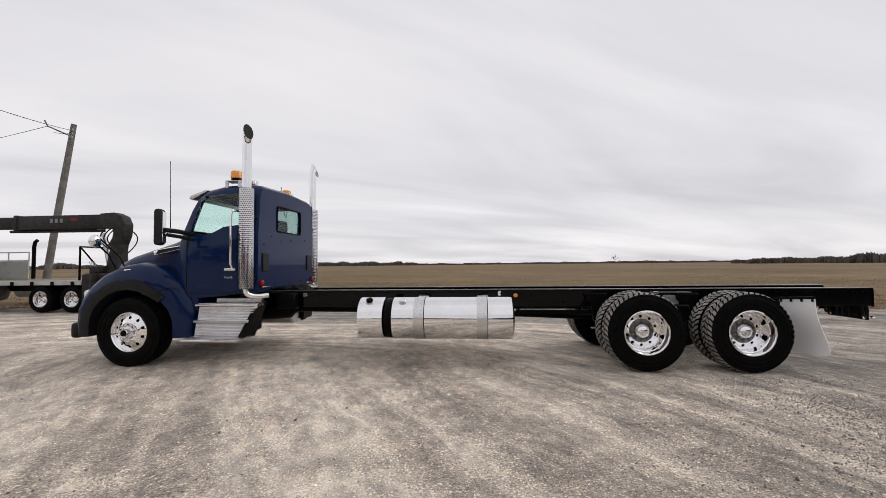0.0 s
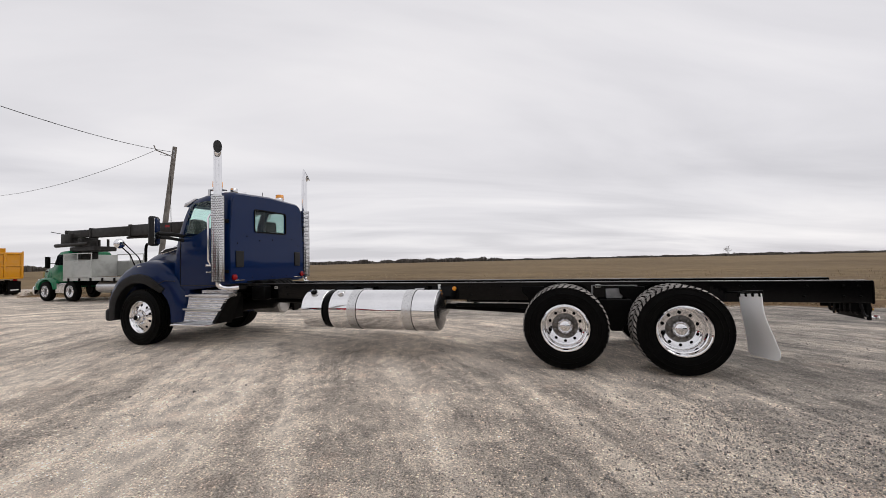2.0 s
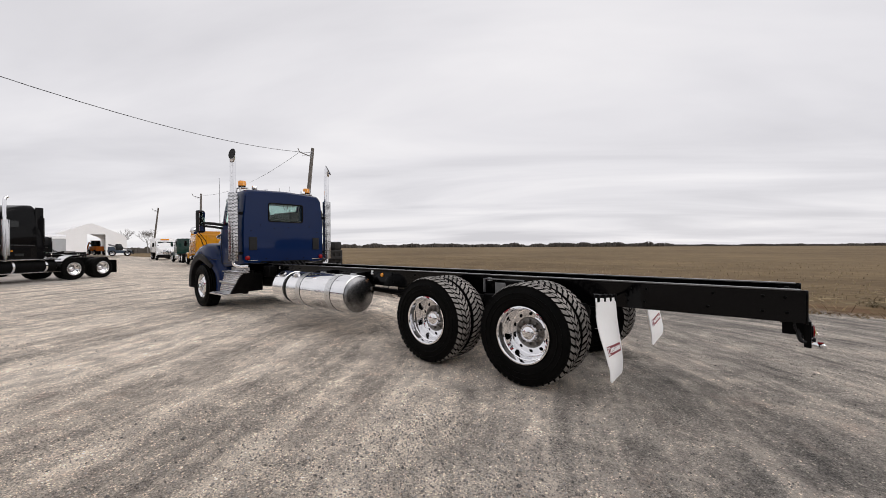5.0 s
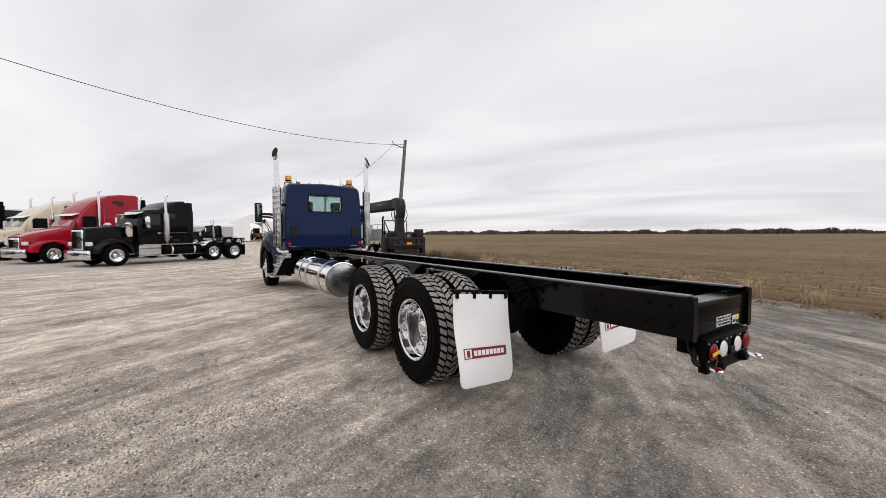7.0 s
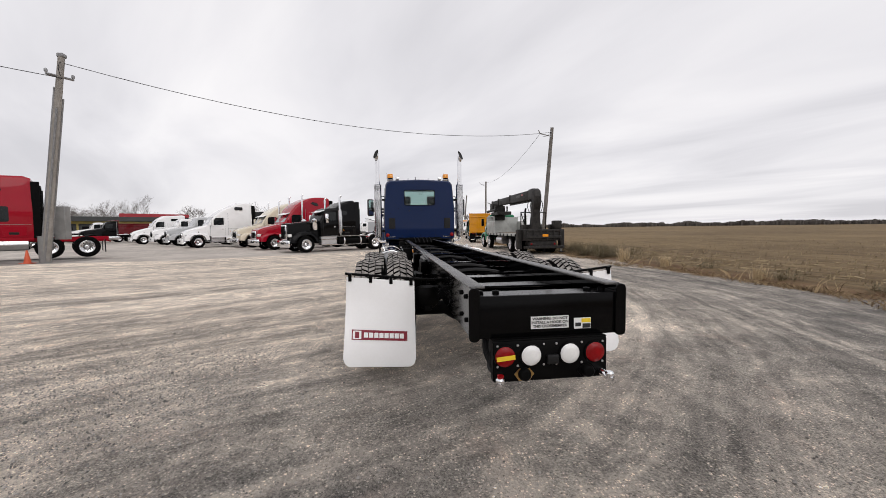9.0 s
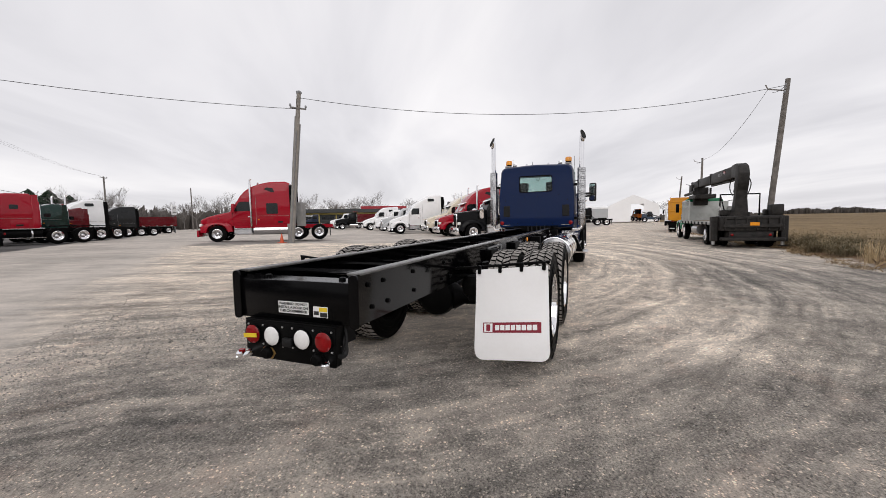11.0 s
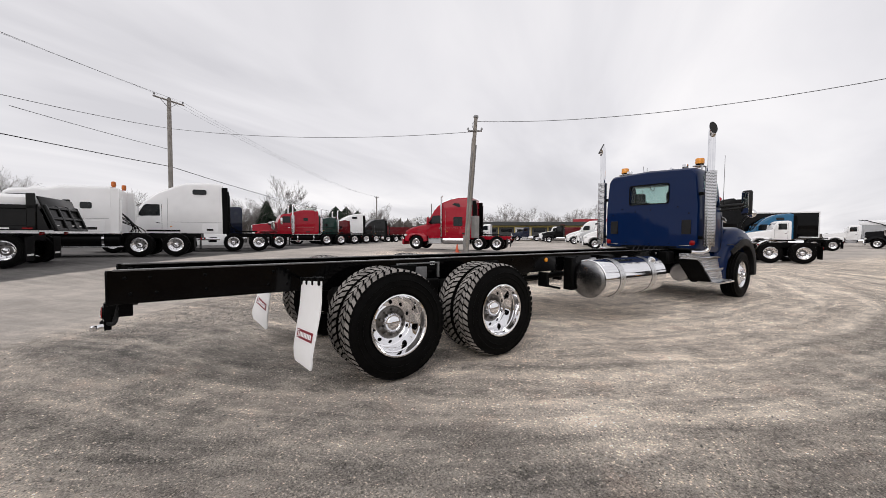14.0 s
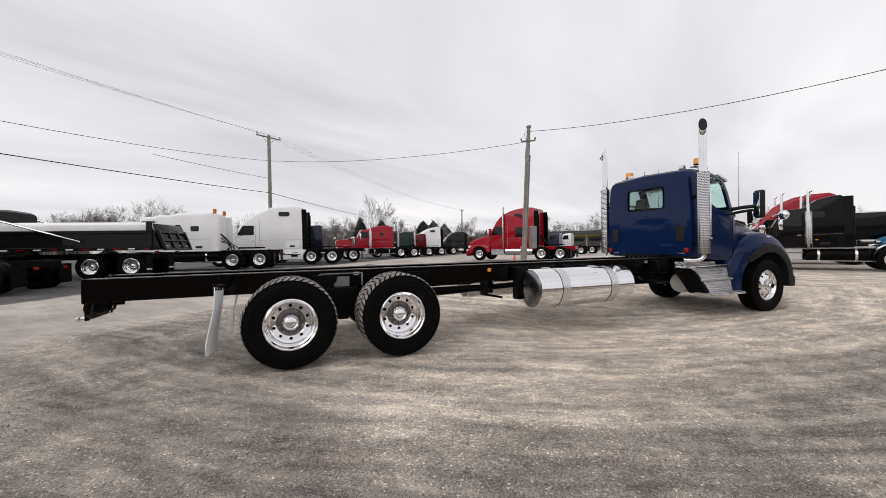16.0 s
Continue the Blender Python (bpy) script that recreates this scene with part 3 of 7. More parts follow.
# ---- the blue chassis truck; nose towards -x, front axle at the origin ----
def perforated():
    """Bright shield with rows of small round holes."""
    n = Nodes("perforated_steel")
    x, y, z = n.xyz()
    ang = n.math("ARCTAN2", y, x)
    u, v = n.math("MULTIPLY", ang, 24 / (2 * math.pi)), n.math("MULTIPLY", z, 1 / .030)
    odd = n.math("MULTIPLY", n.math("FLOORED_MODULO", n.math("FLOOR", v), 2.0), .5)
    fu = n.math("SUBTRACT", n.math("FRACT", n.math("ADD", u, odd)), .5)
    fv = n.math("SUBTRACT", n.math("FRACT", v), .5)
    d = n.math("SQRT", n.math("ADD", n.math("MULTIPLY", fu, fu), n.math("MULTIPLY", fv, fv)))
    hole = n.math("LESS_THAN", d, .37)
    n.set(Base_Color=n.mix(hole, (.80, .80, .81), (.012, .012, .012)), Metallic=n.math("SUBTRACT", 1.0, hole), Roughness=n.math("ADD", .12, n.math("MULTIPLY", hole, .6)))
    return n.m


def diamond():
    """Bright checker plate."""
    n = Nodes("checker_plate")
    x, y, z = n.xyz()
    a = n.math("SINE", n.math("MULTIPLY", n.math("ADD", x, n.math("ADD", y, z)), 120.0))
    b = n.math("SINE", n.math("MULTIPLY", n.math("SUBTRACT", x, n.math("ADD", y, z)), 120.0))
    h = n.ramp(n.math("MULTIPLY", a, b), .1, .7)
    n.bump(h, .8, .004)
    n.set(Base_Color=n.mix(h, n.mix(n.noise(6, 4), (.50, .50, .51), (.40, .40, .41)), (.86, .86, .87)), Metallic=1.0, Roughness=.26)
    return n.m


PERF, CHECK = perforated(), diamond()
FLAPW = simple("white_flap", (.95, .95, .95), (.92, .92, .915), .45, scale=3, rvar=.15)
DECALR = simple("dark_red_print", (.25, .012, .03), (.22, .010, .026), .5)
LABELW = simple("white_label", (.82, .82, .80), (.76, .76, .75), .5)
LABELY = simple("yellow_label", (.80, .58, .02), (.75, .52, .02), .5)
INK = simple("black_ink", (.01, .01, .01), (.015, .015, .015), .6)
COPPER = simple("brass", (.55, .36, .14), (.45, .28, .10), .3, 1.0)
SEATM = simple("grey_upholstery", (.03, .03, .033), (.05, .05, .052), .8, scale=30)

TOP, LOW, HALF = 1.10, .82, .432


def text_mesh(name, words, size, material, bold=0.0, stretch=1.0):
    cu = bpy.data.curves.new(name, "FONT")
    cu.body, cu.size, cu.align_x, cu.align_y, cu.offset, cu.extrude = words, size, "CENTER", "CENTER", bold, .0006
    ob = new(name, cu)
    me = bpy.data.meshes.new_from_object(ob.evaluated_get(bpy.context.evaluated_depsgraph_get()))
    bpy.data.objects.remove(ob)
    for v in me.vertices:
        v.co.x *= stretch
    me.materials.clear()
    me.materials.append(material)
    return me


def section(x, w, zb, zt, r, crown=.03, tuck=0.0, n=5):
    """A hood-like cross section: flat sides, round shoulders, crowned top."""
    pts = [(x, -w + tuck, zb)]
    for i in range(n + 1):
        a = radians(180 - 90 * i / n)
        pts.append((x, -w + r + r * math.cos(a), zt - r + r * math.sin(a) - crown * (1 - (1 - 0) ** 2)))
    pts.append((x, 0, zt + crown))
    for i in range(n + 1):
        a = radians(90 - 90 * i / n)
        pts.append((x, w - r + r * math.cos(a), zt - r + r * math.sin(a)))
    pts.append((x, w - tuck, zb))
    return pts


def cab_ring(x, zt, w, zb, wt):
    """Cab section: sides lean in a little towards a round roof."""
    pts = [(x, -w + .02, zb), (x, -w, zb + .06), (x, -w, zb + .55 * (zt - zb))]
    for i in range(7):
        a = radians(180 - 90 * i / 6)
        r = .17
        pts.append((x, -wt + r + r * math.cos(a), zt - r + r * math.sin(a)))
    pts.append((x, 0, zt + .035))
    return pts + [(p[0], -p[1], p[2]) for p in pts[::-1][1:]]


def cab_shell(grow):
    b = B()
    g = grow
    rings = []
    for x, zt, w, zb in ((.62, 2.02, 1.00, 1.02), (.70, 2.20, 1.02, 1.02), (.83, 2.48, 1.03, 1.02), (.93, 2.655, 1.03, 1.02), (1.06, 2.745, 1.03, 1.03), (1.36, 2.81, 1.03, 1.05), (1.75, 2.82, 1.03, 1.10), (1.90, 2.80, 1.02, 1.12), (1.955, 2.76, 1.00, 1.13)):
        rings.append(cab_ring(x, zt - g, w - g, zb + g, w - .05 - g))
    if g:
        rings[0] = [(p[0] + g, p[1], p[2]) for p in rings[0]]
        rings[-1] = [(p[0] - g * .7, p[1], p[2]) for p in rings[-1]]
    return add_loft(b, rings)


def build_truck():
    t = thing("chassis_truck", "new dark blue cab and chassis truck with bare black frame", "truck")

    # frame rails
    for s in (-1, 1):
        b = B()
        y = s * HALF
        inn = y - s * .085
        add_box(b, -.55, 11.2, min(y, y - s * .010), max(y, y - s * .010), LOW, TOP - .004, .003, 1)
        add_box(b, -.55, 11.17, min(y - s * .006, inn), max(y - s * .006, inn), LOW, LOW + .012, .003, 1)
        # separate top flange, its sky sheen painted as a lighter tone
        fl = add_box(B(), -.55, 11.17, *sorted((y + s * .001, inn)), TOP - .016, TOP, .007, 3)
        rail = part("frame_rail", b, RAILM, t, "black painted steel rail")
        part("top_flange", fl, FLANGE, rail, "black flange with a pale sky sheen in its colour")
        part("rail_end_label", add_box(B(), 11.2, 11.203, *sorted((y - s * .008, y + s * .001)), .90, .97), LABELW, rail) if s < 0 else None
        rnd = random.Random(7 + s)
        bolt = mesh_of("bolt", add_turn(B(), [(0, .014), (.010, .014), (.014, .009), (.014, 0)], 8, "y"), BLACKM)
        for x in [10.9, 11.08, 10.55, 9.98, 9.83, 8.6, 8.2, 7.2, 6.7, 6.2, 5.7, 5.1, 3.3, 2.7]:
            for z in (.90, 1.03):
                part("bolt", bolt, None, rail, m=pose(x + rnd.uniform(-.03, .03), y, z, 0, 0, 0 if s > 0 else 180))

    # cross members
    for x in (2.6, 4.1, 5.6, 6.75, 8.35, 9.85):
        b = B()
        add_box(b, x - .07, x + .07, -HALF + .012, HALF - .012, TOP - .125, TOP - .112, .003, 1)
        add_box(b, x - .006, x + .006, -HALF + .012, HALF - .012, LOW + .05, TOP - .112, .003, 1)
        add_box(b, x - .07, x + .07, -HALF + .012, HALF - .012, LOW + .045, LOW + .058, .003, 1)
        part("cross_member", b, RAILM, t)
    b = B()
    add_box(b, 10.45, 10.62, -HALF + .012, HALF - .012, TOP - .10, TOP - .085, .004, 1)
    add_box(b, 10.45, 10.46, -HALF + .012, HALF - .012, LOW + .02, TOP - .085, .004, 1)
    part("cross_member", b, BLACK, t)

    # end cross member: a channel closing the frame
    b = B()
    add_box(b, 11.185, 11.2, -HALF + .014, HALF - .014, LOW, TOP - .05, .004, 2)
    add_box(b, 11.04, 11.19, -HALF + .014, HALF - .014, TOP - .062, TOP - .05, .004, 1)
    add_box(b, 11.04, 11.19, -HALF + .014, HALF - .014, LOW, LOW + .012, .004, 1)
    endm = part("end_cross_member", b, BLACK, t)
    for s in (-1, 1):
        y0, y1 = sorted((s * .385, s * .446))
        part("corner_plate", add_prism(B(), rounded(y0, y1, LOW - .012, TOP - .004, .024, 3), 11.198, 11.212, .003, 1, "yz"), BLACK, endm)
    bolt = mesh_of("bolt", add_turn(B(), [(0, .02), (.012, .02), (.016, .012), (.016, 0)], 8, "z"), BLACKM)
    for y in (-.36, -.27, .27, .36):
        part("bolt", bolt, None, endm, m=pose(11.1, y, TOP - .05))
    # warning label
    lab = part("warning_label", add_box(B(), 0, .004, -.108, .108, -.034, .034, .001, 1), LABELW, endm, "white label with black warning words", m=pose(11.2, .005, .897))
    for i, w in enumerate(("WARNING: DO NOT", "INSTALL A HOOK ON", "THIS CROSSMEMBER")):
        part("lettering", text_mesh("lettering", w, .0205, INK, .0007, 1.04), None, lab, m=pose(.005, 0, .021 - .0205 * i, 90, 0, 90))
    lab = part("pictogram_label", add_box(B(), 0, .004, -.049, .049, -.03, .03, .001, 1), LABELW, endm, m=pose(11.2, .193, .884))
    part("yellow_band", add_box(B(), .004, .006, -.006, .046, .004, .026), LABELY, lab)
    part("pictogram", add_box(B(), .004, .006, -.042, -.010, -.016, .004, .0), INK, lab)
    part("text_bar", add_box(B(), .004, .006, .0, .046, -.026, -.002), INK, lab)

    # tail lamp box
    b = B()
    add_box(b, 11.175, 11.19, -.325, .315, .595, .815, .012, 2)
    add_box(b, 11.14, 11.18, -.325, -.317, .60, .815, .003, 1)
    add_box(b, 11.14, 11.18, .307, .315, .60, .815, .003, 1)
    add_box(b, 11.0, 11.19, -.325, .315, .812, .822, .003, 1)
    box = part("tail_lamp_box", b, BLACKM, t, "black bracket with round lamps and sockets")
    lens = [(0, .054), (.012, .054), (.020, .046), (.024, .025), (.025, 0)]
    ring = [(0, .060), (.010, .060), (.012, .053)]
    for y, mt, lb in ((-.262, REDL, "red round tail lamp"), (-.118, WHITEL, "white round reversing lamp"), (.098, WHITEL, "white round reversing lamp"), (.242, REDL, "red round tail lamp")):
        lamp = part("lamp", mesh_of("lamp", add_turn(B(), lens, 28, "x"), mt), None, box, lb, m=pose(11.19, y, .735))
        part("gasket", mesh_of("gasket", add_turn(B(), ring, 28, "x"), BLACKM), None, lamp)
    part("yellow_tag", add_box(B(), 0, .003, -.05, .05, -.012, .012, .0005, 1), LABELY, box, "small yellow paper tag", m=pose(11.217, -.262, .732, 5, 0, 0))
    pin = mesh_of("rivet", add_turn(B(), [(0, .007), (.004, .006), (.006, 0)], 8, "x"), BRUSHED)
    for y in (-.19, -.045, .025, .17, -.30, .29):
        for z in (.790, .680):
            part("rivet", pin, None, box, m=pose(11.19, y, z))
    part("coupling_seal", add_turn(B(), [(-.006, .018), (.006, .018)], 16, "z", (11.245, -.300, .650)), REDL, box)
    part("licence_lamp", add_box(B(), 11.19, 11.215, -.032, .032, .685, .735, .006, 2), PLASTIC, box)
    for y in (-.155, .20):
        sk = part("trailer_socket", add_turn(B(), [(0, .036), (.015, .035), (.03, .030), (.036, .024), (.036, 0)], 20, "x", (11.19, y, .635)), BLACKM, box)
        fl = part("socket_flange", add_prism(B(), [(y - .055, .635), (y - .03, .665), (y + .03, .665), (y + .055, .635), (y + .03, .600), (y - .03, .600)], 11.19, 11.196, .001, 1, "yz"), COPPER if y < 0 else BLACKM, box)
    for y, s in ((-.285, -1), (.275, 1)):
        g = part("air_coupling", add_tube(B(), [(11.15, y, .63), (11.215, y, .628), (11.25, y + s * .012, .616), (11.275, y + s * .03, .612)], [.020, .020, .018, .015], 12), CHROME, box, "silver glad hand air coupling")
        part("coupling_head", add_turn(B(), [(-.016, .018), (0, .023), (.016, .023), (.024, .016), (.024, 0)], 14, "z", (11.255, y + s * .02, .62)), CHROME, g)
    for k in range(4):
        y = -.35 + .012 * k
        part("wire", add_tube(B(), arc_pts((11.08, -.345 + .01 * k, .83), (11.09 - .01 * k, -.37 + .01 * k, .72), (11.13, -.31, .65 + .02 * k), 8), .006, 6), PLASTIC, box)
    for k in range(3):
        part("wire", add_tube(B(), arc_pts((11.10, .30, .82), (11.11 - .01 * k, .37 - .02 * k, .70), (11.15, .29, .62 + .02 * k), 8), .007, 6), PLASTIC, box)

    for k in range(5):
        y = -.22 + .11 * k
        part("hose", add_tube(B(), arc_pts((11.10 + .01 * k, y, .82), (11.10 + .02 * (k % 2), y + .04, .60), (11.17, y + .03, .68), 10), .013, 7), PLASTIC, box)
    for s in (-1, 1):
        part("hose", add_tube(B(), arc_pts((11.11, s * .27, .82), (11.09, s * .36, .60), (11.17, s * .30, .66), 10), .016, 7), PLASTIC, box)
        part("box_bracket", add_box(B(), 11.0, 11.17, *sorted((s * .30, s * .312)), .70, .82, .004, 1), BLACKM, box)

    box.location.x = .05

    # mud flaps
    for s in (-1, 1):
        y0, y1 = s * .645, s * 1.235

        def bow(u, v):
            return .02 * math.sin(u * 2.4) + ((.05 + .08 * v) if s < 0 else .06 + .03 * v) * smooth01((u - .2) / .8) + .008 * math.sin(3 * v + 2 * u)

        hang = part("flap_hanger", add_tube(B(), [(9.70, s * .43, .945), (9.73, s * .62, .965), (9.73, s * 1.25, 1.028)], .012, 10), BLACKM, t)
        FH, FX = .75, 9.745
        b = B()
        n, m = 22, 44
        rows = []
        for i in range(n + 1):
            u = i / n
            z = .965 - u * FH
            ring = []
            for j in range(m + 1):
                v = j / m
                y = (y0 + (y1 - y0) * v) + s * .03 * u * v
                ring.append((FX + bow(u, v), y, z - .02 + .055 * v))
            rows.append(ring)
        f0 = [[b.verts.new(p) for p in r] for r in rows]
        f1 = [[b.verts.new((p[0] + .010, p[1], p[2])) for p in r] for r in rows]
        # the lower corners are round
        for fs in (f0, f1):
            for j in range(m + 1):
                e = min(j, m - j) / m * abs(y1 - y0)
                lift = .07 - math.sqrt(max(0, .07 ** 2 - max(0, .07 - e) ** 2))
                for i in range(n + 1):
                    fs[i][j].co.z += lift * smooth01((i / n - .75) / .25)
        for fs in (f0, f1):
            for i in range(n):
                for j in range(m):
                    b.faces.new((fs[i][j], fs[i][j + 1], fs[i + 1][j + 1], fs[i + 1][j]))
        edge = [(i, 0) for i in range(n + 1)] + [(n, j) for j in range(1, m + 1)] + [(i, m) for i in range(n - 1, -1, -1)] + [(0, j) for j in range(m - 1, 0, -1)]
        for (i, j), (k, l) in zip(edge, edge[1:] + edge[:1]):
            b.faces.new((f0[i][j], f0[k][l], f1[k][l], f1[i][j]))
        bmesh.ops.recalc_face_normals(b, faces=b.faces)
        flap = part("mud_flap", b, FLAPW, t, "white rubber mud flap with dark red printed band")
        for k in range(4):
            y = y0 + (y1 - y0) * (.05 + .3 * k)
            part("clip", add_box(B(), 9.735, 9.775, y - .014, y + .014, .91 + .055 * (.05 + .3 * k), .98 + .055 * (.05 + .3 * k), .004, 1), BLACKM, hang)
        # printed band, follows the bowed rubber
        def on_flap(v, u, out):
            y = (y0 + (y1 - y0) * v) + s * .03 * u * v
            return (FX + bow(u, v) + .010 + out, y, .945 - u * FH + .055 * v)
        va, vb = (.90, .12) if s < 0 else (.12, .90)
        def patch(name, u0, u1, p0, p1, mt, out):
            q = B()
            vs = [[q.verts.new(on_flap(va + (vb - va) * (p0 + (p1 - p0) * i / 8), u0 + (u1 - u0) * j / 3, out)) for i in range(9)] for j in range(4)]
            for j in range(3):
                for i in range(8):
                    q.faces.new((vs[j][i], vs[j][i + 1], vs[j + 1][i + 1], vs[j + 1][i]))
            return part(name, q, mt, flap)
        v0, v1 = min(va, vb), max(va, vb)
        patch("print_band", .585, .695, 0, 1, DECALR, .0035)
        patch("print_field", .595, .685, .02, .17, FLAPW, .005)
        patch("print_badge", .605, .675, .06, .13, DECALR, .0065)
        # plain bars stand for the mark, one for each glyph
        for k in range(8):
            patch("print_bar", .612, .668, .215 + .092 * k, .290 + .092 * k, FLAPW, .005)

    # rear axles and suspension
    for x in (7.63, 8.985):
        ax = part("axle", add_tube(B(), [(x, -.80, .545), (x, -.28, .545), (x, -.18, .55), (x, .18, .55), (x, .28, .545), (x, .80, .545)], [.075, .075, .14, .14, .075, .075], 14), BLACKM, t)
        part("differential", add_turn(B(), [(-.26, .05), (-.24, .09), (-.05, .17), (.08, .21), (.16, .19), (.20, .10), (.21, 0)], 20, "x", (x, .0, .555)), BLACKM, ax)
        for s in (-1, 1):
            wheel(t, x, s * 1.075, .545 if s < 0 else .515, s, "pair")
            part("air_spring", add_turn(B(), [(.62, .08), (.66, .125), (.74, .135), (.79, .125), (.83, .09), (.84, 0)], 18, "z", (x + .33, s * .50, 0)), RUBBER, t)
            part("beam", add_box(B(), x - .45, x + .45, s * .50 - .04, s * .50 + .04, .60, .66, .01, 1), BLACKM, t)
            b = B()
            add_prism(b, [(x - .62, 1.03), (x - .28, 1.03), (x - .30, .93), (x - .38, .86), (x - .40, .62), (x - .50, .62), (x - .52, .86), (x - .60, .93)], s * HALF, s * (HALF + .07), .008, 1)
            part("spring_hanger", b, BLACKM, t)
            part("shock_absorber", add_tube(B(), [(x + .18, s * .56, .95), (x + .12, s * .60, .62)], .035, 10), BLACKM, t)
            part("brake_chamber", add_turn(B(), [(-.16, .04), (-.15, .08), (-.02, .085), (.0, .095), (.02, .085), (.12, .08), (.13, 0)], 18, "x", (x - .30, s * .33, .66)), BLACKM, t)
    for s in (-1, 1):
        b = add_prism(B(), [(8.10, .86), (8.52, .86), (8.50, .70), (8.38, .42), (8.24, .42), (8.12, .70)], *sorted((s * .50, s * .60)), .012, 1)
        part("trunnion_bracket", b, BLACKM, t)
        part("torque_rod", add_tube(B(), [(7.75, s * .52, .50), (8.30, s * .55, .48), (8.86, s * .52, .50)], .030, 10), BLACKM, t)
        b = B()
        for x in (8.02, 8.60):
            add_box(b, x - .012, x + .012, *sorted((s * HALF, s * (HALF + .03))), .86, 1.05, .003, 1)
        add_box(b, 8.02, 8.60, *sorted((s * HALF, s * (HALF + .03))), 1.035, 1.05, .003, 1)
        add_box(b, 8.20, 8.42, *sorted((s * HALF, s * (HALF + .04))), .86, 1.0, .006, 1)
        part("bracket_plate", b, GREYST, t)
    part("drive_shaft", add_tube(B(), [(2.1, 0, .74), (4.3, 0, .72), (7.35, 0, .60)], .05, 12), BLACKM, t)
    part("drive_shaft", add_tube(B(), [(7.85, 0, .60), (8.72, 0, .58)], .05, 12), BLACKM, t)
    for s in (-1, 1):
        part("support_bar", add_box(B(), 5.95, 7.1, s * .36 - .03, s * .36 + .03, .70, .76, .008, 1), BLACKM, t)
    b = B()
    add_box(b, 6.05, 6.11, .42, .60, .60, .82, .01, 1)
    add_tube(b, [(5.8, .60, .56), (6.1, .55, .62)], .018, 8)
    part("tank_bracket", b, BLACKM, t)
    for s, x in ((1, 6.45), (-1, 6.45), (1, 3.2)):
        part("air_tank", add_turn(B(), [(-.34, 0), (-.335, .06), (-.30, .10), (.30, .10), (.335, .06), (.34, 0)], 20, "x", (x, s * .20, .86)), BLACKM, t)
    rh = random.Random(17)
    for k in range(9):
        y = -.32 + .08 * k
        x0, x1 = rh.uniform(2.1, 3.4), rh.uniform(6.4, 9.4)
        n = 12
        pts = [(x0 + (x1 - x0) * i / n, y + rh.uniform(-.045, .045), .93 + rh.uniform(-.05, .04)) for i in range(n + 1)]
        part("hose", add_tube(B(), pts, rh.uniform(.010, .018), 6), BLACKM, t)
    for x in (3.3, 4.9, 6.2, 7.4, 8.75, 9.3):
        b = B()
        add_box(b, x - .05, x + .05, -HALF + .012, HALF - .012, TOP - .16, TOP - .145, .003, 1)
        add_tube(b, arc_pts((x, -HALF + .02, .90), (x, 0, 1.06), (x, HALF - .02, .90), 8), .025, 8)
        part("cross_brace", b, BLACK, t)
    part("cross_brace", add_tube(B(), arc_pts((10.75, -HALF + .02, .86), (10.75, 0, 1.0), (10.75, HALF - .02, .86), 10), .03, 8), BLACK, t)
    # marker lamps and small labels on the rails
    for s in (-1, 1):
        r = part("side_marker", mesh_of("side_marker", add_turn(B(), [(0, .034), (.012, .034), (.018, .025), (.019, 0)], 18, "y"), AMBER), None, t, "amber round side marker", m=pose(5.94, s * HALF, 1.0, 0, 0, 0 if s > 0 else 180))
        for x, z in ((8.10, 1.035), (2.45, 1.02)):
            lb = part("label_plate", add_box(B(), x - .035, x + .035, s * HALF - .001, s * (HALF + .003) + .001, z - .022, z + .022), LABELW, t)
            part("label_mark", add_box(B(), x - .027, x - .005, min(s * (HALF + .003), s * (HALF + .006)), max(s * (HALF + .003), s * (HALF + .006)), z - .014, z + .014), INK, lb)
            part("label_mark", add_box(B(), x + .006, x + .028, min(s * (HALF + .003), s * (HALF + .006)), max(s * (HALF + .003), s * (HALF + .006)), z - .014, z + .014), INK, lb)
    part("label_plate", add_box(B(), 5.66, 5.71, -HALF - .005, -HALF + .001, 1.0, 1.07), LABELW, t)

    # fuel tanks
    def tank(x0, x1, s, cap_x):
        c = (0, s * .845, .70)
        R = .312
        b = add_turn(B(), [(x0 - .004, R - .02), (x0 - .004, R - .006), (x0, R), (x1, R), (x1 + .004, R - .006), (x1 + .004, R - .02)], 64, "x", c)
        tk = part("fuel_tank", b, TANKM, t, "polished cylindrical aluminium tank")
        for xe, sg in ((x0, -1), (x1, 1)):
            part("tank_head", add_turn(B(), [(xe - sg * .002, R - .012), (xe + sg * .012, R - .03), (xe + sg * .030, .22), (xe + sg * .044, .11), (xe + sg * .048, 0)], 48, "x", c), TANKHEAD, tk, "dull grey tank end")
        if x1 - x0 > 1:
            for f in (.225, .75):
                xs = x0 + (x1 - x0) * f
                part("strap", add_turn(B(), [(xs - .075, R + .0005), (xs - .074, R + .002), (xs + .074, R + .002), (xs + .075, R + .0005)], 64, "x", c), STRAPM, tk, "dull steel tank strap")
                part("strap_edge", add_turn(B(), [(xs + .076, R + .0005), (xs + .077, R + .003), (xs + .085, R + .003), (xs + .086, R + .0005)], 64, "x", c), BLACKM, tk)
                part("strap_bolt", add_tube(B(), [(xs - .06, s * .62, 1.0), (xs + .10, s * .62, 1.0)], .014, 8), BRUSHED, tk)
        nrm = Vector((0, s * .55, .84))
        p0 = Vector((cap_x, c[1], c[2])) + nrm * (R - .01)
        cap = part("filler_neck", add_tube(B(), [p0, p0 + nrm * .025], .062, 20), BRUSHED, tk)
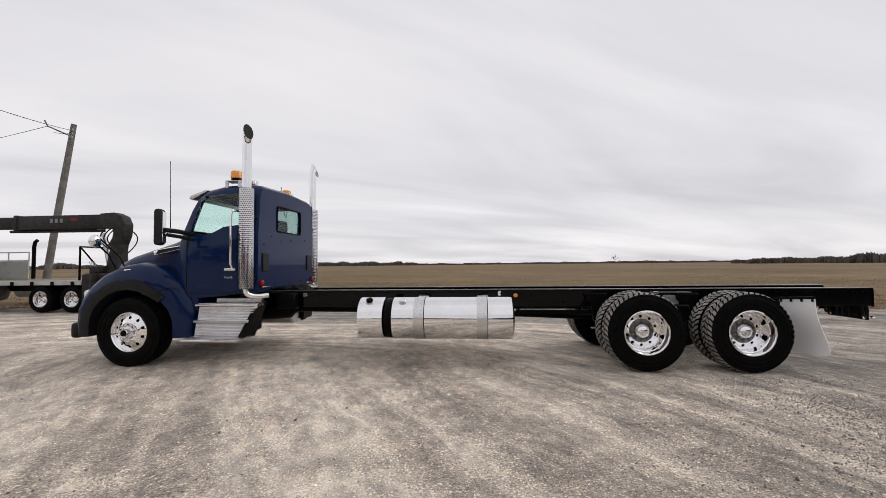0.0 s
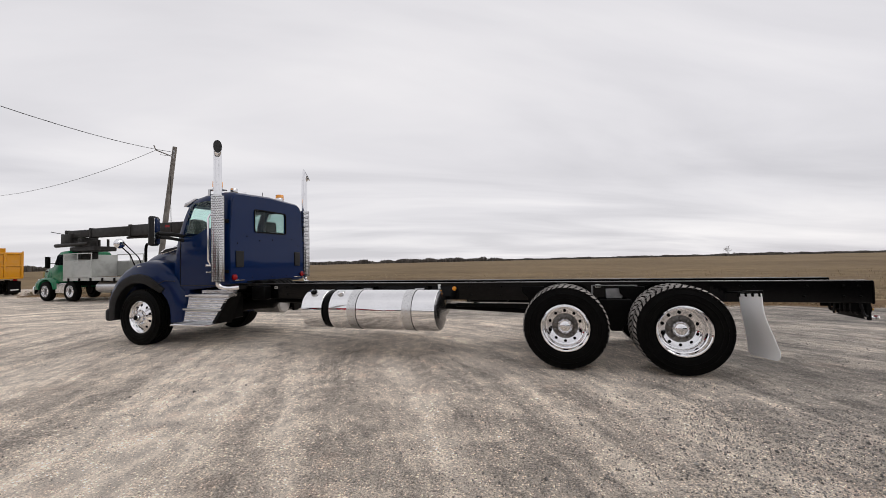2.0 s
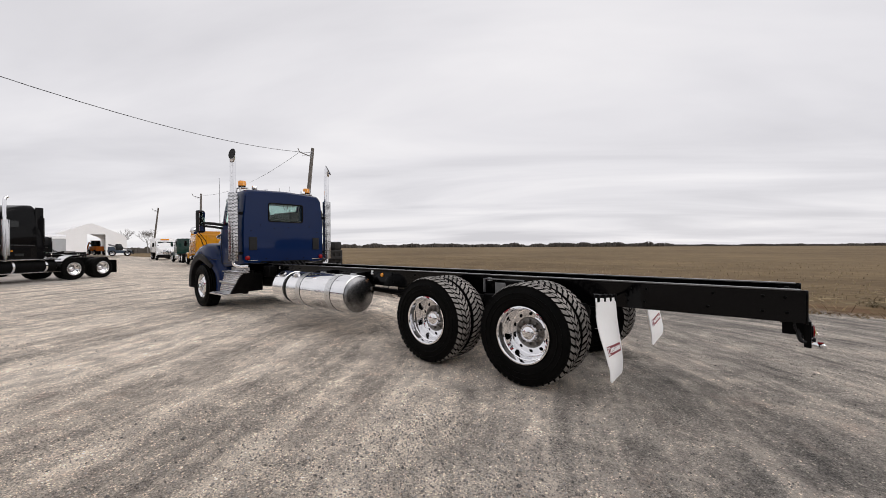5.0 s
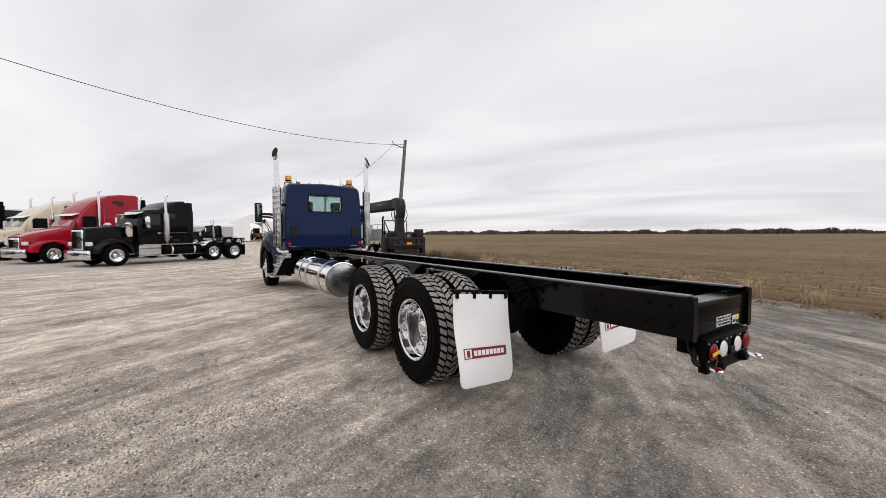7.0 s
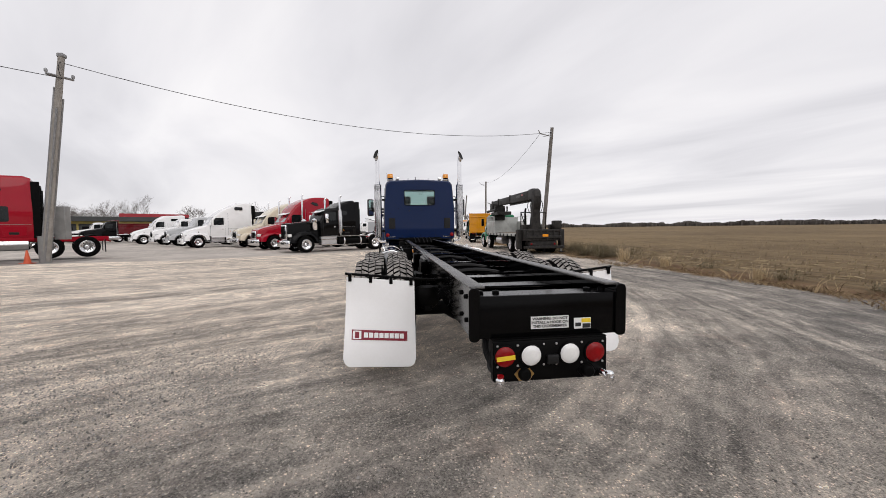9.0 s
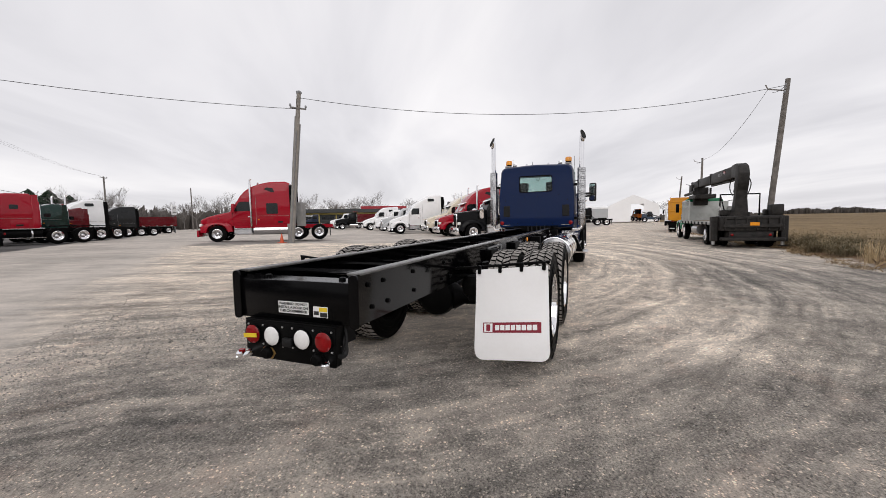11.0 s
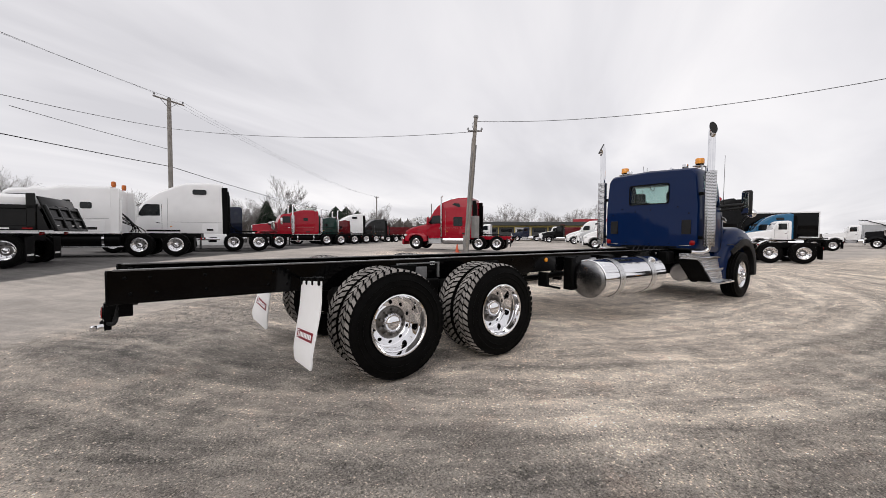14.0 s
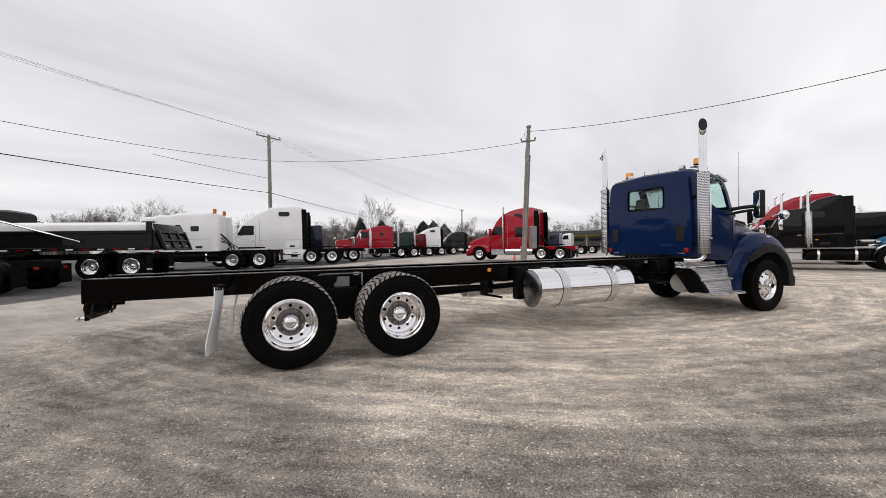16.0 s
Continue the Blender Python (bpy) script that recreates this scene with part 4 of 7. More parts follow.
        part("filler_cap", add_tube(B(), [p0 + nrm * .024, p0 + nrm * .05, p0 + nrm * .058], [.05, .048, .03], 18), BLACKM if x1 - x0 < 1 else CHROME, tk)
        return tk
    tank(3.56, 3.93, -1, 3.72)
    part("tank_gap_band", add_turn(B(), [(3.955, .29), (3.96, .300), (4.045, .300), (4.05, .29)], 48, "x", (0, -.845, .70)), BLACKM, t)
    tank(4.07, 5.83, -1, 4.22)
    tank(3.55, 5.42, 1, 3.8)
    for s in (-1, 1):
        for x in (4.45, 5.45):
            part("tank_bracket", add_box(B(), x - .05, x + .05, min(s * .43, s * .60), max(s * .43, s * .60), .50, 1.03, .01, 1), BLACKM, t)

    # cab
    cutters = [cab_shell(.055)]
    cutters.append(add_prism(B(), rounded(-.43, .43, 2.10, 2.52, .05), 1.80, 2.10, plane="yz"))
    side = [(.84, 2.02), (.86, 2.12), (.985, 2.50), (1.06, 2.63), (1.66, 2.66), (1.69, 2.16), (1.40, 2.13), (1.22, 2.04), (1.05, 2.0)]
    cutters.append(add_prism(B(), side, -1.2, 1.2))
    cutters.append(add_prism(B(), [(-.93, 2.10), (-.87, 2.62), (.87, 2.62), (.93, 2.10)], .45, .99, plane="yz"))
    shell = cut_away(cab_shell(0), cutters)
    cab = part("cab", shell, BLUE, t, "dark blue day cab")
    part("rear_window", add_prism(B(), rounded(-.435, .435, 2.095, 2.525, .05), 1.925, 1.931, plane="yz"), GLASSR, cab).visible_shadow = False
    b = B()
    outer, inner = rounded(-.446, .446, 2.084, 2.536, .06), rounded(-.428, .428, 2.102, 2.518, .045)
    va = [[b.verts.new((x, p[0], p[1])) for p in o] for o in (outer, inner) for x in (1.944, 1.970)]
    n = len(outer)
    for i in range(n):
        j = (i + 1) % n
        b.faces.new((va[1][i], va[1][j], va[3][j], va[3][i]))
        b.faces.new((va[0][i], va[0][j], va[1][j], va[1][i]))
        b.faces.new((va[2][i], va[2][j], va[3][j], va[3][i]))
    bmesh.ops.recalc_face_normals(b, faces=b.faces)
    part("window_seal", b, RUBBER, cab)
    for s in (-1, 1):
        part("door_window", add_prism(B(), [(p[0] + (.012 if p[0] > 1.3 else -.012), p[1]) for p in side], min(s * .995, s * .989), max(s * .995, s * .989)), GLASS, cab).visible_shadow = False
    b = B()
    ws = [b.verts.new(p) for p in ((.69, -.95, 2.09), (.69, .95, 2.09), (.94, .89, 2.63), (.94, -.89, 2.63))]
    b.faces.new(ws)
    r = bmesh.ops.extrude_face_region(b, geom=list(b.faces))
    for v in [v for v in r["geom"] if isinstance(v, bmesh.types.BMVert)]:
        v.co.x -= .006
    part("windshield", b, GLASS, cab).visible_shadow = False
    part("sun_visor", add_prism(B(), [(.72, 2.60), (.74, 2.66), (1.0, 2.745), (1.06, 2.735), (.78, 2.595)], -.90, .90, .012, 2), BRUSHED, cab)
    # seats, dash, wheel
    for s in (-1, 1):
        st = part("seat_back", add_box(B(), 1.55, 1.72, s * .48 - .24, s * .48 + .24, 1.55, 2.16, .06, 3), SEATM, cab)
        part("head_rest", add_box(B(), 1.57, 1.69, s * .37 - .13, s * .37 + .13, 2.14, 2.37, .05, 3), SEATM, cab)
        part("seat_cushion", add_box(B(), 1.12, 1.62, s * .48 - .25, s * .48 + .25, 1.40, 1.58, .05, 2), SEATM, cab)
    part("dashboard", add_box(B(), .72, .94, -.93, .93, 1.55, 2.03, .06, 2), DARKIN, cab)
    b = B()
    add_ring(b, .23, .016, 0, 28, 6, "x")
    part("steering_wheel", b, DARKIN, cab, m=pose(1.08, -.48, 1.98, 0, 25, 0))
    part("headliner", add_box(B(), 1.12, 1.86, -.80, .80, 2.70, 2.72, .005, 1), SEATM, cab)
    part("cab_floor", add_box(B(), .80, 1.88, -.95, .95, 1.10, 1.14), DARKIN, cab)
    part("strap_hook", add_tube(B(), arc_pts((1.86, -.02, 2.50), (1.86, .06, 2.28), (1.86, .10, 2.50), 8), .008, 6), DARKIN, cab)
    stud = mesh_of("panel_stud", add_turn(B(), [(0, .014), (.006, .013), (.009, .007), (.009, 0)], 10, "x"), BLACKM)
    for y, z in ((-.62, 2.0), (-.30, 1.93), (.05, 1.96), (.62, 2.0), (-.84, 1.86), (.84, 1.86), (-.50, 1.22), (.02, 1.21), (.46, 1.22)):
        part("panel_stud", stud, None, cab, m=pose(1.955, y, z))
    part("lower_trim", add_box(B(), 1.945, 1.968, -.62, .62, 1.135, 1.160, .004, 1), BLACKM, cab)
    for s in (-1, 1):
        # door seams, handle, grab bar, rear vents and lamps
        y = s * 1.032
        b = B()
        add_tube(b, [(.80, y, 1.10), (.80, y, 1.85), (.84, y * .995, 2.10)], .006, 6)
        add_tube(b, [(.80, y, 1.10), (1.66, y, 1.10)], .006, 6)
        add_tube(b, [(1.66, y, 1.10), (1.67, y, 2.0), (1.66, y * .972, 2.60)], .006, 6)
        part("door_seam", b, HOLE, cab)
        part("door_handle", add_box(B(), 1.44, 1.62, min(y, y + s * .035), max(y, y + s * .035), 1.445, 1.485, .012, 2), CHROME, cab, "chrome door handle")
        b = B()
        add_tube(b, [(1.60, s * 1.03, 1.49), (1.60, s * 1.10, 1.49), (1.585, s * 1.125, 1.55), (1.585, s * 1.125, 2.31), (1.60, s * 1.10, 2.375), (1.62, s * .99, 2.375)], .018, 10)
        part("grab_handle", b, CHROME, t, "chrome grab handle")
        part("cab_vent", add_box(B(), 1.95, 1.975, s * .80 - .09, s * .80 + .09, 1.42, 1.72, .008, 1), PLASTIC, cab)
        part("rear_lamp", mesh_of("rear_lamp", add_turn(B(), [(0, .052), (.025, .052), (.034, .035), (.036, 0)], 20, "x"), REDL), None, cab, "red round lamp", m=pose(1.965, s * .93, 1.24))
        part("rear_trim", add_box(B(), 1.96, 1.98, s * .80 - .12, s * .80 + .10, 1.175, 1.19, .003, 1), CHROME, cab)
        part("model_badge", add_box(B(), 1.42, 1.56, min(y, y + s * .006), max(y, y + s * .006), 1.325, 1.355, .001, 1), CHROME, cab, "small chrome badge, unreadable")
        # beacons and cab lamps
        bc = part("beacon_base", add_turn(B(), [(0, .078), (.03, .078), (.036, .070), (.04, .068), (.04, 0)], 22, "z", (1.48, s * .83, 2.885)), BLACKM, t)
        part("beacon_lens", add_turn(B(), [(.04, .080), (.05, .088), (.14, .086), (.158, .074), (.165, 0)], 22, "z", (1.48, s * .83, 2.885)), AMBER, bc, "amber warning beacon lens")
        br = part("beacon_bracket", add_box(B(), 1.34, 1.62, s * .83 - .09, s * .83 + .09, 2.865, 2.885, .008, 1), BRUSHED, t)
        part("bracket_foot", add_box(B(), 1.35, 1.40, *sorted((s * .90, s * .925)), 2.72, 2.87, .004, 1), BRUSHED, br)
        part("bracket_foot", add_box(B(), 1.56, 1.61, *sorted((s * .90, s * .925)), 2.72, 2.87, .004, 1), BRUSHED, br)
        part("work_lamp", add_box(B(), 1.60, 1.70, s * .62 - .05, s * .62 + .05, 2.84, 2.93, .01, 2), ALU, t)
        part("air_horn", add_tube(B(), [(1.02, s * .30, 2.86), (1.30, s * .30, 2.87), (1.60, s * .30, 2.88)], [.05, .022, .03], 12), CHROME, t)
    for y in (-.62, -.2, 0, .2, .62):
        part("cab_light", add_box(B(), 1.04, 1.12, y - .05, y + .05, 2.735, 2.775, .01, 2), AMBER, cab)
    part("roof_aerial", add_tube(B(), [(1.85, -.1, 2.82), (1.85, -.1, 2.92)], .006, 6), BLACKM, t)

    # hood, fenders, bumper
    b = B()
    rings = [section(-.88, .50, .62, 1.50, .10), section(-.80, .56, .60, 1.60, .13), section(-.55, .62, .60, 1.70, .16), section(-.10, .70, .62, 1.82, .18),
             section(.35, .80, .80, 1.93, .19), section(.62, .90, .95, 2.02, .20)]
    add_loft(b, rings)
    hood = part("hood", b, BLUE, t, "dark blue sloping hood")
    part("cowl", add_box(B(), .60, .76, -.93, .93, 1.05, 2.03, .05, 2), BLUE, t)
    part("grille", add_box(B(), -.93, -.86, -.44, .44, .72, 1.50, .04, 3), CHROME, hood)
    part("hood_seam", add_tube(B(), [(.715, -.93, 1.15), (.715, -.915, 1.85)], .008, 6), HOLE, hood)
    for s in (-1, 1):
        part("side_vent", add_prism(B(), [(.13, 1.70), (.62, 1.80), (.60, 1.86), (.20, 1.80), (.12, 1.76)], min(s * .775, s * .90), max(s * .775, s * .90), .01, 2), CHROME, hood, "chrome hood side vent")
        part("vent_mesh", add_prism(B(), [(.17, 1.715), (.60, 1.805), (.59, 1.845), (.21, 1.79)], min(s * .86, s * .904), max(s * .86, s * .904)), HOLE, hood)
        # fender: outer curve and wheel arch
        outer = [(-.90, .46), (-.93, .66), (-.92, .86), (-.84, 1.05), (-.70, 1.24), (-.48, 1.42), (-.22, 1.54), (.08, 1.59), (.36, 1.53), (.58, 1.40), (.75, 1.22), (.90, 1.00), (.97, .85), (.95, .60), (.93, .42)]
        inner = [(-.62, .46), (-.625, .62), (-.60, .78), (-.54, .90), (-.44, 1.02), (-.30, 1.12), (-.14, 1.18), (.04, 1.19), (.20, 1.16), (.34, 1.08), (.46, .98), (.56, .84), (.62, .70), (.64, .56), (.64, .42)]
        b = B()
        rings = []
        for k, ((xo, zo), (xi, zi)) in enumerate(zip(outer, inner)):
            d = Vector((xo - xi, 0, zo - zi))
            c = Vector((xi, 0, zi))
            slim = 1 - .20 * smooth01((k - 8) / 3)
            pr = [(0, .58), (1.0, .58), (1.0, .98), (.97, 1.08), (.88, 1.155), (.70, 1.20), (.30, 1.225), (.0, 1.225)]
            rings.append([(c.x + d.x * q, s * (.58 + (y - .58) * slim), c.z + d.z * q) for q, y in pr])
        add_loft(b, rings)
        fen = part("fender", b, BLUE, t, "broad blue wheel arch fender")
        b = B()
        rings = []
        for k, ((xo, zo), (xi, zi)) in enumerate(zip(outer[:11], inner)):
            d = Vector((xo - xi, 0, zo - zi)).normalized()
            slim = 1 - .20 * smooth01((k - 8) / 3)
            wd = .13 - .03 * smooth01((k - 8) / 2)
            c = Vector((xi, 0, zi))
            pr = [(-.02, 1.10), (-.02, 1.25), (.02, 1.262), (wd, 1.255), (wd + .015, 1.215), (wd, 1.10)]
            rings.append([(c.x + d.x * q, s * (.58 + (y - .58) * slim), c.z + d.z * q) for q, y in pr])
        add_loft(b, rings)
        part("fender_flare", b, PLASTIC, fen, "black plastic flare")
        part("fender_seam", add_tube(B(), [(.40, s * 1.232, 1.11), (.62, s * 1.20, 1.20), (.80, s * 1.14, 1.19)], .009, 6), HOLE, fen)
        part("reflector", add_box(B(), -.10, .02, min(s * 1.155, s * 1.19), max(s * 1.155, s * 1.19), 1.455, 1.485, .006, 1), LABELW, fen)
        part("wheel_well", add_prism(B(), [(.60 * math.cos(radians(a)), .56 + .60 * math.sin(radians(a))) for a in range(-10, 191, 10)], *sorted((s * .56, s * .575))), BLACKM, t)
        part("headlamp", add_box(B(), -.95, -.80, s * .86 - .18, s * .86 + .18, .92, 1.16, .05, 3), WHITEL, fen)
        wheel(t, 0, s * 1.06, .520 if s < 0 else .495, s, "steer")
        part("quarter_panel", add_box(B(), .62, .98, min(s * .60, s * 1.0), max(s * .60, s * 1.0), .80, 1.40, .04, 2), BLUE, t)
        # mirrors
        arm = part("mirror_arm", add_tube(B(), [(.86, s * .98, 2.02), (.80, s * 1.20, 2.05), (.74, s * 1.40, 2.06)], .035, 10), PLASTIC, t)
        part("mirror_arm", add_tube(B(), [(.88, s * .98, 1.93), (.82, s * 1.20, 1.97), (.76, s * 1.38, 1.99)], .028, 10), PLASTIC, t)
        mir = part("mirror_housing", add_box(B(), -.055, .055, -.10, .10, 1.83, 2.36, .045, 4), PLASTIC, t, "tall black door mirror", m=pose(.715, s * 1.46, 0, 0, 0, -25 * s))
        part("mirror_glass", add_box(B(), .055, .059, -.08, .08, 2.02, 2.32, .001, 1), CHROME, mir)
        part("mirror_glass", add_box(B(), .055, .059, -.08, .08, 1.87, 2.0, .001, 1), CHROME, mir)
        lm = part("convex_mirror", add_turn(B(), [(-.05, 0), (-.045, .06), (-.02, .094), (0, .10), (.028, .092), (.050, .070), (.064, .040), (.070, 0)], 24, "x", (-.62, s * 1.16, 1.93)), CHROME, t, "round chrome hood mirror")
        part("mirror_stalk", add_tube(B(), [(-.64, s * 1.16, 1.92), (-.50, s * 1.05, 1.72), (-.42, s * 1.0, 1.48)], .012, 8), BLACKM, lm)
        part("mirror_stalk", add_tube(B(), [(-.60, s * 1.16, 2.02), (-.36, s * .98, 1.66), (-.30, s * .96, 1.50)], .010, 8), BLACKM, lm)
        part("whip_aerial", add_tube(B(), [(.44, s * .93, 2.05), (.43, s * .93, 2.6), (.42, s * .93, 3.22)], [.007, .005, .004], 6), BLACKM, t)
        # steps
        inn_ = .90 if s < 0 else .70
        b = B()
        add_prism(b, [(1.00, .92), (1.06, .95), (2.00, .95), (2.00, .90), (1.02, .90)], *sorted((s * inn_, s * 1.09)), .006, 1)
        add_box(b, 1.28, 2.01, *sorted((s * inn_, s * 1.0)), .95, 1.02, .006, 1)
        stp = part("upper_step", b, CHECK, t, "bright checker plate step")
        part("step_nosing", add_box(B(), 1.0, 2.0, *sorted((s * 1.08, s * 1.105)), .90, .94, .008, 1), ALU, stp)
        def lean(x, z):
            return x - (0 if x < 1.5 else (.92 - z) * .34)
        for z0, z1, yf in ((.70, .905, 1.10), (.45, .665, 1.17)):
            f = [[(1.05, s * yf, z0), (lean(1.99, z0), s * yf, z0), (lean(1.99, z1), s * (yf - .04), z1), (1.05, s * (yf - .04), z1)]]
            f.append([(p[0], p[1] - s * .02, p[2]) for p in f[0]])
            face = part("step_face", add_loft(B(), f), CHECK, stp)
            for k in range(5):
                z = z0 + (z1 - z0) * (k + .5) / 5
                y = yf - .04 * (z - z0) / (z1 - z0)
                part("rib", add_box(B(), 1.06, lean(1.98, z), *sorted((s * (y - .004), s * (y + .012))), z - .008, z + .008, .003, 1), ALU, face)
        part("middle_step", add_box(B(), 1.03, 1.90, *sorted((s * .96, s * 1.165)), .668, .700, .008, 1), ALU, stp)
        part("middle_nosing", add_box(B(), 1.03, 1.90, *sorted((s * 1.150, s * 1.176)), .662, .702, .008, 1), BRUSHED, stp)
        b = B()
        add_prism(b, [(.94, .405), (1.82, .405), (1.86, .45), (.98, .45)], min(s * .98, s * 1.36), max(s * .98, s * 1.36), .012, 2)
        low = part("lower_step", b, ALU, t, "bright lower entry step")
        for k in range(5):
            y = s * (1.05 + .06 * k)
            part("tread_bar", add_box(B(), .99, 1.83, *sorted((y, y + s * .022)), .449, .456, .002, 1), BRUSHED, low)
        b = add_loft(B(), [[(1.94, s * (inn_ - .1), .955), (2.0, s * (inn_ - .1), .955), (2.0, s * 1.03, .955), (1.94, s * 1.03, .955)],
                           [(1.77, s * .86, .42), (1.83, s * .86, .42), (1.83, s * 1.25, .42), (1.77, s * 1.25, .42)]])
        part("step_box", b, BLACKM, t)
        part("battery_box", add_box(B(), 1.08, 1.72, min(s * .46, s * 1.05), max(s * .46, s * 1.05), .46, .90, .02, 1), BLACKM, t)
        # exhaust
        sx, sy = 1.875, s * 1.19
        sh = part("stack_shield", mesh_of("stack_shield", add_turn(B(), [(-.75, .08), (-.745, .104), (.765, .104), (.77, .08)], 40, "z"), PERF), None, t, "perforated bright heat shield", m=pose(sx, sy, 1.92))
        def tip_ring(z, r, tilt, out, n=24):
            ring = []
            for k in range(n):
                a = 2 * math.pi * k / n
                c, q = math.cos(a), math.sin(a)
                ring.append((sx + out * .75 + r * c, sy + s * out * .66 + r * q, z - tilt * r * (c * .75 + q * s * .66)))
            return ring
        pipe = part("exhaust_pipe", add_loft(B(), [tip_ring(2.60, .066, 0, 0), tip_ring(3.34, .066, 0, 0), tip_ring(3.44, .067, .4, .006), tip_ring(3.50, .069, 1.0, .022), tip_ring(3.545, .072, 1.9, .05)]), CHROME, t, "chrome exhaust stack with slant-cut tip")
        part("pipe_mouth", add_loft(B(), [tip_ring(3.540, .066, 1.9, .052), tip_ring(3.549, .067, 1.9, .055)]), HOLE, pipe)
        el_ = [(sx, sy, 1.20), (sx, sy, 1.15)] + arc_pts((sx, sy, 1.13), (sx + .01, sy - s * .02, 1.06), (sx + .13, sy - s * .12, 1.05), 6) + [(sx + .22, s * .96, 1.06)]
        part("exhaust_elbow", add_tube(B(), el_, .04, 16), CHROME, t)
        for z in (1.35, 2.25):
            part("stack_bracket", add_box(B(), 1.82, 1.93, min(s * 1.0, s * 1.08), max(s * 1.0, s * 1.08), z - .03, z + .03, .005, 1), BLACKM, t)
    part("bumper", add_box(B(), -1.0, -.86, -1.18, 1.18, .42, .66, .05, 3), PLASTIC, t)
    part("emission_canister", add_turn(B(), [(-.42, 0), (-.41, .16), (-.38, .19), (.30, .19), (.33, .16), (.34, 0)], 28, "x", (1.46, .60, .59)), BRUSHED, t)
    part("transmission", add_turn(B(), [(-.7, .30), (-.3, .30), (-.1, .24), (.5, .20), (.6, .10), (.6, 0)], 18, "x", (1.5, 0, .78)), BLACKM, t)
    part("engine_block", add_box(B(), -.6, .75, -.34, .34, .62, 1.45, .05, 2), BLACKM, t)
    part("front_axle", add_tube(B(), [(0, -.85, .52), (0, -.55, .44), (0, .55, .44), (0, .85, .52)], .06, 10), BLACKM, t)
    part("cab_mount", add_box(B(), 1.85, 2.12, -.42, .42, 1.02, 1.15, .02, 1), BLACKM, t)
    for y in (-.18, -.08, .05, .15, .26):
        part("air_line", add_tube(B(), arc_pts((2.0, y, 1.13), (2.18, y, 1.20), (2.32, y + .04, 1.02), 6), .016, 6), PLASTIC, t)
    for s in (-1, 1):
        part("muffler_bracket", add_box(B(), 2.05, 2.35, min(s * .43, s * .62), max(s * .43, s * .62), .80, 1.06, .02, 1), BLACKM, t)
    return t


build_truck()


# ---- parked vehicles round the yard ----
RED = paint("red_paint", (.35, .005, .018), amount=.03)
MAROON = paint("maroon_paint", (.13, .010, .014), amount=.06)
CREAM = paint("cream_paint", (.74, .67, .53), amount=.08)
PALEG = paint("pale_grey_paint", (.50, .51, .52), amount=.08)
SLATE = paint("slate_paint", (.05, .07, .10), amount=.15)
TBLACK = paint("truck_black", (.0025, .0025, .003), amount=.006, gloss=.2)
GREYP = paint("charcoal_paint", (.016, .017, .018), amount=.04, gloss=.4)
NAVY = paint("navy_paint", (.010, .016, .038), amount=.05)
GREENP = paint("green_paint", (.012, .17, .075), amount=.10)
DGREEN = paint("dark_green_paint", (.008, .035, .028), amount=.08)
YELLOW = paint("yellow_paint", (.62, .27, .012), amount=.14)
SKYBLUE = paint("bright_blue_paint", (.022, .135, .27), amount=.10)
ORANGE = paint("orange_paint", (.55, .14, .02), amount=.10)
PANELW = paint("dirty_white_panel", (.52, .54, .52), amount=.35, rough=.5)
DUMPK = paint("dump_black", (.004, .004, .004), amount=.03, rough=.45, gloss=.3)
PANE = simple("vehicle_window", (.006, .008, .009), (.010, .012, .013), .06, scale=3, coat=.12, spec=.3)
WINDSHIELD = simple("windshield_glass", (.012, .015, .017), (.03, .035, .038), .05, scale=3, coat=1.0, spec=.9)
CRANEM = simple("dusty_black_steel", (.010, .0095, .009), (.030, .027, .025), .55, scale=5, bump=.1, spec=.25)
WOODD = simple("deck_wood", (.25, .20, .15), (.16, .13, .10), .85, scale=6, bump=.3)


def vehicle_at(px, py, az, z=None):
    """Pose of a vehicle whose left front wheel touches the ground at (px, py), nose towards az."""
    a = az + 180
    r = radians(a)
    ox, oy = px + math.sin(r) * -1.2, py + math.cos(r) * 1.2
    return pose(ox, oy, gz(px, py) if z is None else z, 0, 0, a)


def from_rear(px, py, az, wb, z=None):
    """The same from the left rear wheels' middle."""
    h = radians(az)
    return vehicle_at(px + wb * math.cos(h), py + wb * math.sin(h), az, z)


def body_rings(prof, w, zb, tuck=.05, r=.16):
    out = []
    for x, zt in prof:
        pts = [(x, -w + .02, zb), (x, -w, zb + .05), (x, -w, zb + .5 * (zt - zb))]
        for i in range(5):
            a = radians(180 - 22.5 * i)
            pts.append((x, -w + tuck + r + r * math.cos(a), zt - r + r * math.sin(a)))
        pts.append((x, 0, zt + .03))
        out.append(pts + [(p[0], -p[1], p[2]) for p in pts[::-1][1:]])
    return out


def axle_set(t, xs, front=True, steer=(0.0,)):
    for x in steer:
        for s in (-1, 1):
            wheel(t, x, s * 1.07, .515, s, "plain")
    for x in xs:
        part("axle", add_tube(B(), [(x, -.9, .515), (x, .9, .515)], .09, 10), BLACKM, t)
        for s in (-1, 1):
            rim = wheel(t, x, s * 1.07, .515, s, "plain")
            part("tyre", TY_S, None, rim, m=pose(0, .33, 0, 0, 0, 180))


def side_panes(t, s, w, door, quarter=None):
    part("door_window", add_prism(B(), door, min(s * (w - .03), s * (w + .004)), max(s * (w - .03), s * (w + .004)), .01, 1), PANE, t)


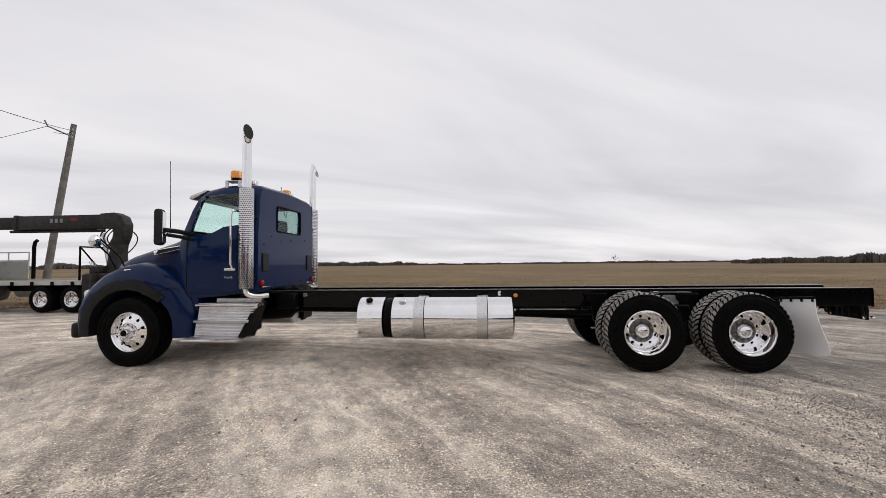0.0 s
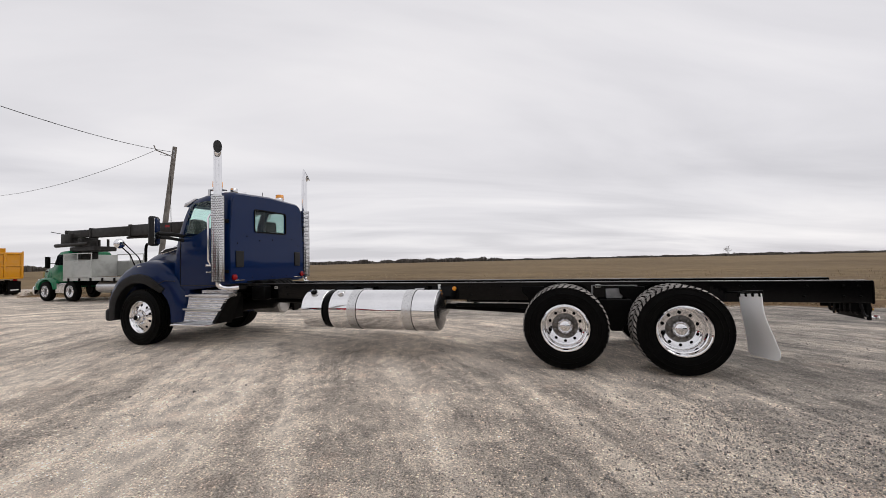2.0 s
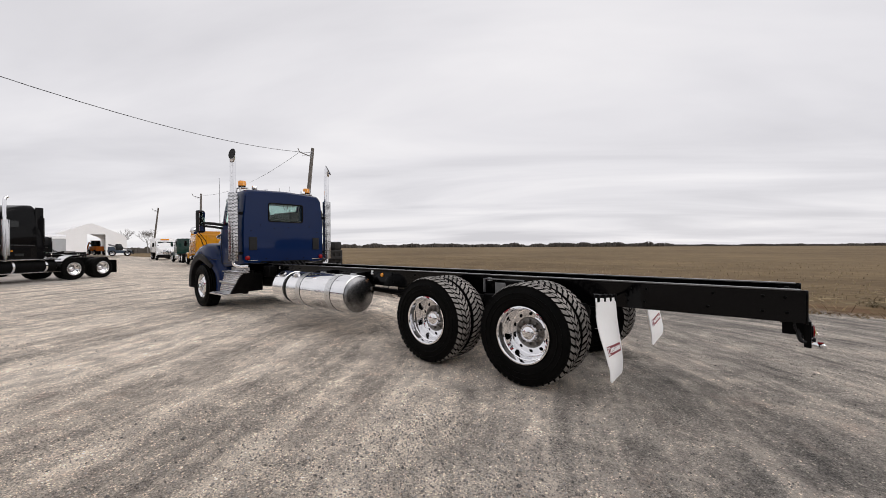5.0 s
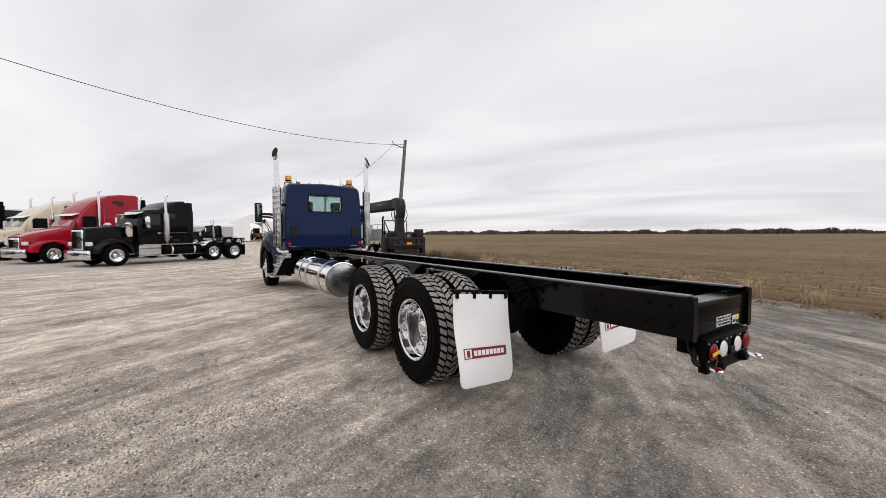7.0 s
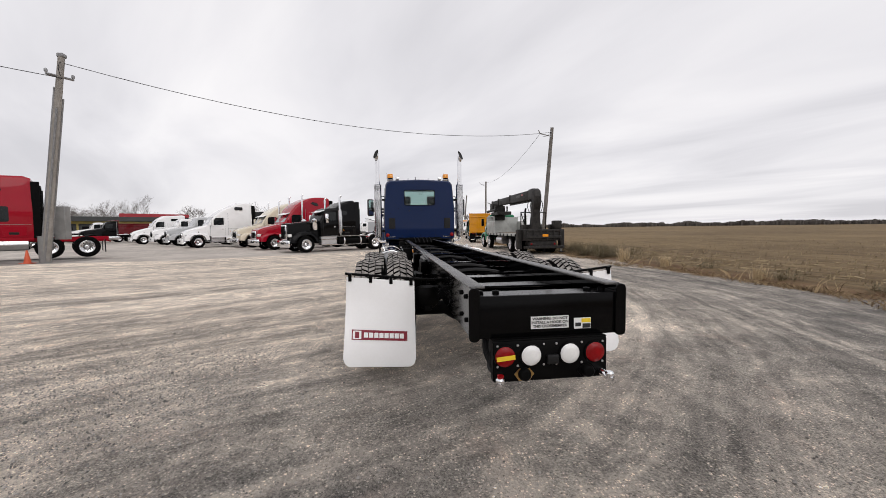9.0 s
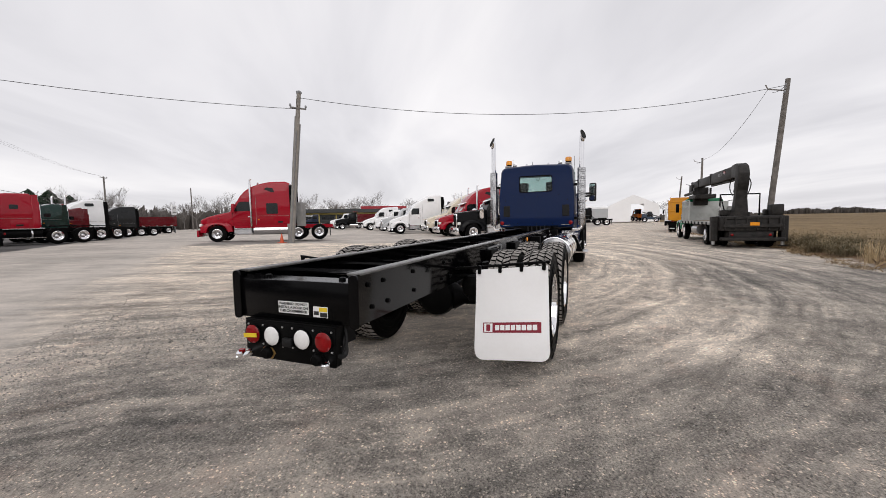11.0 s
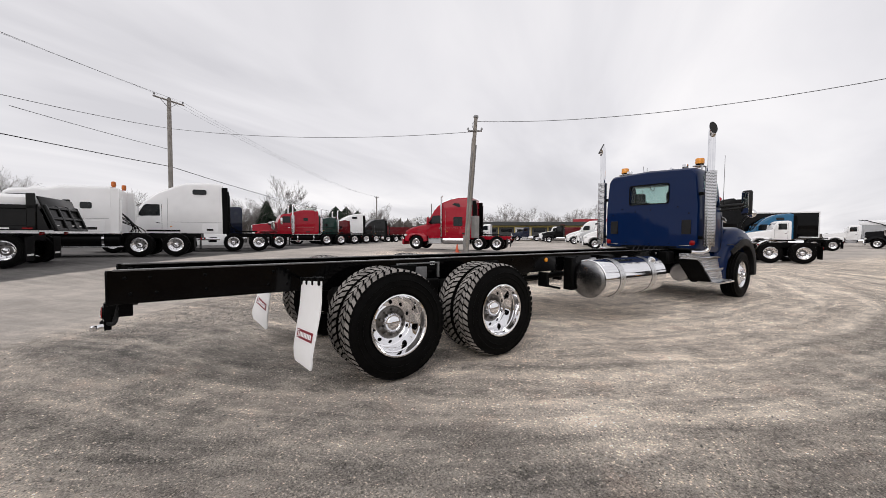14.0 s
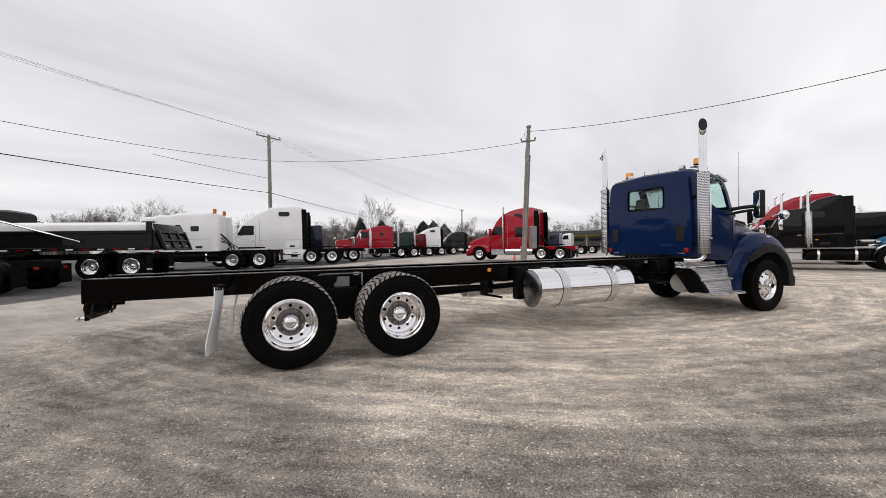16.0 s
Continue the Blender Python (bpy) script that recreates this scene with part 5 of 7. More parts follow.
def front_end(t, paintm, xf, xb, zf, zb_, w=1.0, bumper=CHROME, grille=CHROME, square=False, trim=None):
    """Hood, grille, fenders with arches, lamps and bumper."""
    n = 5
    rings = []
    for i in range(n + 1):
        u = i / n
        x = xf + (xb - xf) * u
        zt = zf + (zb_ - zf) * (u if square else u ** .7)
        if square:
            rings.append(section(x, .62 + .16 * u, .72, zt, .07))
        else:
            rings.append(section(x, .74 + .34 * u ** .45, 1.13, zt, .13))
    bm = add_loft(B(), rings)
    if not square:
        add_box(bm, xf, xb, -.56, .56, .66, 1.2, .04, 1)
    hood = part("hood", bm, paintm, t)
    vy = .855 if square else 1.015
    part("grille", add_box(B(), xf - .07, xf + .01, -.50, .50, .80, zf - .06, .03, 2), grille, hood)
    for k in range(15):
        part("grille_bar", add_box(B(), xf - .078, xf - .07, -.434 + k * .062 - .011, -.434 + k * .062 + .011, .86, zf - .14, .003, 1), BLACKM, hood)
    for s in (-1, 1):
        outer = [(xf + .02, .62), (xf + .04, .95), (-.55, 1.22), (-.30, 1.32), (.0, 1.35), (.30, 1.30), (.55, 1.18), (.80, .95), (.86, .66)]
        lip = ((0, .55), (1, .55), (1, 1.0), (.92, 1.12), (.6, 1.20), (0, 1.22))
        if not square:
            outer = [(xf + .04, .62), (xf + .05, .98), (-.62, 1.17), (-.32, 1.23), (.0, 1.25), (.32, 1.24), (.62, 1.20), (.84, 1.08), (.90, .66)]
            lip = ((0, .55), (1, .55), (1, 1.08), (.9, 1.15), (.6, 1.19), (0, 1.20))
        inner = [(-.62, .60), (-.58, .80), (-.46, .98), (-.26, 1.10), (.0, 1.14), (.26, 1.10), (.46, .98), (.58, .80), (.63, .62)]
        rr = []
        for (xo, zo), (xi, zi) in zip(outer, inner):
            dx, dz = xo - xi, zo - zi
            rr.append([(xi + dx * k, s * y, zi + dz * k) for k, y in lip])
        f = part("fender", add_loft(B(), rr), trim or paintm, t)
        part("headlamp", add_box(B(), xf - .05, xf + .14, s * .84 - .15, s * .84 + .15, .98, 1.17, .04, 2), WHITEL, f)
    for s in (-1, 1):
        vent = part("hood_vent", add_box(B(), xb - .75, xb - .25, *sorted((s * (vy - .15), s * vy)), zf + .02, zf + .13, .02, 1), HOLE, hood)
        part("vent_trim", add_box(B(), xb - .55, xb - .27, *sorted((s * (vy - .005), s * (vy + .015))), zf + .07, zf + .13, .008, 1), CHROME, vent)
    part("bumper", add_box(B(), xf - .15, xf - .02, -1.16, 1.16, .34, .78, .05, 2), bumper, t)
    part("tow_opening", add_box(B(), xf - .155, xf - .145, -.35, .35, .52, .62, .002, 1), HOLE, t)


def tail_end(t, x0, x1, flaps=True, rail=BLACKM):
    for s in (-1, 1):
        part("frame_rail", add_box(B(), x0, x1, s * .43 - .04, s * .43 + .04, .78, 1.02, .006, 1), rail, t)
    part("cross_member", add_box(B(), x1 - .1, x1, -.43, .43, .80, 1.0, .006, 1), rail, t)
    if flaps:
        for s in (-1, 1):
            part("mud_flap", add_box(B(), x1 - .20, x1 - .18, s * .92 - .28, s * .92 + .28, .22, .88, .004, 1), BLACKM, t)
            part("tail_lamp", add_box(B(), x1, x1 + .05, s * .6 - .08, s * .6 + .08, .72, .82, .01, 1), REDL, t)


def stacks(t, xs, top, y=1.12, shield=(1.3, 2.5)):
    for s in (-1, 1):
        part("exhaust_pipe", add_tube(B(), [(xs, s * y, .95), (xs, s * y, top - .15), (xs + .02, s * y, top - .05), (xs + .10, s * y, top)], .065, 12), CHROME, t)
        if shield:
            part("stack_shield", add_tube(B(), [(xs, s * y, shield[0]), (xs, s * y, shield[1])], .15, 18), ALU, t)


def sleeper_tractor(label, paintm, at, wb=5.2, style="aero", top=3.75, end=4.1, visor=None, tank=True, fenders=False, sleeper=None, flaps=True, stk=True, group="parked trucks", trim=None, rail=BLACKM, bumper=None, chassis_fairing=False):
    t = thing("truck_tractor", label, "truck", at, group)
    if style == "aero":
        xf, xb, zf = -1.02, .78, 1.42 if visor or sleeper else 1.27
        front_end(t, paintm, xf, xb, zf, 1.92, bumper=bumper or paintm, trim=trim)
        prof = [(.74, 1.92), (.95, 2.25), (1.30, 2.72), (1.55, min(2.95, top - .2)), (2.0, min(3.28, top - .12)), (2.6, min(3.55, top - .08)), (3.2, top - .06), (end - .25, top), (end, top - .08)]
        if sleeper == "big":
            prof = [(.74, 1.92), (.95, 2.25), (1.24, 2.68), (1.38, 2.92), (1.66, 3.24), (2.05, 3.52), (2.6, top - .16), (3.2, top - .03), (end - .25, top), (end, top - .10)]
        ws = [(.80, 2.02), (1.25, 2.66)]
        door = [(1.02, 1.98), (1.30, 2.50), (1.40, 2.56), (1.98, 2.56), (2.0, 1.95), (1.2, 1.93)]
    elif style == "classic":
        xf, xb, zf = -.95, .98, 1.80
        front_end(t, paintm, xf, xb, zf, 2.02, bumper=bumper or CHROME, square=True, trim=trim)
        prof = [(.94, 2.0), (1.13, 2.35), (1.30, 2.68), (1.46, 2.78), (2.00, 2.82), (2.16, 2.92), (2.50, top - .14), (3.0, top), (end - .1, top + .02), (end, top - .06)]
        ws = [(1.00, 2.06), (1.29, 2.62)]
        door = [(1.20, 2.05), (1.36, 2.52), (1.43, 2.56), (1.98, 2.56), (2.00, 2.0), (1.28, 2.0)]
    else:
        xf, xb, zf = -1.1, .95, 1.50
        front_end(t, paintm, xf, xb, zf, 1.92, bumper=bumper or CHROME, trim=trim)
        prof = [(.92, 1.92), (1.10, 2.30), (1.32, 2.66), (1.5, 2.76), (end - .15, 2.80), (end, 2.72)]
        ws = [(.97, 2.0), (1.28, 2.6)]
        door = [(1.18, 2.0), (1.38, 2.48), (1.45, 2.52), (2.0, 2.52), (2.02, 1.95), (1.3, 1.94)]
    cabw = 1.14
    cab = part("cab", add_loft(B(), body_rings(prof, cabw, 1.0)), paintm, t)
    b = B()
    (x0, z0), (x1, z1) = ws
    q = [(x0 - .015, -.92, z0), (x0 - .015, .92, z0), (x1 - .03, .86, z1), (x1 - .03, -.86, z1)]
    add_loft(b, [q, [(p[0] + .02, p[1], p[2] - .012) for p in q]])
    part("windshield", b, WINDSHIELD, cab)
    for s in (-1, 1):
        side_panes(cab, s, cabw, door)
        part("door_seam", add_tube(B(), [(door[0][0] - .08, s * cabw, 1.08), (door[0][0] - .08, s * cabw, 1.95)], .008, 5), HOLE, cab)
        part("door_seam", add_tube(B(), [(door[3][0] + .09, s * cabw, 1.08), (door[3][0] + .09, s * cabw, 2.58)], .008, 5), HOLE, cab)
        part("door_handle", add_box(B(), door[3][0] - .16, door[3][0], min(s * cabw, s * (cabw + .03)), max(s * cabw, s * (cabw + .03)), 1.56, 1.62, .01, 1), CHROME, cab)
        if style == "classic" or sleeper == "big":
            part("sleeper_window", add_prism(B(), rounded(end - 1.45, end - .75, 1.75, 2.45, .08, 3) if style == "aero" and sleeper == "big" else rounded(end - 1.0, end - .62, top - 1.18 if style == "aero" else top - .95, top - .80 if style == "aero" else top - .68, .06, 3), min(s * (cabw - .03), s * (cabw + .004)), max(s * (cabw - .03), s * (cabw + .004))), PANE, cab)
        if style != "day":
            if style == "aero":
                part("roof_window", add_prism(B(), [(end - 1.55, top - .52), (end - 1.38, top - .40), (end - 1.0, top - .46), (end - .92, top - .72), (end - 1.1, top - .70)] if sleeper == "big" else rounded(end - 1.42, end - .76, top - .70, top - .42, .08, 3), min(s * (cabw - .06), s * (cabw - .0 + .004)), max(s * (cabw - .06), s * (cabw + .004)), .01, 1), PANE, cab)
            ys = sorted((s * (cabw - .004), s * (cabw + .003)))
            xd = door[3][0] + .34
            part("panel_seam", add_box(B(), xd, xd + .014, *ys, 1.06, top - .95), GREYST, cab)
            part("panel_seam", add_box(B(), xd, end - .06, *ys, 1.62, 1.632), GREYST, cab)
            hatch = part("luggage_door", add_prism(B(), rounded(end - 1.0, end - .22, 1.10, 1.54, .06, 3), *sorted((s * (cabw - .004), s * (cabw + .010))), .004, 1), paintm, cab)
            part("hatch_vent", add_box(B(), end - .78, end - .46, *sorted((s * (cabw + .009), s * (cabw + .018))), 1.16, 1.27, .006, 1), HOLE, hatch)
            part("marker_lamp", add_box(B(), xd + .10, xd + .20, *sorted((s * cabw, s * (cabw + .02))), 1.36, 1.40, .006, 1), AMBER, cab)
            part("gap_fairing", add_box(B(), end + .28, end + .34, *sorted((s * (cabw - .16), s * (cabw - .04))), 1.1, top - .5, .01, 1), BLACKM if style == "aero" else paintm, cab)
            for k in range(3):
                part("air_line", add_tube(B(), arc_pts((end, s * (.10 + .12 * k), 1.95 - .2 * k), (end + .75, s * (.14 + .1 * k), 1.3), (end + .35 + .25 * k, s * (.12 + .12 * k), 1.05), 8), .022, 6), BLACKM, cab)
            part("side_fairing", add_box(B(), end - .02, end + .28, min(s * (cabw - .07), s * cabw), max(s * (cabw - .07), s * cabw), 1.0, top - (.25 if style == "aero" else .06), .02, 1), BLACKM if style == "aero" else paintm, cab)
        mir = part("mirror", add_box(B(), xb + .18, xb + .34, s * 1.42 - .12, s * 1.42 + .12, 1.85, 2.42, .04, 2), CHROME if style == "classic" else paintm, t)
        part("mirror_arm", add_tube(B(), [(xb + .28, s * 1.10, 2.0), (xb + .26, s * 1.35, 2.05)], .025, 8), BLACKM, mir)
        part("mirror_arm", add_tube(B(), [(xb + .28, s * 1.10, 2.36), (xb + .26, s * 1.35, 2.34)], .020, 8), BLACKM, mir)
        if tank:
            tk = part("fuel_tank", add_turn(B(), [(2.1, 0), (2.11, .26), (2.14, .29), (wb - 1.35, .29), (wb - 1.32, .26), (wb - 1.31, 0)], 28, "x", (0, s * .88, .70)), CHROME if style != "classic" else BLACKM, t)
            for f in (.2, .8):
                xs = 2.14 + (wb - 3.49) * f
                part("strap", add_turn(B(), [(xs - .04, .291), (xs - .04, .300), (xs + .04, .300), (xs + .04, .291)], 28, "x", (0, s * .88, .70)), CHROME, tk)
            part("step", add_box(B(), .95, 2.05, min(s * .75, s * 1.2), max(s * .75, s * 1.2), .44, .50, .01, 1), ALU, t)
            part("step", add_box(B(), .95, 2.05, min(s * .75, s * 1.16), max(s * .75, s * 1.16), .78, .84, .01, 1), ALU, t)
            part("step_riser", add_box(B(), .98, 2.0, min(s * .7, s * 1.1), max(s * .7, s * 1.1), .50, .98, .01, 1), BRUSHED, t)
            if style != "classic":
                part("side_skirt", add_box(B(), 1.0, end, min(s * 1.05, s * 1.13), max(s * 1.05, s * 1.13), .86, 1.02, .02, 1), paintm, t)
            else:
                part("running_board", add_box(B(), 1.1, wb - 1.2, min(s * .95, s * 1.2), max(s * .95, s * 1.2), .97, 1.02, .01, 1), ALU, t)
                part("running_board", add_box(B(), 1.1, wb - 1.2, min(s * 1.14, s * 1.2), max(s * 1.14, s * 1.2), .42, .46, .01, 1), ALU, t)
    if chassis_fairing:
        for s in (-1, 1):
            fair = part("chassis_fairing", add_box(B(), 2.2, wb - 1.0, *sorted((s * 1.06, s * 1.16)), .34, .98, .04, 2), paintm, t)
            part("vent", add_box(B(), wb - 1.9, wb - 1.5, *sorted((s * 1.155, s * 1.165)), .52, .80, .01, 1), BLACKM, fair)
    if visor is not None:
        part("sun_visor", add_prism(B(), [(ws[1][0] - .34, ws[1][1] - .10), (ws[1][0] - .32, ws[1][1] - .06), (ws[1][0] + .06, ws[1][1] + .08), (ws[1][0] + .06, ws[1][1] + .04)], -.95, .95, .01, 1), visor, cab)
    if stk:
        stacks(t, door[3][0] + (.06 if sleeper == "big" else .22), max(3.6, top + .12), 1.24 if style != "day" else 1.12, (1.2, 2.66) if style == "classic" else None)
    tail_end(t, -.6, wb + 1.55, flaps, rail)
    axle_set(t, (wb - .66, wb + .66))
    if style == "classic":
        for s in (-1, 1):
            part("air_cleaner", add_turn(B(), [(-.36, 0), (-.35, .15), (-.30, .18), (.28, .18), (.34, .12), (.38, .05)], 20, "z", (.62, s * .98, 1.75)), CHROME, t)
    if fenders:
        for s in (-1, 1):
            for x in (wb - .66,):
                pts = [(x + .62 * math.cos(radians(a)), .515 + .62 * math.sin(radians(a))) for a in range(60, 181, 12)]
                b = B()
                add_loft(b, [[(px, s * .75, pz), (px, s * 1.22, pz), (px, s * 1.22, pz + .02), (px, s * .75, pz + .02)] for px, pz in pts])
                part("quarter_fender", b, CHROME, t)
    part("fifth_wheel", add_prism(B(), [(wb - .55, -.45), (wb + .25, -.45), (wb + .62, -.32), (wb + .30, -.06), (wb + .30, .06), (wb + .62, .32), (wb + .25, .45), (wb - .55, .45)], 1.10, 1.18, .01, 1, "xy"), BLACKM, t)
    part("deck_plate", add_box(B(), end + .1, wb - 1.0, -.42, .42, 1.02, 1.05, .004, 1), ALU, t)
    part("transmission", add_box(B(), .4, 3.0, -.36, .36, .55, 1.0, .05, 1), BLACKM, t)
    return t


def dump_body(t, x0, x1, z0, z1, mt, ribs=5, rake=0.0, w=1.25):
    b = B()
    add_box(b, x0, x1, -w, -w + .06, z0, z1, .015, 1)
    add_box(b, x0, x1, w - .06, w, z0, z1, .015, 1)
    add_box(b, x0, x0 + .06, -w, w, z0, z1 + .45, .015, 1)
    add_box(b, x0, x1, -w + .03, w - .03, z0, z0 + .08, .015, 1)
    box = part("dump_box", b, mt, t)
    part("cab_guard", add_box(B(), x0 - .75, x0 + .04, -w, w, z1 + .38, z1 + .45, .015, 1), mt, box)
    for s in (-1, 1):
        y0, y1 = sorted((s * w, s * (w + .055)))
        part("top_rail", add_box(B(), x0, x1, y0, y1, z1 - .13, z1, .02, 1), mt, box)
        part("bottom_rail", add_box(B(), x0, x1, y0, y1, z0, z0 + .14, .02, 1), mt, box)
        part("corner_post", add_box(B(), x1 - .22, x1, y0, y1, z0, z1 + (.36 if rake else .12), .02, 1), mt, box)
        for k in range(ribs):
            z = z0 + .16 + (z1 - z0 - .32) * (k + .5) / ribs
            if ribs <= 3:
                part("side_rib", add_box(B(), x0, x1, y0, y1, z - .05, z + .05, .02, 1), mt, box)
        for k in range(11):
            x = x0 + .2 + (x1 - x0 - .4) * k / 10
            part("reflective_tape", add_box(B(), x - .12, x + .12, *sorted((s * (w + .056), s * (w + .060))), z0 + .03, z0 + .075), LABELW if k % 2 else REDL, box)
    lean = Matrix(((1, 0, -rake, rake * (z1 + .25)), (0, 1, 0, 0), (0, 0, 1, 0), (0, 0, 0, 1)))
    gate = part("tailgate", add_box(B(), x1, x1 + .06, -w, w, z0 - .03, z1 + (.28 if rake else .05), .015, 1, lean), mt, box)
    for k in range(4):
        y = -w + .05 + (2 * w - .1) * k / 3
        part("gate_rib", add_box(B(), x1 + .06, x1 + .13, y - .06, y + .06, z0, z1 + .03, .02, 1, lean), mt, gate)
    for z in (z0 + .02, (z0 + z1) / 2, z1 - .05):
        part("gate_rib", add_box(B(), x1 + .06, x1 + .12, -w, w, z - .05, z + .05, .02, 1, lean), mt, gate)
    if rake:
        for s in (-1, 1):
            y0, y1 = sorted((s * (w - .05), s * w))
            part("gate_cheek", add_prism(B(), [(x1 - .02, z0), (x1 + rake * (z1 - z0), z0), (x1 + .02, z1 + .03), (x1 - .02, z1 + .03)], y0, y1, .01, 1), mt, box)
        for k in range(4):
            y = -.9 + .6 * k
            part("reflective_tape", add_box(B(), x1 + .13 + rake * (z1 - z0) * .86, x1 + .14 + rake * (z1 - z0) * .86, y - .1, y + .1, z0 + .12, z0 + .17), LABELW, gate)
    return box


def dump_truck(label, cabm, boxm, at, wb=5.6, x0=2.5, x1=7.3, z1=2.55, tarp=False):
    t = thing("dump_truck", label, "truck", at, "parked trucks")
    front_end(t, cabm, -1.1, .95, 1.5, 1.92, trim=cabm)
    prof = [(.92, 1.92), (1.10, 2.30), (1.32, 2.66), (1.5, 2.76), (2.2, 2.80), (2.32, 2.72)]
    cab = part("cab", add_loft(B(), body_rings(prof, 1.1, 1.0)), cabm, t)
    q = [(.955, -.92, 2.0), (.955, .92, 2.0), (1.25, .86, 2.6), (1.25, -.86, 2.6)]
    part("windshield", add_loft(B(), [q, [(p[0] + .02, p[1], p[2] - .012) for p in q]]), PANE, cab)
    for s in (-1, 1):
        side_panes(cab, s, 1.1, [(1.18, 2.0), (1.38, 2.48), (1.45, 2.52), (2.0, 2.52), (2.02, 1.95), (1.3, 1.94)])
        m = part("mirror", add_box(B(), 1.05, 1.18, s * 1.40 - .11, s * 1.40 + .11, 1.85, 2.4, .03, 2), BLACKM, t)
        part("mirror_arm", add_tube(B(), [(1.12, s * 1.05, 2.1), (1.1, s * 1.35, 2.12)], .025, 8), BLACKM, m)
        part("fuel_tank", add_turn(B(), [(1.2, 0), (1.22, .27), (2.6, .27), (2.62, 0)], 24, "x", (0, s * .86, .72)), ALU, t)
    tail_end(t, -.6, x1 - .4, False)
    axle_set(t, (wb - .7, wb + .7))
    box = dump_body(t, x0, x1, 1.15, z1, boxm, 9 if tarp else 3, .36 if tarp else 0.0)
    if tarp:
        part("tarp", add_prism(B(), [(-1.2, z1 - .02), (-1.18, z1 + .24), (-1.0, z1 + .34), (1.0, z1 + .34), (1.18, z1 + .24), (1.2, z1 - .02)], x0 + .3, x1 - .2, .03, 2, "yz"), WHITEP, box, "rolled white tarpaulin")
        for s in (-1, 1):
            part("tarp_arm", add_tube(B(), [(x0 + 3.2, s * 1.36, 1.50), (x0 - .1, s * 1.36, z1 + .62)], .04, 8), ALU, box)
    for s in (-1, 1):
        part("mud_flap", add_box(B(), x1 - .30, x1 - .28, s * .95 - .30, s * .95 + .30, .18, .95, .004, 1), BLACKM, t)
        part("flap_print", add_box(B(), x1 - .279, x1 - .274, s * .95 - .2, s * .95 + .2, .34, .40), LABELW, t)
        part("tail_lamp", add_box(B(), x1 - .05, x1 + .02, s * .9 - .1, s * .9 + .1, 1.0, 1.1, .01, 1), REDL, t)
    return t


# the row that noses towards the road, beyond the cab
sleeper_tractor("black long-nosed sleeper tractor with chrome stacks and grille", TBLACK, vehicle_at(-11.6, -6.0, -59), 5.45, "classic", 3.32, 3.35, visor=CHROME, fenders=True)
sleeper_tractor("red high-roof sleeper tractor with chrome grille and white visor", RED, vehicle_at(-16.0, -9.1, -55), 5.6, "aero", 3.95, 4.3, visor=WHITEP, bumper=CHROME, sleeper="big")
sleeper_tractor("cream high-roof sleeper tractor with chrome stacks", CREAM, vehicle_at(-20.8, -12.2, -54), 5.4, "aero", 3.85, 4.3, visor=WHITEP, bumper=CHROME)
sleeper_tractor("white streamlined sleeper tractor with dark side fairing", WHITEP, vehicle_at(-21.95, -16.95, -55), 5.3, "aero", 3.95, 4.3, stk=False, chassis_fairing=True)
sleeper_tractor("pale grey day cab tractor between two white trucks", PALEG, vehicle_at(-26.8, -20.6, -54), 4.8, "day", 2.8, 2.35, stk=False, bumper=PALEG)
sleeper_tractor("white day cab tractor with dark hood vents", WHITEP, vehicle_at(-31.8, -24.6, -52), 4.6, "day", 2.8, 2.35, stk=False, bumper=WHITEP)
sleeper_tractor("white mid-roof sleeper tractor in the row of trucks", WHITEP, vehicle_at(-35.0, -28.7, -52), 5.3, "aero", 3.35, 4.1, stk=False, bumper=WHITEP)
dump_truck("black dump truck with red painted box", TBLACK, MAROON, vehicle_at(-41, -38, -50))
sleeper_tractor("white day cab tractor far along the row", WHITEP, vehicle_at(-45.5, -42.5, -50), 4.6, "day", 2.8, 2.35, stk=False)
sleeper_tractor("dark blue day cab tractor by the low building", NAVY, vehicle_at(-46, -50, -50), 4.4, "day", 2.8, 2.35, stk=False)

# by the service pole
sleeper_tractor("bright red high-roof sleeper tractor parked by a pole", RED, vehicle_at(-4.64, -20.88, -53), 5.55, "aero", 3.88, 4.4, sleeper="big", rail=RED, bumper=RED)

sleeper_tractor("navy blue day cab tractor behind the red sleeper tractor", NAVY, vehicle_at(-21.6, -36.6, -50), 4.4, "day", 2.8, 2.35, stk=False)
sleeper_tractor("white day cab tractor beside a navy one", WHITEP, vehicle_at(-25.2, -38.6, -50), 4.4, "day", 2.8, 2.35, stk=False)

# along the road side
dump_truck("black dump truck with long box and white tarp", TBLACK, DUMPK, from_rear(15.6, -12.9, -9, 6.2), 6.2, 2.1, 7.7, 1.93, True)
sleeper_tractor("black day cab tractor chassis beside a dump truck", TBLACK, from_rear(18.0, -9.4, -10, 4.4), 4.4, "day", 2.8, 2.35, stk=False)
beacon_truck = sleeper_tractor("white sleeper tractor with two orange beacons on top", WHITEP, from_rear(11.2, -16.6, -10, 6.2), 6.2, "classic", 2.98, 4.6, stk=False, bumper=WHITEP)
for y in (-.7, .7):
    part("beacon", add_turn(B(), [(0, .07), (.05, .07), (.07, .09), (.22, .085), (.25, .05), (.25, 0)], 14, "z", (4.6, y, 2.98)), ORANGE, beacon_truck)
sleeper_tractor("white sleeper tractor with black side fairings", WHITEP, from_rear(7.1, -20.6, -8, 6.1), 6.1, "aero", 3.86, 4.9, stk=False, chassis_fairing=True)
sleeper_tractor("navy blue day cab tractor behind a white sleeper tractor", NAVY, from_rear(5.2, -24.1, -7, 4.7), 4.7, "day", 2.9, 3.1, stk=False)
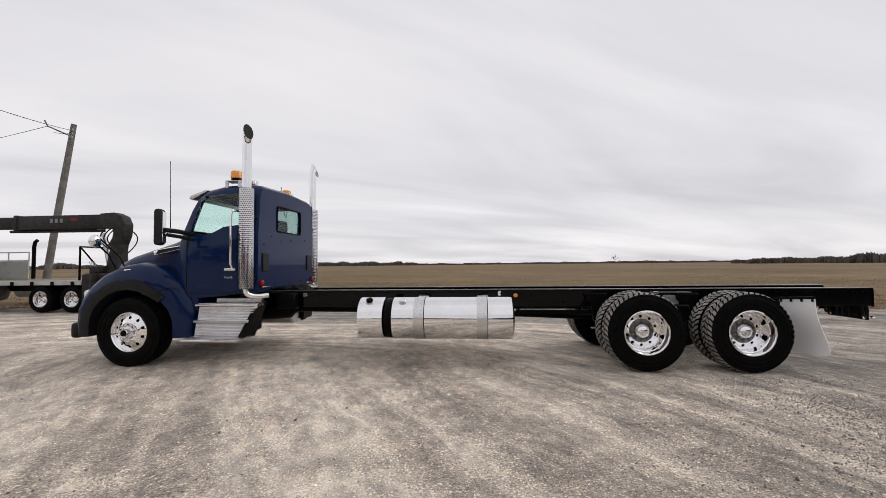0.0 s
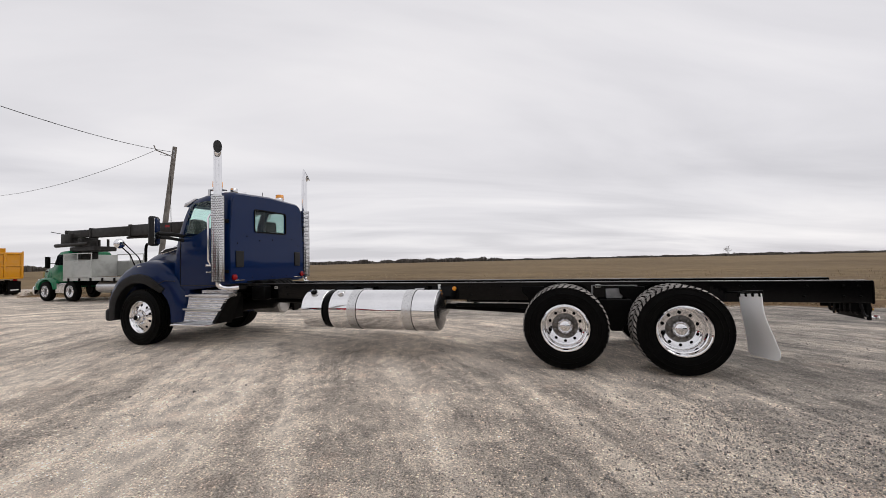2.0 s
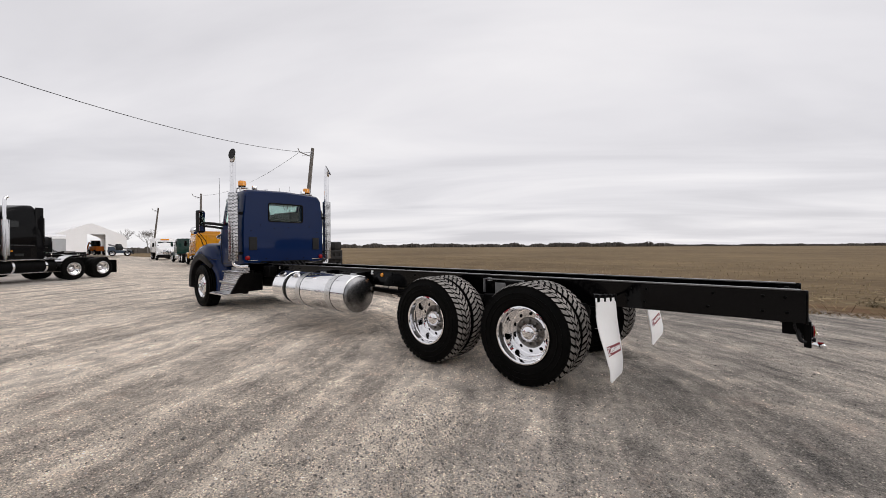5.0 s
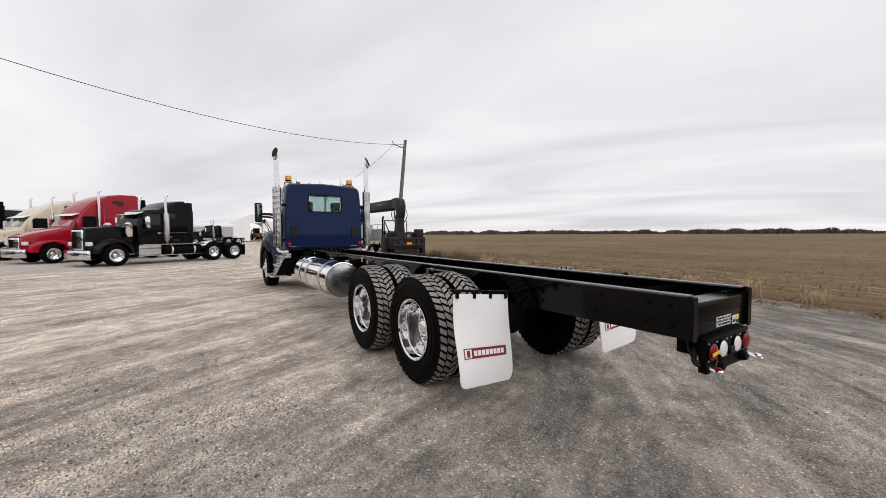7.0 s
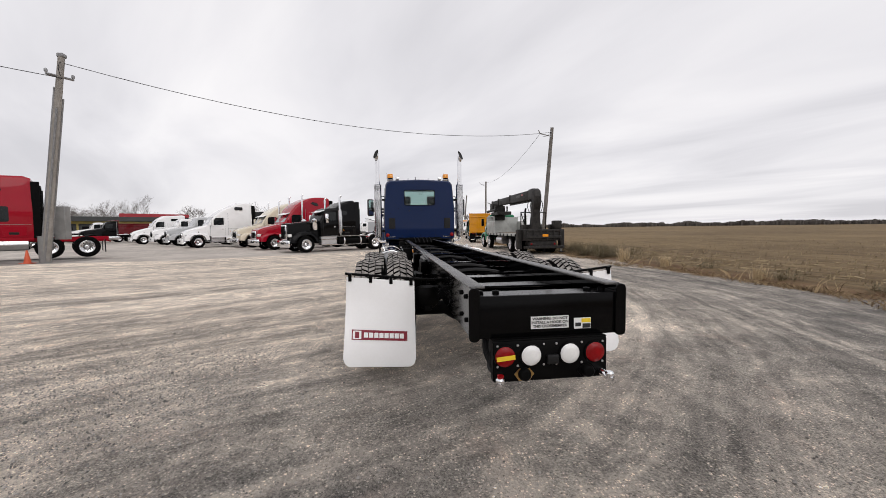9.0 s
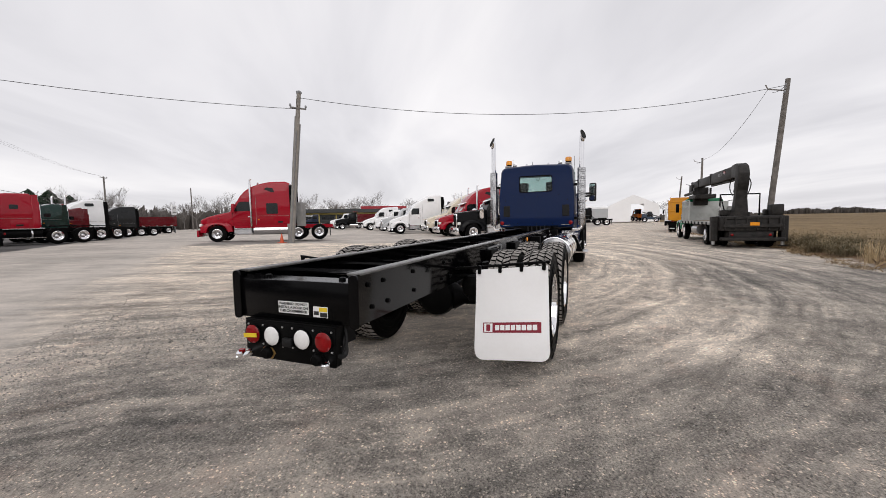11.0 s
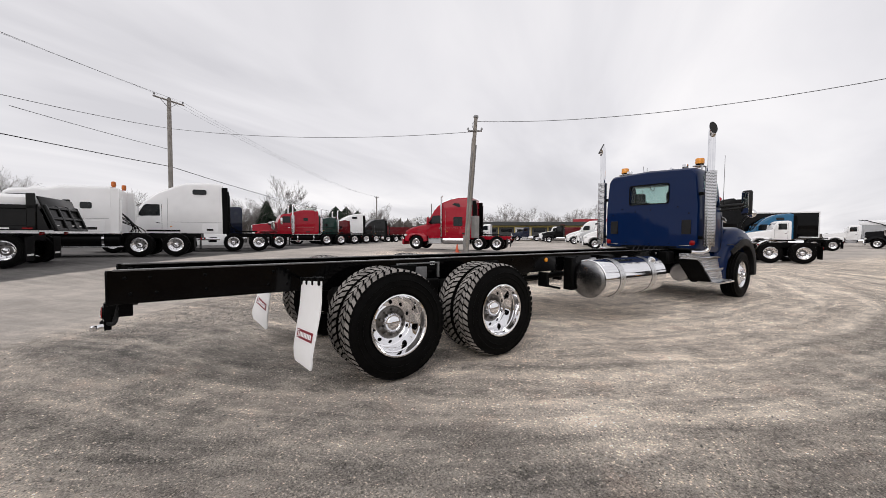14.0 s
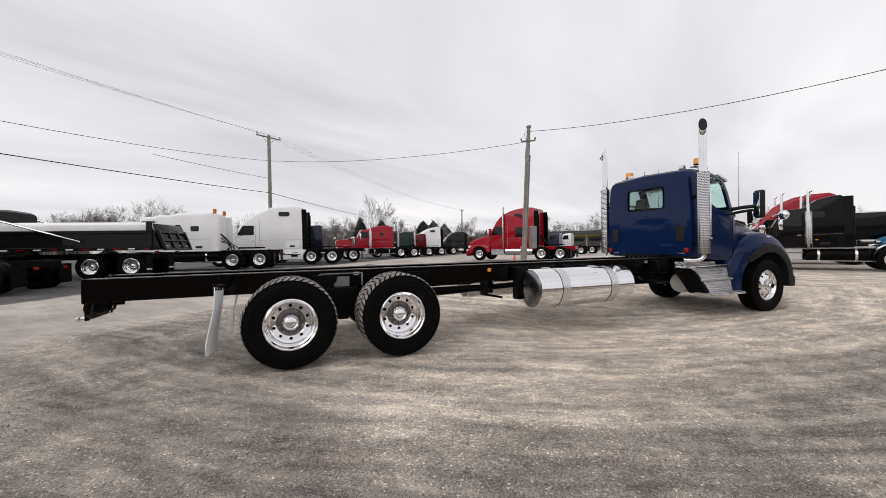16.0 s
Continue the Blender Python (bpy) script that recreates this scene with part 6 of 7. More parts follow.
sleeper_tractor("red square-nosed sleeper tractor with chrome stacks", RED, from_rear(-1.7, -30.6, -5, 5.8), 5.8, "classic", 3.15, 4.1)
sleeper_tractor("dark green sleeper tractor with pale stripes", DGREEN, from_rear(-4.6, -34.4, -6, 5.0), 5.0, "classic", 2.75, 3.5)
sleeper_tractor("maroon day cab tractor in the far row", MAROON, from_rear(-7.0, -36.8, -6, 4.8), 4.8, "classic", 2.6, 3.3)
sleeper_tractor("white high-roof sleeper tractor in the far row", WHITEP, from_rear(-11.0, -42.6, -8, 5.2), 5.2, "aero", 3.75, 4.1, stk=False)
sleeper_tractor("charcoal high-roof sleeper tractor in the far row", GREYP, from_rear(-18.0, -50.0, -10, 5.2), 5.2, "aero", 3.6, 4.1, stk=False)
dump_truck("red dump truck at the far end of the row", MAROON, MAROON, vehicle_at(-21, -62, -20))

# beyond the black sleeper tractor
sleeper_tractor("black tractor with chrome trim far across the yard", TBLACK, vehicle_at(-52, -2.5, -86), 4.8, "classic", 2.82, 2.95)
sleeper_tractor("white day cab tractor far across the yard", WHITEP, vehicle_at(-35.8, -8.3, -62), 4.6, "day", 2.8, 2.35, stk=False)
sleeper_tractor("bright blue streamlined sleeper tractor far across the yard", SKYBLUE, vehicle_at(-40.3, -10.9, -62), 5.2, "aero", 3.7, 4.1, stk=False)
sleeper_tractor("white day cab tractor with a dark hood across the yard", WHITEP, vehicle_at(-62, -7.4, -75), 4.6, "day", 2.8, 2.35, stk=False)


def box_trailer(label, at, mt, l=8.0, h=3.9, trim=WHITEP):
    t = thing("box_trailer", label, "trailer", at, "trailers")
    part("box", add_box(B(), 0, l, -1.28, 1.28, 1.1, h, .03, 2), mt, t)
    for s in (-1, 1):
        part("edge_rail", add_box(B(), 0, l, *sorted((s * 1.28, s * 1.32)), h - .14, h, .01, 1), trim, t)
        part("edge_rail", add_box(B(), 0, l, *sorted((s * 1.28, s * 1.32)), 1.1, 1.26, .01, 1), trim, t)
        part("corner_post", add_box(B(), l - .1, l + .01, *sorted((s * 1.2, s * 1.32)), 1.1, h, .01, 1), trim, t)
    axle_set(t, (l - 2.3, l - 1.0), steer=())
    part("landing_gear", add_box(B(), 1.5, 1.7, -.6, .6, .0, 1.1, .02, 1), BLACKM, t)
    return t


box_trailer("long black box trailer with bright edges in the yard", vehicle_at(-40.0, -18.5, -62), TBLACK, 14.0, 4.0)


def dump_trailer(label, at, l=9.0, top=3.55):
    """Ribbed tub under an arched white tarpaulin with a dark swing arm."""
    t = thing("dump_trailer", label, "trailer", at, "trailers")
    b = B()
    add_loft(b, [[(0 + k * l, -1.22, 1.05), (0 + k * l, -1.25, top - .5), (0 + k * l, 1.25, top - .5), (0 + k * l, 1.22, 1.05)] for k in (0, 1)])
    tub = part("tub", b, PALEG, t)
    arch = [(-1.27, top - .56), (-1.24, top - .30), (-1.0, top - .12), (-.5, top - .02), (0, top), (.5, top - .02), (1.0, top - .12), (1.24, top - .30), (1.27, top - .56)]
    ends = [(-.35, .55), (-.1, .86), (.5, 1.0)] + [(.5 + (l - 1.0) * k / 6, 1.0 - .015 * (k % 2)) for k in range(1, 7)] + [(l + .05, .86)]
    part("tarpaulin", add_loft(B(), [[(x, y, top - .56 + (z - top + .56) * q) for y, z in arch] for x, q in ends]), WHITEP, t)
    for s in (-1, 1):
        part("top_rail", add_box(B(), -.1, l, *sorted((s * 1.25, s * 1.31)), top - .68, top - .54, .01, 1), WHITEP, tub)
        for k in range(8):
            x = .25 + (l - .5) * k / 7
            part("rib", add_box(B(), x - .05, x + .05, *sorted((s * 1.23, s * 1.30)), 1.06, top - .68, .01, 1), PALEG, tub)
        part("tarp_arm", add_tube(B(), [(l * .5, s * 1.34, 1.3), (l * .2, s * 1.34, top - .6), (l * .05, s * 1.33, top - .08), (-.3, s * 1.3, top - .02)], .05, 8), BLACKM, t)
    part("chassis", add_box(B(), .2, l - .1, -.45, .45, .78, 1.05, .01, 1), BLACKM, t)
    axle_set(t, (l - 2.2, l - .9), steer=())
    part("landing_gear", add_box(B(), 1.5, 1.7, -.6, .6, .0, .8, .02, 1), BLACKM, t)
    return t


dump_trailer("white ribbed dump trailer under an arched tarpaulin", vehicle_at(-66.5, -5.6, -90))


def rounded_box(x, y, z, hx, hy):
    return [(p[0], p[1], z) for p in rounded(x - hx, x + hx, y - hy, y + hy, .07, 3)]


# along the field: boom truck, yellow dump truck and others
def boom_truck():
    t = thing("boom_truck", "green flatbed truck with folded black knuckle boom crane", "truck", pose(-18.9, 8.15, -.2), "parked trucks")
    front_end(t, GREENP, -1.0, .40, 1.50, 1.85, trim=GREENP)
    prof = [(.36, 1.86), (.55, 2.25), (.75, 2.55), (.9, 2.64), (1.40, 2.66), (1.5, 2.58)]
    cab = part("cab", add_loft(B(), body_rings(prof, 1.1, 1.0)), GREENP, t)
    q = [(.395, -.92, 1.94), (.395, .92, 1.94), (.68, .86, 2.5), (.68, -.86, 2.5)]
    part("windshield", add_loft(B(), [q, [(p[0] + .02, p[1], p[2] - .012) for p in q]]), PANE, cab)
    for s in (-1, 1):
        side_panes(cab, s, 1.1, [(.62, 1.95), (.80, 2.40), (.88, 2.45), (1.30, 2.45), (1.32, 1.9), (.7, 1.9)])
        m = part("mirror", add_box(B(), .50, .62, s * 1.38 - .10, s * 1.38 + .10, 1.75, 2.35, .03, 2), BLACKM, t)
        part("mirror_arm", add_tube(B(), [(.55, s * 1.05, 2.0), (.55, s * 1.34, 2.02)], .02, 8), BLACKM, m)
        part("fuel_tank", add_turn(B(), [(3.9, 0), (3.92, .30), (5.3, .30), (5.32, 0)], 28, "x", (0, s * .88, .74)), BRUSHED, t)
        part("cab_step", add_box(B(), .75, 1.6, *sorted((s * .7, s * 1.15)), .42, .95, .02, 1), ALU, t)
    axle_set(t, (7.40, 8.72), steer=(0.0, 2.0))
    tail_end(t, -.6, 9.0, False)
    deck = part("deck", add_box(B(), 1.6, 9.2, -1.25, 1.25, 1.12, 1.22, .01, 1), WOODD, t, "worn wooden flat deck")
    for s in (-1, 1):
        part("deck_rail", add_box(B(), 1.6, 9.2, *sorted((s * 1.25, s * 1.29)), 1.06, 1.24, .01, 1), PANELW, deck)
        for k in range(9):
            part("stake_pocket", add_box(B(), 2.0 + k * .85, 2.12 + k * .85, *sorted((s * 1.29, s * 1.33)), 1.04, 1.2, .008, 1), BLACKM, deck)
        part("side_panel", add_box(B(), 1.62, 3.75, *sorted((s * 1.24, s * 1.30)), 1.24, 2.05, .01, 1), PANELW, t, "dirty white side panel")
        b = B()
        for z in (2.08, 2.46):
            add_tube(b, [(1.62, s * 1.27, z), (3.75, s * 1.27, z)], .025, 8)
        for x in (1.62, 2.7, 3.75):
            add_tube(b, [(x, s * 1.27, 2.05), (x, s * 1.27, 2.46)], .025, 8)
        part("side_rail", b, PANELW, t)
    part("bulkhead", add_box(B(), 1.6, 1.66, -1.25, 1.25, 1.22, 2.45, .01, 1), PANELW, t)
    part("exhaust_pipe", add_tube(B(), [(4.45, .9, 1.25), (4.45, .9, 2.7), (4.5, .9, 2.9), (4.6, .9, 2.98)], .07, 10), BLACKM, t)
    # crane at the rear
    b = B()
    add_box(b, 9.2, 10.15, -1.2, 1.2, .80, 1.50, .04, 2)
    add_box(b, 9.3, 10.05, -.85, .85, .35, .80, .04, 2)
    add_box(b, 10.10, 10.24, -1.1, 1.1, .95, 1.12, .02, 1)
    add_box(b, 10.10, 10.20, -1.1, 1.1, 1.34, 1.46, .02, 1)
    cr = part("crane_base", b, CRANEM, t, "dusty black crane base")
    for y in (-1.02, -.62, -.2, .2, .62, 1.02):
        part("base_rib", add_box(B(), 10.10, 10.22, y - .03, y + .03, .84, 1.46, .01, 1), CRANEM, cr)
    for s in (-1, 1):
        leg = part("outrigger", add_box(B(), 9.42, 9.78, *sorted((s * 1.2, s * 1.48)), .30, 1.48, .03, 1), CRANEM, cr)
        part("outrigger_jack", add_tube(B(), [(9.6, s * 1.34, .34), (9.6, s * 1.34, .12)], .07, 12), BRUSHED, leg)
        part("outrigger_foot", add_tube(B(), [(9.6, s * 1.34, .13), (9.6, s * 1.34, .09)], .17, 16), CRANEM, leg)
        part("tail_lamp", add_turn(B(), [(0, .06), (.03, .06), (.04, .04), (.042, 0)], 14, "x", (10.05, s * .72, .62)), REDL, cr)
        part("mud_flap", add_box(B(), 9.14, 9.16, *sorted((s * .7, s * 1.25)), .22, .95, .004, 1), BLACKM, cr)
        part("valve_block", add_box(B(), 9.30, 9.62, *sorted((s * .62, s * 1.1)), 1.50, 1.78, .03, 1), CRANEM, cr)
        for k in range(4):
            part("control_lever", add_tube(B(), [(9.36 + .07 * k, s * 1.06, 1.76), (9.34 + .07 * k, s * 1.12, 1.96)], .012, 6), BRUSHED, cr)
    part("rear_bumper", add_box(B(), 10.0, 10.3, -1.2, 1.2, .35, .50, .03, 1), CRANEM, cr)
    part("tool_box", add_box(B(), 9.55, 10.05, .72, 1.2, 1.50, 2.0, .06, 2), CRANEM, cr)
    part("warning_plate", add_box(B(), 10.24, 10.25, -.1, .25, 1.05, 1.2), AMBER, cr)
    part("turntable", add_tube(B(), [(9.75, -.4, 1.48), (9.75, -.4, 1.66)], .42, 24), CRANEM, cr)
    part("crane_column", add_loft(B(), [rounded_box(9.80, -.40, 1.62, .28, .28), rounded_box(9.84, -.40, 2.3, .23, .23), rounded_box(9.98, -.40, 3.3, .20, .20)]), CRANEM, cr)
    part("lift_cylinder", add_tube(B(), [(9.42, -.40, 1.9), (9.15, -.40, 3.1)], .075, 12), BRUSHED, cr)
    b = B()
    add_prism(b, [(9.55, 2.6), (10.05, 2.5), (10.24, 3.0), (10.28, 3.45), (10.12, 3.78), (9.80, 3.93), (9.20, 3.90), (9.20, 3.30), (9.74, 3.28), (9.80, 3.0)], -.62, -.18, .04, 2)
    part("boom_knuckle", b, CRANEM, cr)
    for k, (xa, xb, zl, zh, hw) in enumerate(((9.5, 5.4, 3.30, 3.86, .20), (5.6, 2.4, 3.34, 3.82, .17), (2.6, .4, 3.38, 3.78, .14))):
        b = add_box(B(), xb, xa, -.40 - hw, -.40 + hw, zl, zh, .03, 2)
        part("boom_section", b, CRANEM, cr, "dusty black telescopic boom section")
        part("boom_collar", add_box(B(), xb - .03, xb + .12, -.43 - hw, -.37 + hw, zl - .03, zh + .03, .02, 1), CRANEM, cr)
    part("boom_cylinder", add_tube(B(), [(9.2, -.40, 3.22), (5.0, -.40, 3.24)], .06, 10), CRANEM, cr)
    part("boom_tip", add_box(B(), .2, 1.0, -.66, -.14, 3.05, 3.6, .05, 2), CRANEM, cr)
    part("boom_mark", add_box(B(), 7.9, 8.2, -.606, -.600, 3.62, 3.74), REDL, cr)
    for k in range(3):
        part("boom_letter_bar", add_box(B(), 7.0 + .22 * k, 7.12 + .22 * k, -.606, -.600, 3.56, 3.72), GREYST, cr)
    for k in range(3):
        part("hydraulic_hose", add_tube(B(), arc_pts((9.55, -.66 + .2 * k, 3.30), (9.0 - .1 * k, -.70 + .2 * k, 2.85), (9.70, -.66 + .2 * k, 2.45), 10), .022, 6), PLASTIC, cr)
    part("hydraulic_hose", add_tube(B(), arc_pts((10.2, -.2, 3.2), (10.75, -.15, 2.9), (10.15, -.3, 2.3), 10), .022, 6), PLASTIC, cr)
    b = B()
    add_box(b, 1.3, 3.2, -.85, .25, 2.60, 2.85, .03, 1)
    add_box(b, 1.7, 2.0, -.7, .1, 2.2, 3.35, .03, 1)
    add_tube(b, [(.2, -.85, 2.95), (2.8, -.85, 3.0)], .10, 12)
    add_tube(b, [(.9, -.4, 2.9), (.9, -.4, 3.4)], .14, 12)
    for x in (1.4, 2.2, 2.9):
        add_tube(b, [(x, .0, 2.85), (x, .0, 3.25)], .06, 8)
    part("winch_frame", b, CRANEM, cr)
    part("boom_aerial", add_tube(B(), [(.8, -.5, 3.5), (-.5, -.7, 3.75)], .02, 6), BLACKM, cr)
    b = B()
    add_tube(b, [(8.7, -.9, 1.2), (8.7, -.9, 2.55), (8.7, .7, 2.55), (8.7, .7, 1.2)], .04, 8)
    add_tube(b, [(8.7, -.9, 2.55), (9.5, -.9, 1.7)], .03, 8)
    part("rack", b, BLACKM, t)
    return t


boom_truck()
dump_truck("yellow dump truck with high yellow box and open tailgate", YELLOW, YELLOW, from_rear(-29.5, 8.0, 169.7, 5.4, -.2), 5.4, 3.6, 6.9, 2.85)
sleeper_tractor("dark green day cab tractor beside the field", DGREEN, from_rear(-40.3, 10.0, 174, 4.7, -.2), 4.7, "day", 2.8, 2.35, stk=False)


def refuse_truck():
    t = thing("box_truck", "white cab box truck with tall white body", "truck", vehicle_at(-53.6, 13.4, -9, -.2), "parked trucks")
    front_end(t, WHITEP, -1.1, .95, 1.5, 1.92, bumper=BLACKM)
    cab = part("cab", add_loft(B(), body_rings([(.92, 1.92), (1.10, 2.30), (1.32, 2.66), (1.5, 2.76), (2.2, 2.80), (2.32, 2.72)], 1.1, 1.0)), WHITEP, t)
    q = [(.955, -.92, 2.0), (.955, .92, 2.0), (1.25, .86, 2.6), (1.25, -.86, 2.6)]
    part("windshield", add_loft(B(), [q, [(p[0] + .02, p[1], p[2] - .012) for p in q]]), PANE, cab)
    for s in (-1, 1):
        side_panes(cab, s, 1.1, [(1.18, 2.0), (1.38, 2.48), (1.45, 2.52), (2.0, 2.52), (2.02, 1.95), (1.3, 1.94)])
        part("mirror", add_box(B(), 1.05, 1.18, s * 1.40 - .11, s * 1.40 + .11, 1.85, 2.4, .03, 2), BLACKM, t)
    part("box_body", add_box(B(), 2.6, 8.2, -1.25, 1.25, 1.05, 3.1, .05, 2), WHITEP, t)
    part("beacon", add_box(B(), 1.4, 1.8, -.5, .5, 2.80, 3.0, .03, 1), AMBER, t)
    tail_end(t, -.6, 7.8, False)
    axle_set(t, (5.6, 6.9))
    return t


refuse_truck()


def loader(label, at, mt):
    t = thing("wheel_loader", label, "machine", at, "yard machines")
    part("body", add_box(B(), 0, 2.4, -.7, .7, .8, 1.8, .1, 2), mt, t)
    part("cab", add_box(B(), .4, 1.5, -.6, .6, 1.8, 2.9, .08, 2), PANE, t)
    part("roof", add_box(B(), .35, 1.55, -.65, .65, 2.9, 3.0, .03, 1), mt, t)
    part("boom", add_tube(B(), [(.3, 0, 1.7), (-1.2, 0, 2.6), (-2.0, 0, 1.2)], .14, 8), mt, t)
    for x in (.2, 2.1):
        for s in (-1, 1):
            wheel(t, x, s * .85, .515, s, "plain")
    return t


loader("orange loader in the tent's opening", pose(-97, 10.7, .1, 0, 0, 20), ORANGE)

def telehandler():
    """Low lift machine with a folded boom."""
    t = thing("telehandler", "dark grey-blue lift machine with folded boom", "machine", pose(-82, 12.3, .02, 0, 0, 82), "yard machines")
    body = part("body", add_prism(B(), [(-1.7, .55), (-1.75, 1.15), (-.9, 1.25), (.4, 1.05), (1.7, 1.0), (1.75, .55)], -.75, .75, .05, 1), SLATE, t)
    part("engine_cover", add_box(B(), -1.7, -.7, -.7, .1, 1.15, 1.75, .08, 2), SLATE, body)
    part("cab", add_prism(B(), [(-.65, 1.15), (-.65, 2.1), (-.5, 2.25), (.2, 2.25), (.45, 1.6), (.45, 1.1)], -.75, -.05, .05, 2), PANE, t)
    boom = part("boom", add_prism(B(), [(-1.6, 2.0), (-1.6, 2.3), (1.9, 1.15), (1.9, .9)], .15, .5, .03, 1), GREYST, t)
    part("lift_ram", add_tube(B(), [(-.4, .32, 1.15), (.6, .32, 1.5)], .06, 8), CHROME, boom)
    part("fork_carriage", add_box(B(), 1.85, 2.0, -.5, .9, .35, 1.15, .03, 1), BLACKM, boom)
    for x in (-1.1, 1.1):
        for s in (-1, 1):
            wheel(t, x, s * .8, .515, s, "plain")


telehandler()


# ---- poles and wires ----
POLEW = simple("weathered_pole", (.13, .118, .106), (.23, .212, .195), .9, scale=3, bump=.4, bscale=30)
POLEG = simple("grey_pole", (.22, .205, .185), (.32, .30, .275), .85, scale=3, bump=.35, bscale=30)
CERAM = simple("insulator", (.30, .31, .32), (.22, .22, .23), .3)
CONE = simple("orange_plastic", (.62, .10, .03), (.50, .07, .02), .5)
CABINET = simple("grey_cabinet", (.24, .24, .235), (.18, .18, .175), .5, scale=3)


def utility_pole(label, base, top, r0, r1, mt, arm=None, extra=""):
    base, top = Vector(base), Vector(top)
    t = thing("utility_pole", label, "pole", Matrix.Translation(base), "utility poles")
    d = top - base
    part("pole", add_tube(B(), [Vector((0, 0, -.3)) - d * .01, d * .35, d * .7, d], [r0, r0 * .9, r0 * .5 + r1 * .5, r1], 16), mt, t)
    if arm:
        a = Vector((math.cos(radians(arm[0])), math.sin(radians(arm[0])), 0))
        z = d * arm[2]
        ar = part("crossarm", add_tube(B(), [z - a * arm[1] / 2, z + a * arm[1] / 2], .06, 4), mt, t)
        for k in (-.46, 0, .46):
            p = z + a * arm[1] * k
            part("insulator", add_turn(B(), [(0, .02), (.05, .02), (.06, .05), (.10, .05), (.12, .07), (.17, .07), (.20, .04), (.20, 0)], 12, "z", p + Vector((0, 0, .05))), CERAM, ar)
        for s in (-1, 1):
            part("brace", add_tube(B(), [z + a * s * arm[1] * .3, z - d.normalized() * .55], .02, 6), GREYST, ar)
    if extra == "drop":
        z = d * .955
        for k in range(3):
            p = z - d * .02 * k + Vector((.12, -.1, 0))
            part("insulator", add_turn(B(), [(0, .03), (.06, .05), (.12, .05), (.16, .02)], 10, "z", p), CERAM, t)
        part("bracket", add_tube(B(), [d * .93, d * .96 + Vector((-.6, -.7, .05)), d * .985 + Vector((-.7, -.8, .1))], .035, 8), mt, t)
        part("loop_wire", add_tube(B(), arc_pts(d * .97, d * .93 + Vector((.5, -.5, -.2)), d * .94 + Vector((-.5, -.5, 0)), 8), .012, 5), PLASTIC, t)
    if extra == "service":
        for k, o in enumerate(((.12, .07), (-.10, .10), (.04, -.13))):
            part("conduit", add_tube(B(), [Vector((o[0], o[1], 0)), d * (.75 + .05 * k) + Vector((o[0], o[1], 0))], .04, 8), GREYST, t)
        for q in (.90,):
            z = d * q
            part("bracket_arm", add_tube(B(), [z + Vector((-.35, .25, 0)), z + Vector((.35, -.25, 0))], .05, 6), GREYST, t)
            for s in (-1, 1):
                part("insulator", add_turn(B(), [(0, .03), (.05, .06), (.12, .06), (.16, .03)], 10, "z", z + Vector((s * .33, -s * .24, .04))), CERAM, t)
        part("lamp_head", add_box(B(), d.x - .12, d.x + .12, d.y - .12, d.y + .12, d.z - .1, d.z + .06, .03, 1), GREYST, t)
        part("loop_wire", add_tube(B(), arc_pts(d * .97, d * .94 + Vector((.9, .5, -.2)), d * .90 + Vector((.1, .1, 0)), 8), .012, 5), PLASTIC, t)
        part("meter_cabinet", add_box(B(), -.62, -.30, .15, .60, .95, 2.35, .02, 1), CABINET, t, "grey steel meter cabinet")
        part("foot_guard", add_tube(B(), [(0, 0, -.1), (0, 0, 1.1)], .19, 14), CABINET, t)
    return t


PA, PC, PD, PE = Vector((-15.59, 11.62, 9.05)), Vector((-4.47, -13.69, 8.48)), Vector((10.6, -31.0, 11.3)), Vector((-34, -89, 11.0))
utility_pole("leaning weathered wooden pole beside the field", (-16.75, 11.3, -.2), PA, .17, .12, POLEW, extra="drop")
utility_pole("thick grey service pole with conduits and cabinet", (-4.85, -15.05, gz(-4.85, -15.05)), PC, .14, .11, POLEG, extra="service")
utility_pole("tall wooden roadside pole with crossarm", (10.6, -31.0, .45), PD, .17, .13, POLEG, arm=(35, 2.3, .985))
utility_pole("wooden roadside pole with crossarm, far off", PE - Vector((0, 0, 10.6)), PE, .17, .13, POLEW, arm=(35, 2.3, .985))
utility_pole("wooden pole beside the field, far off", (-46.0, 13.9, -.2), (-45.2, 13.8, 8.5), .15, .11, POLEW, extra="drop")
utility_pole("leaning wooden pole at the end of the yard", (-82, 17.3, -.1), (-76.5, 17.0, 9.0), .17, .12, POLEW, extra="drop")
utility_pole("wooden pole behind the low building", (-48, -84, .3), (-48, -84, 9.5), .15, .11, POLEW)


def wire(name, a, b, sag, r=.012, label="thin dark overhead wire between poles"):
    a, b = Vector(a), Vector(b)
    pts = [a.lerp(b, k / 20) - Vector((0, 0, sag * 4 * (k / 20) * (1 - k / 20))) for k in range(21)]
    return solid(name, add_tube(B(), pts, r, 5), PLASTIC, label, "wire", group="overhead wires")


PB, PF = Vector((-45.2, 13.8, 8.3)), Vector((45, 14, 10.6))
wire("overhead_wire", PA + Vector((0, 0, -.35)), PC + Vector((0, 0, -.3)), 1.25, .014)
wire("overhead_wire", PA + Vector((-.6, -.7, -.3)), PB, .9)
wire("overhead_wire", PC + Vector((0, 0, -.9)), (10.6, -31.0, 9.1), .5, .014)
wire("overhead_wire", (10.6, -31, 9.1), (29.5, -6.3, 7.3), .75, .014)
wire("overhead_wire", (10.6, -31, 7.55), (16.9, -22.8, 7.41), .05, .014)
wire("overhead_wire", (10.6, -31, 6.3), PF + Vector((0, 0, -3.7)), .7, .024, "thick dark overhead cable between poles")
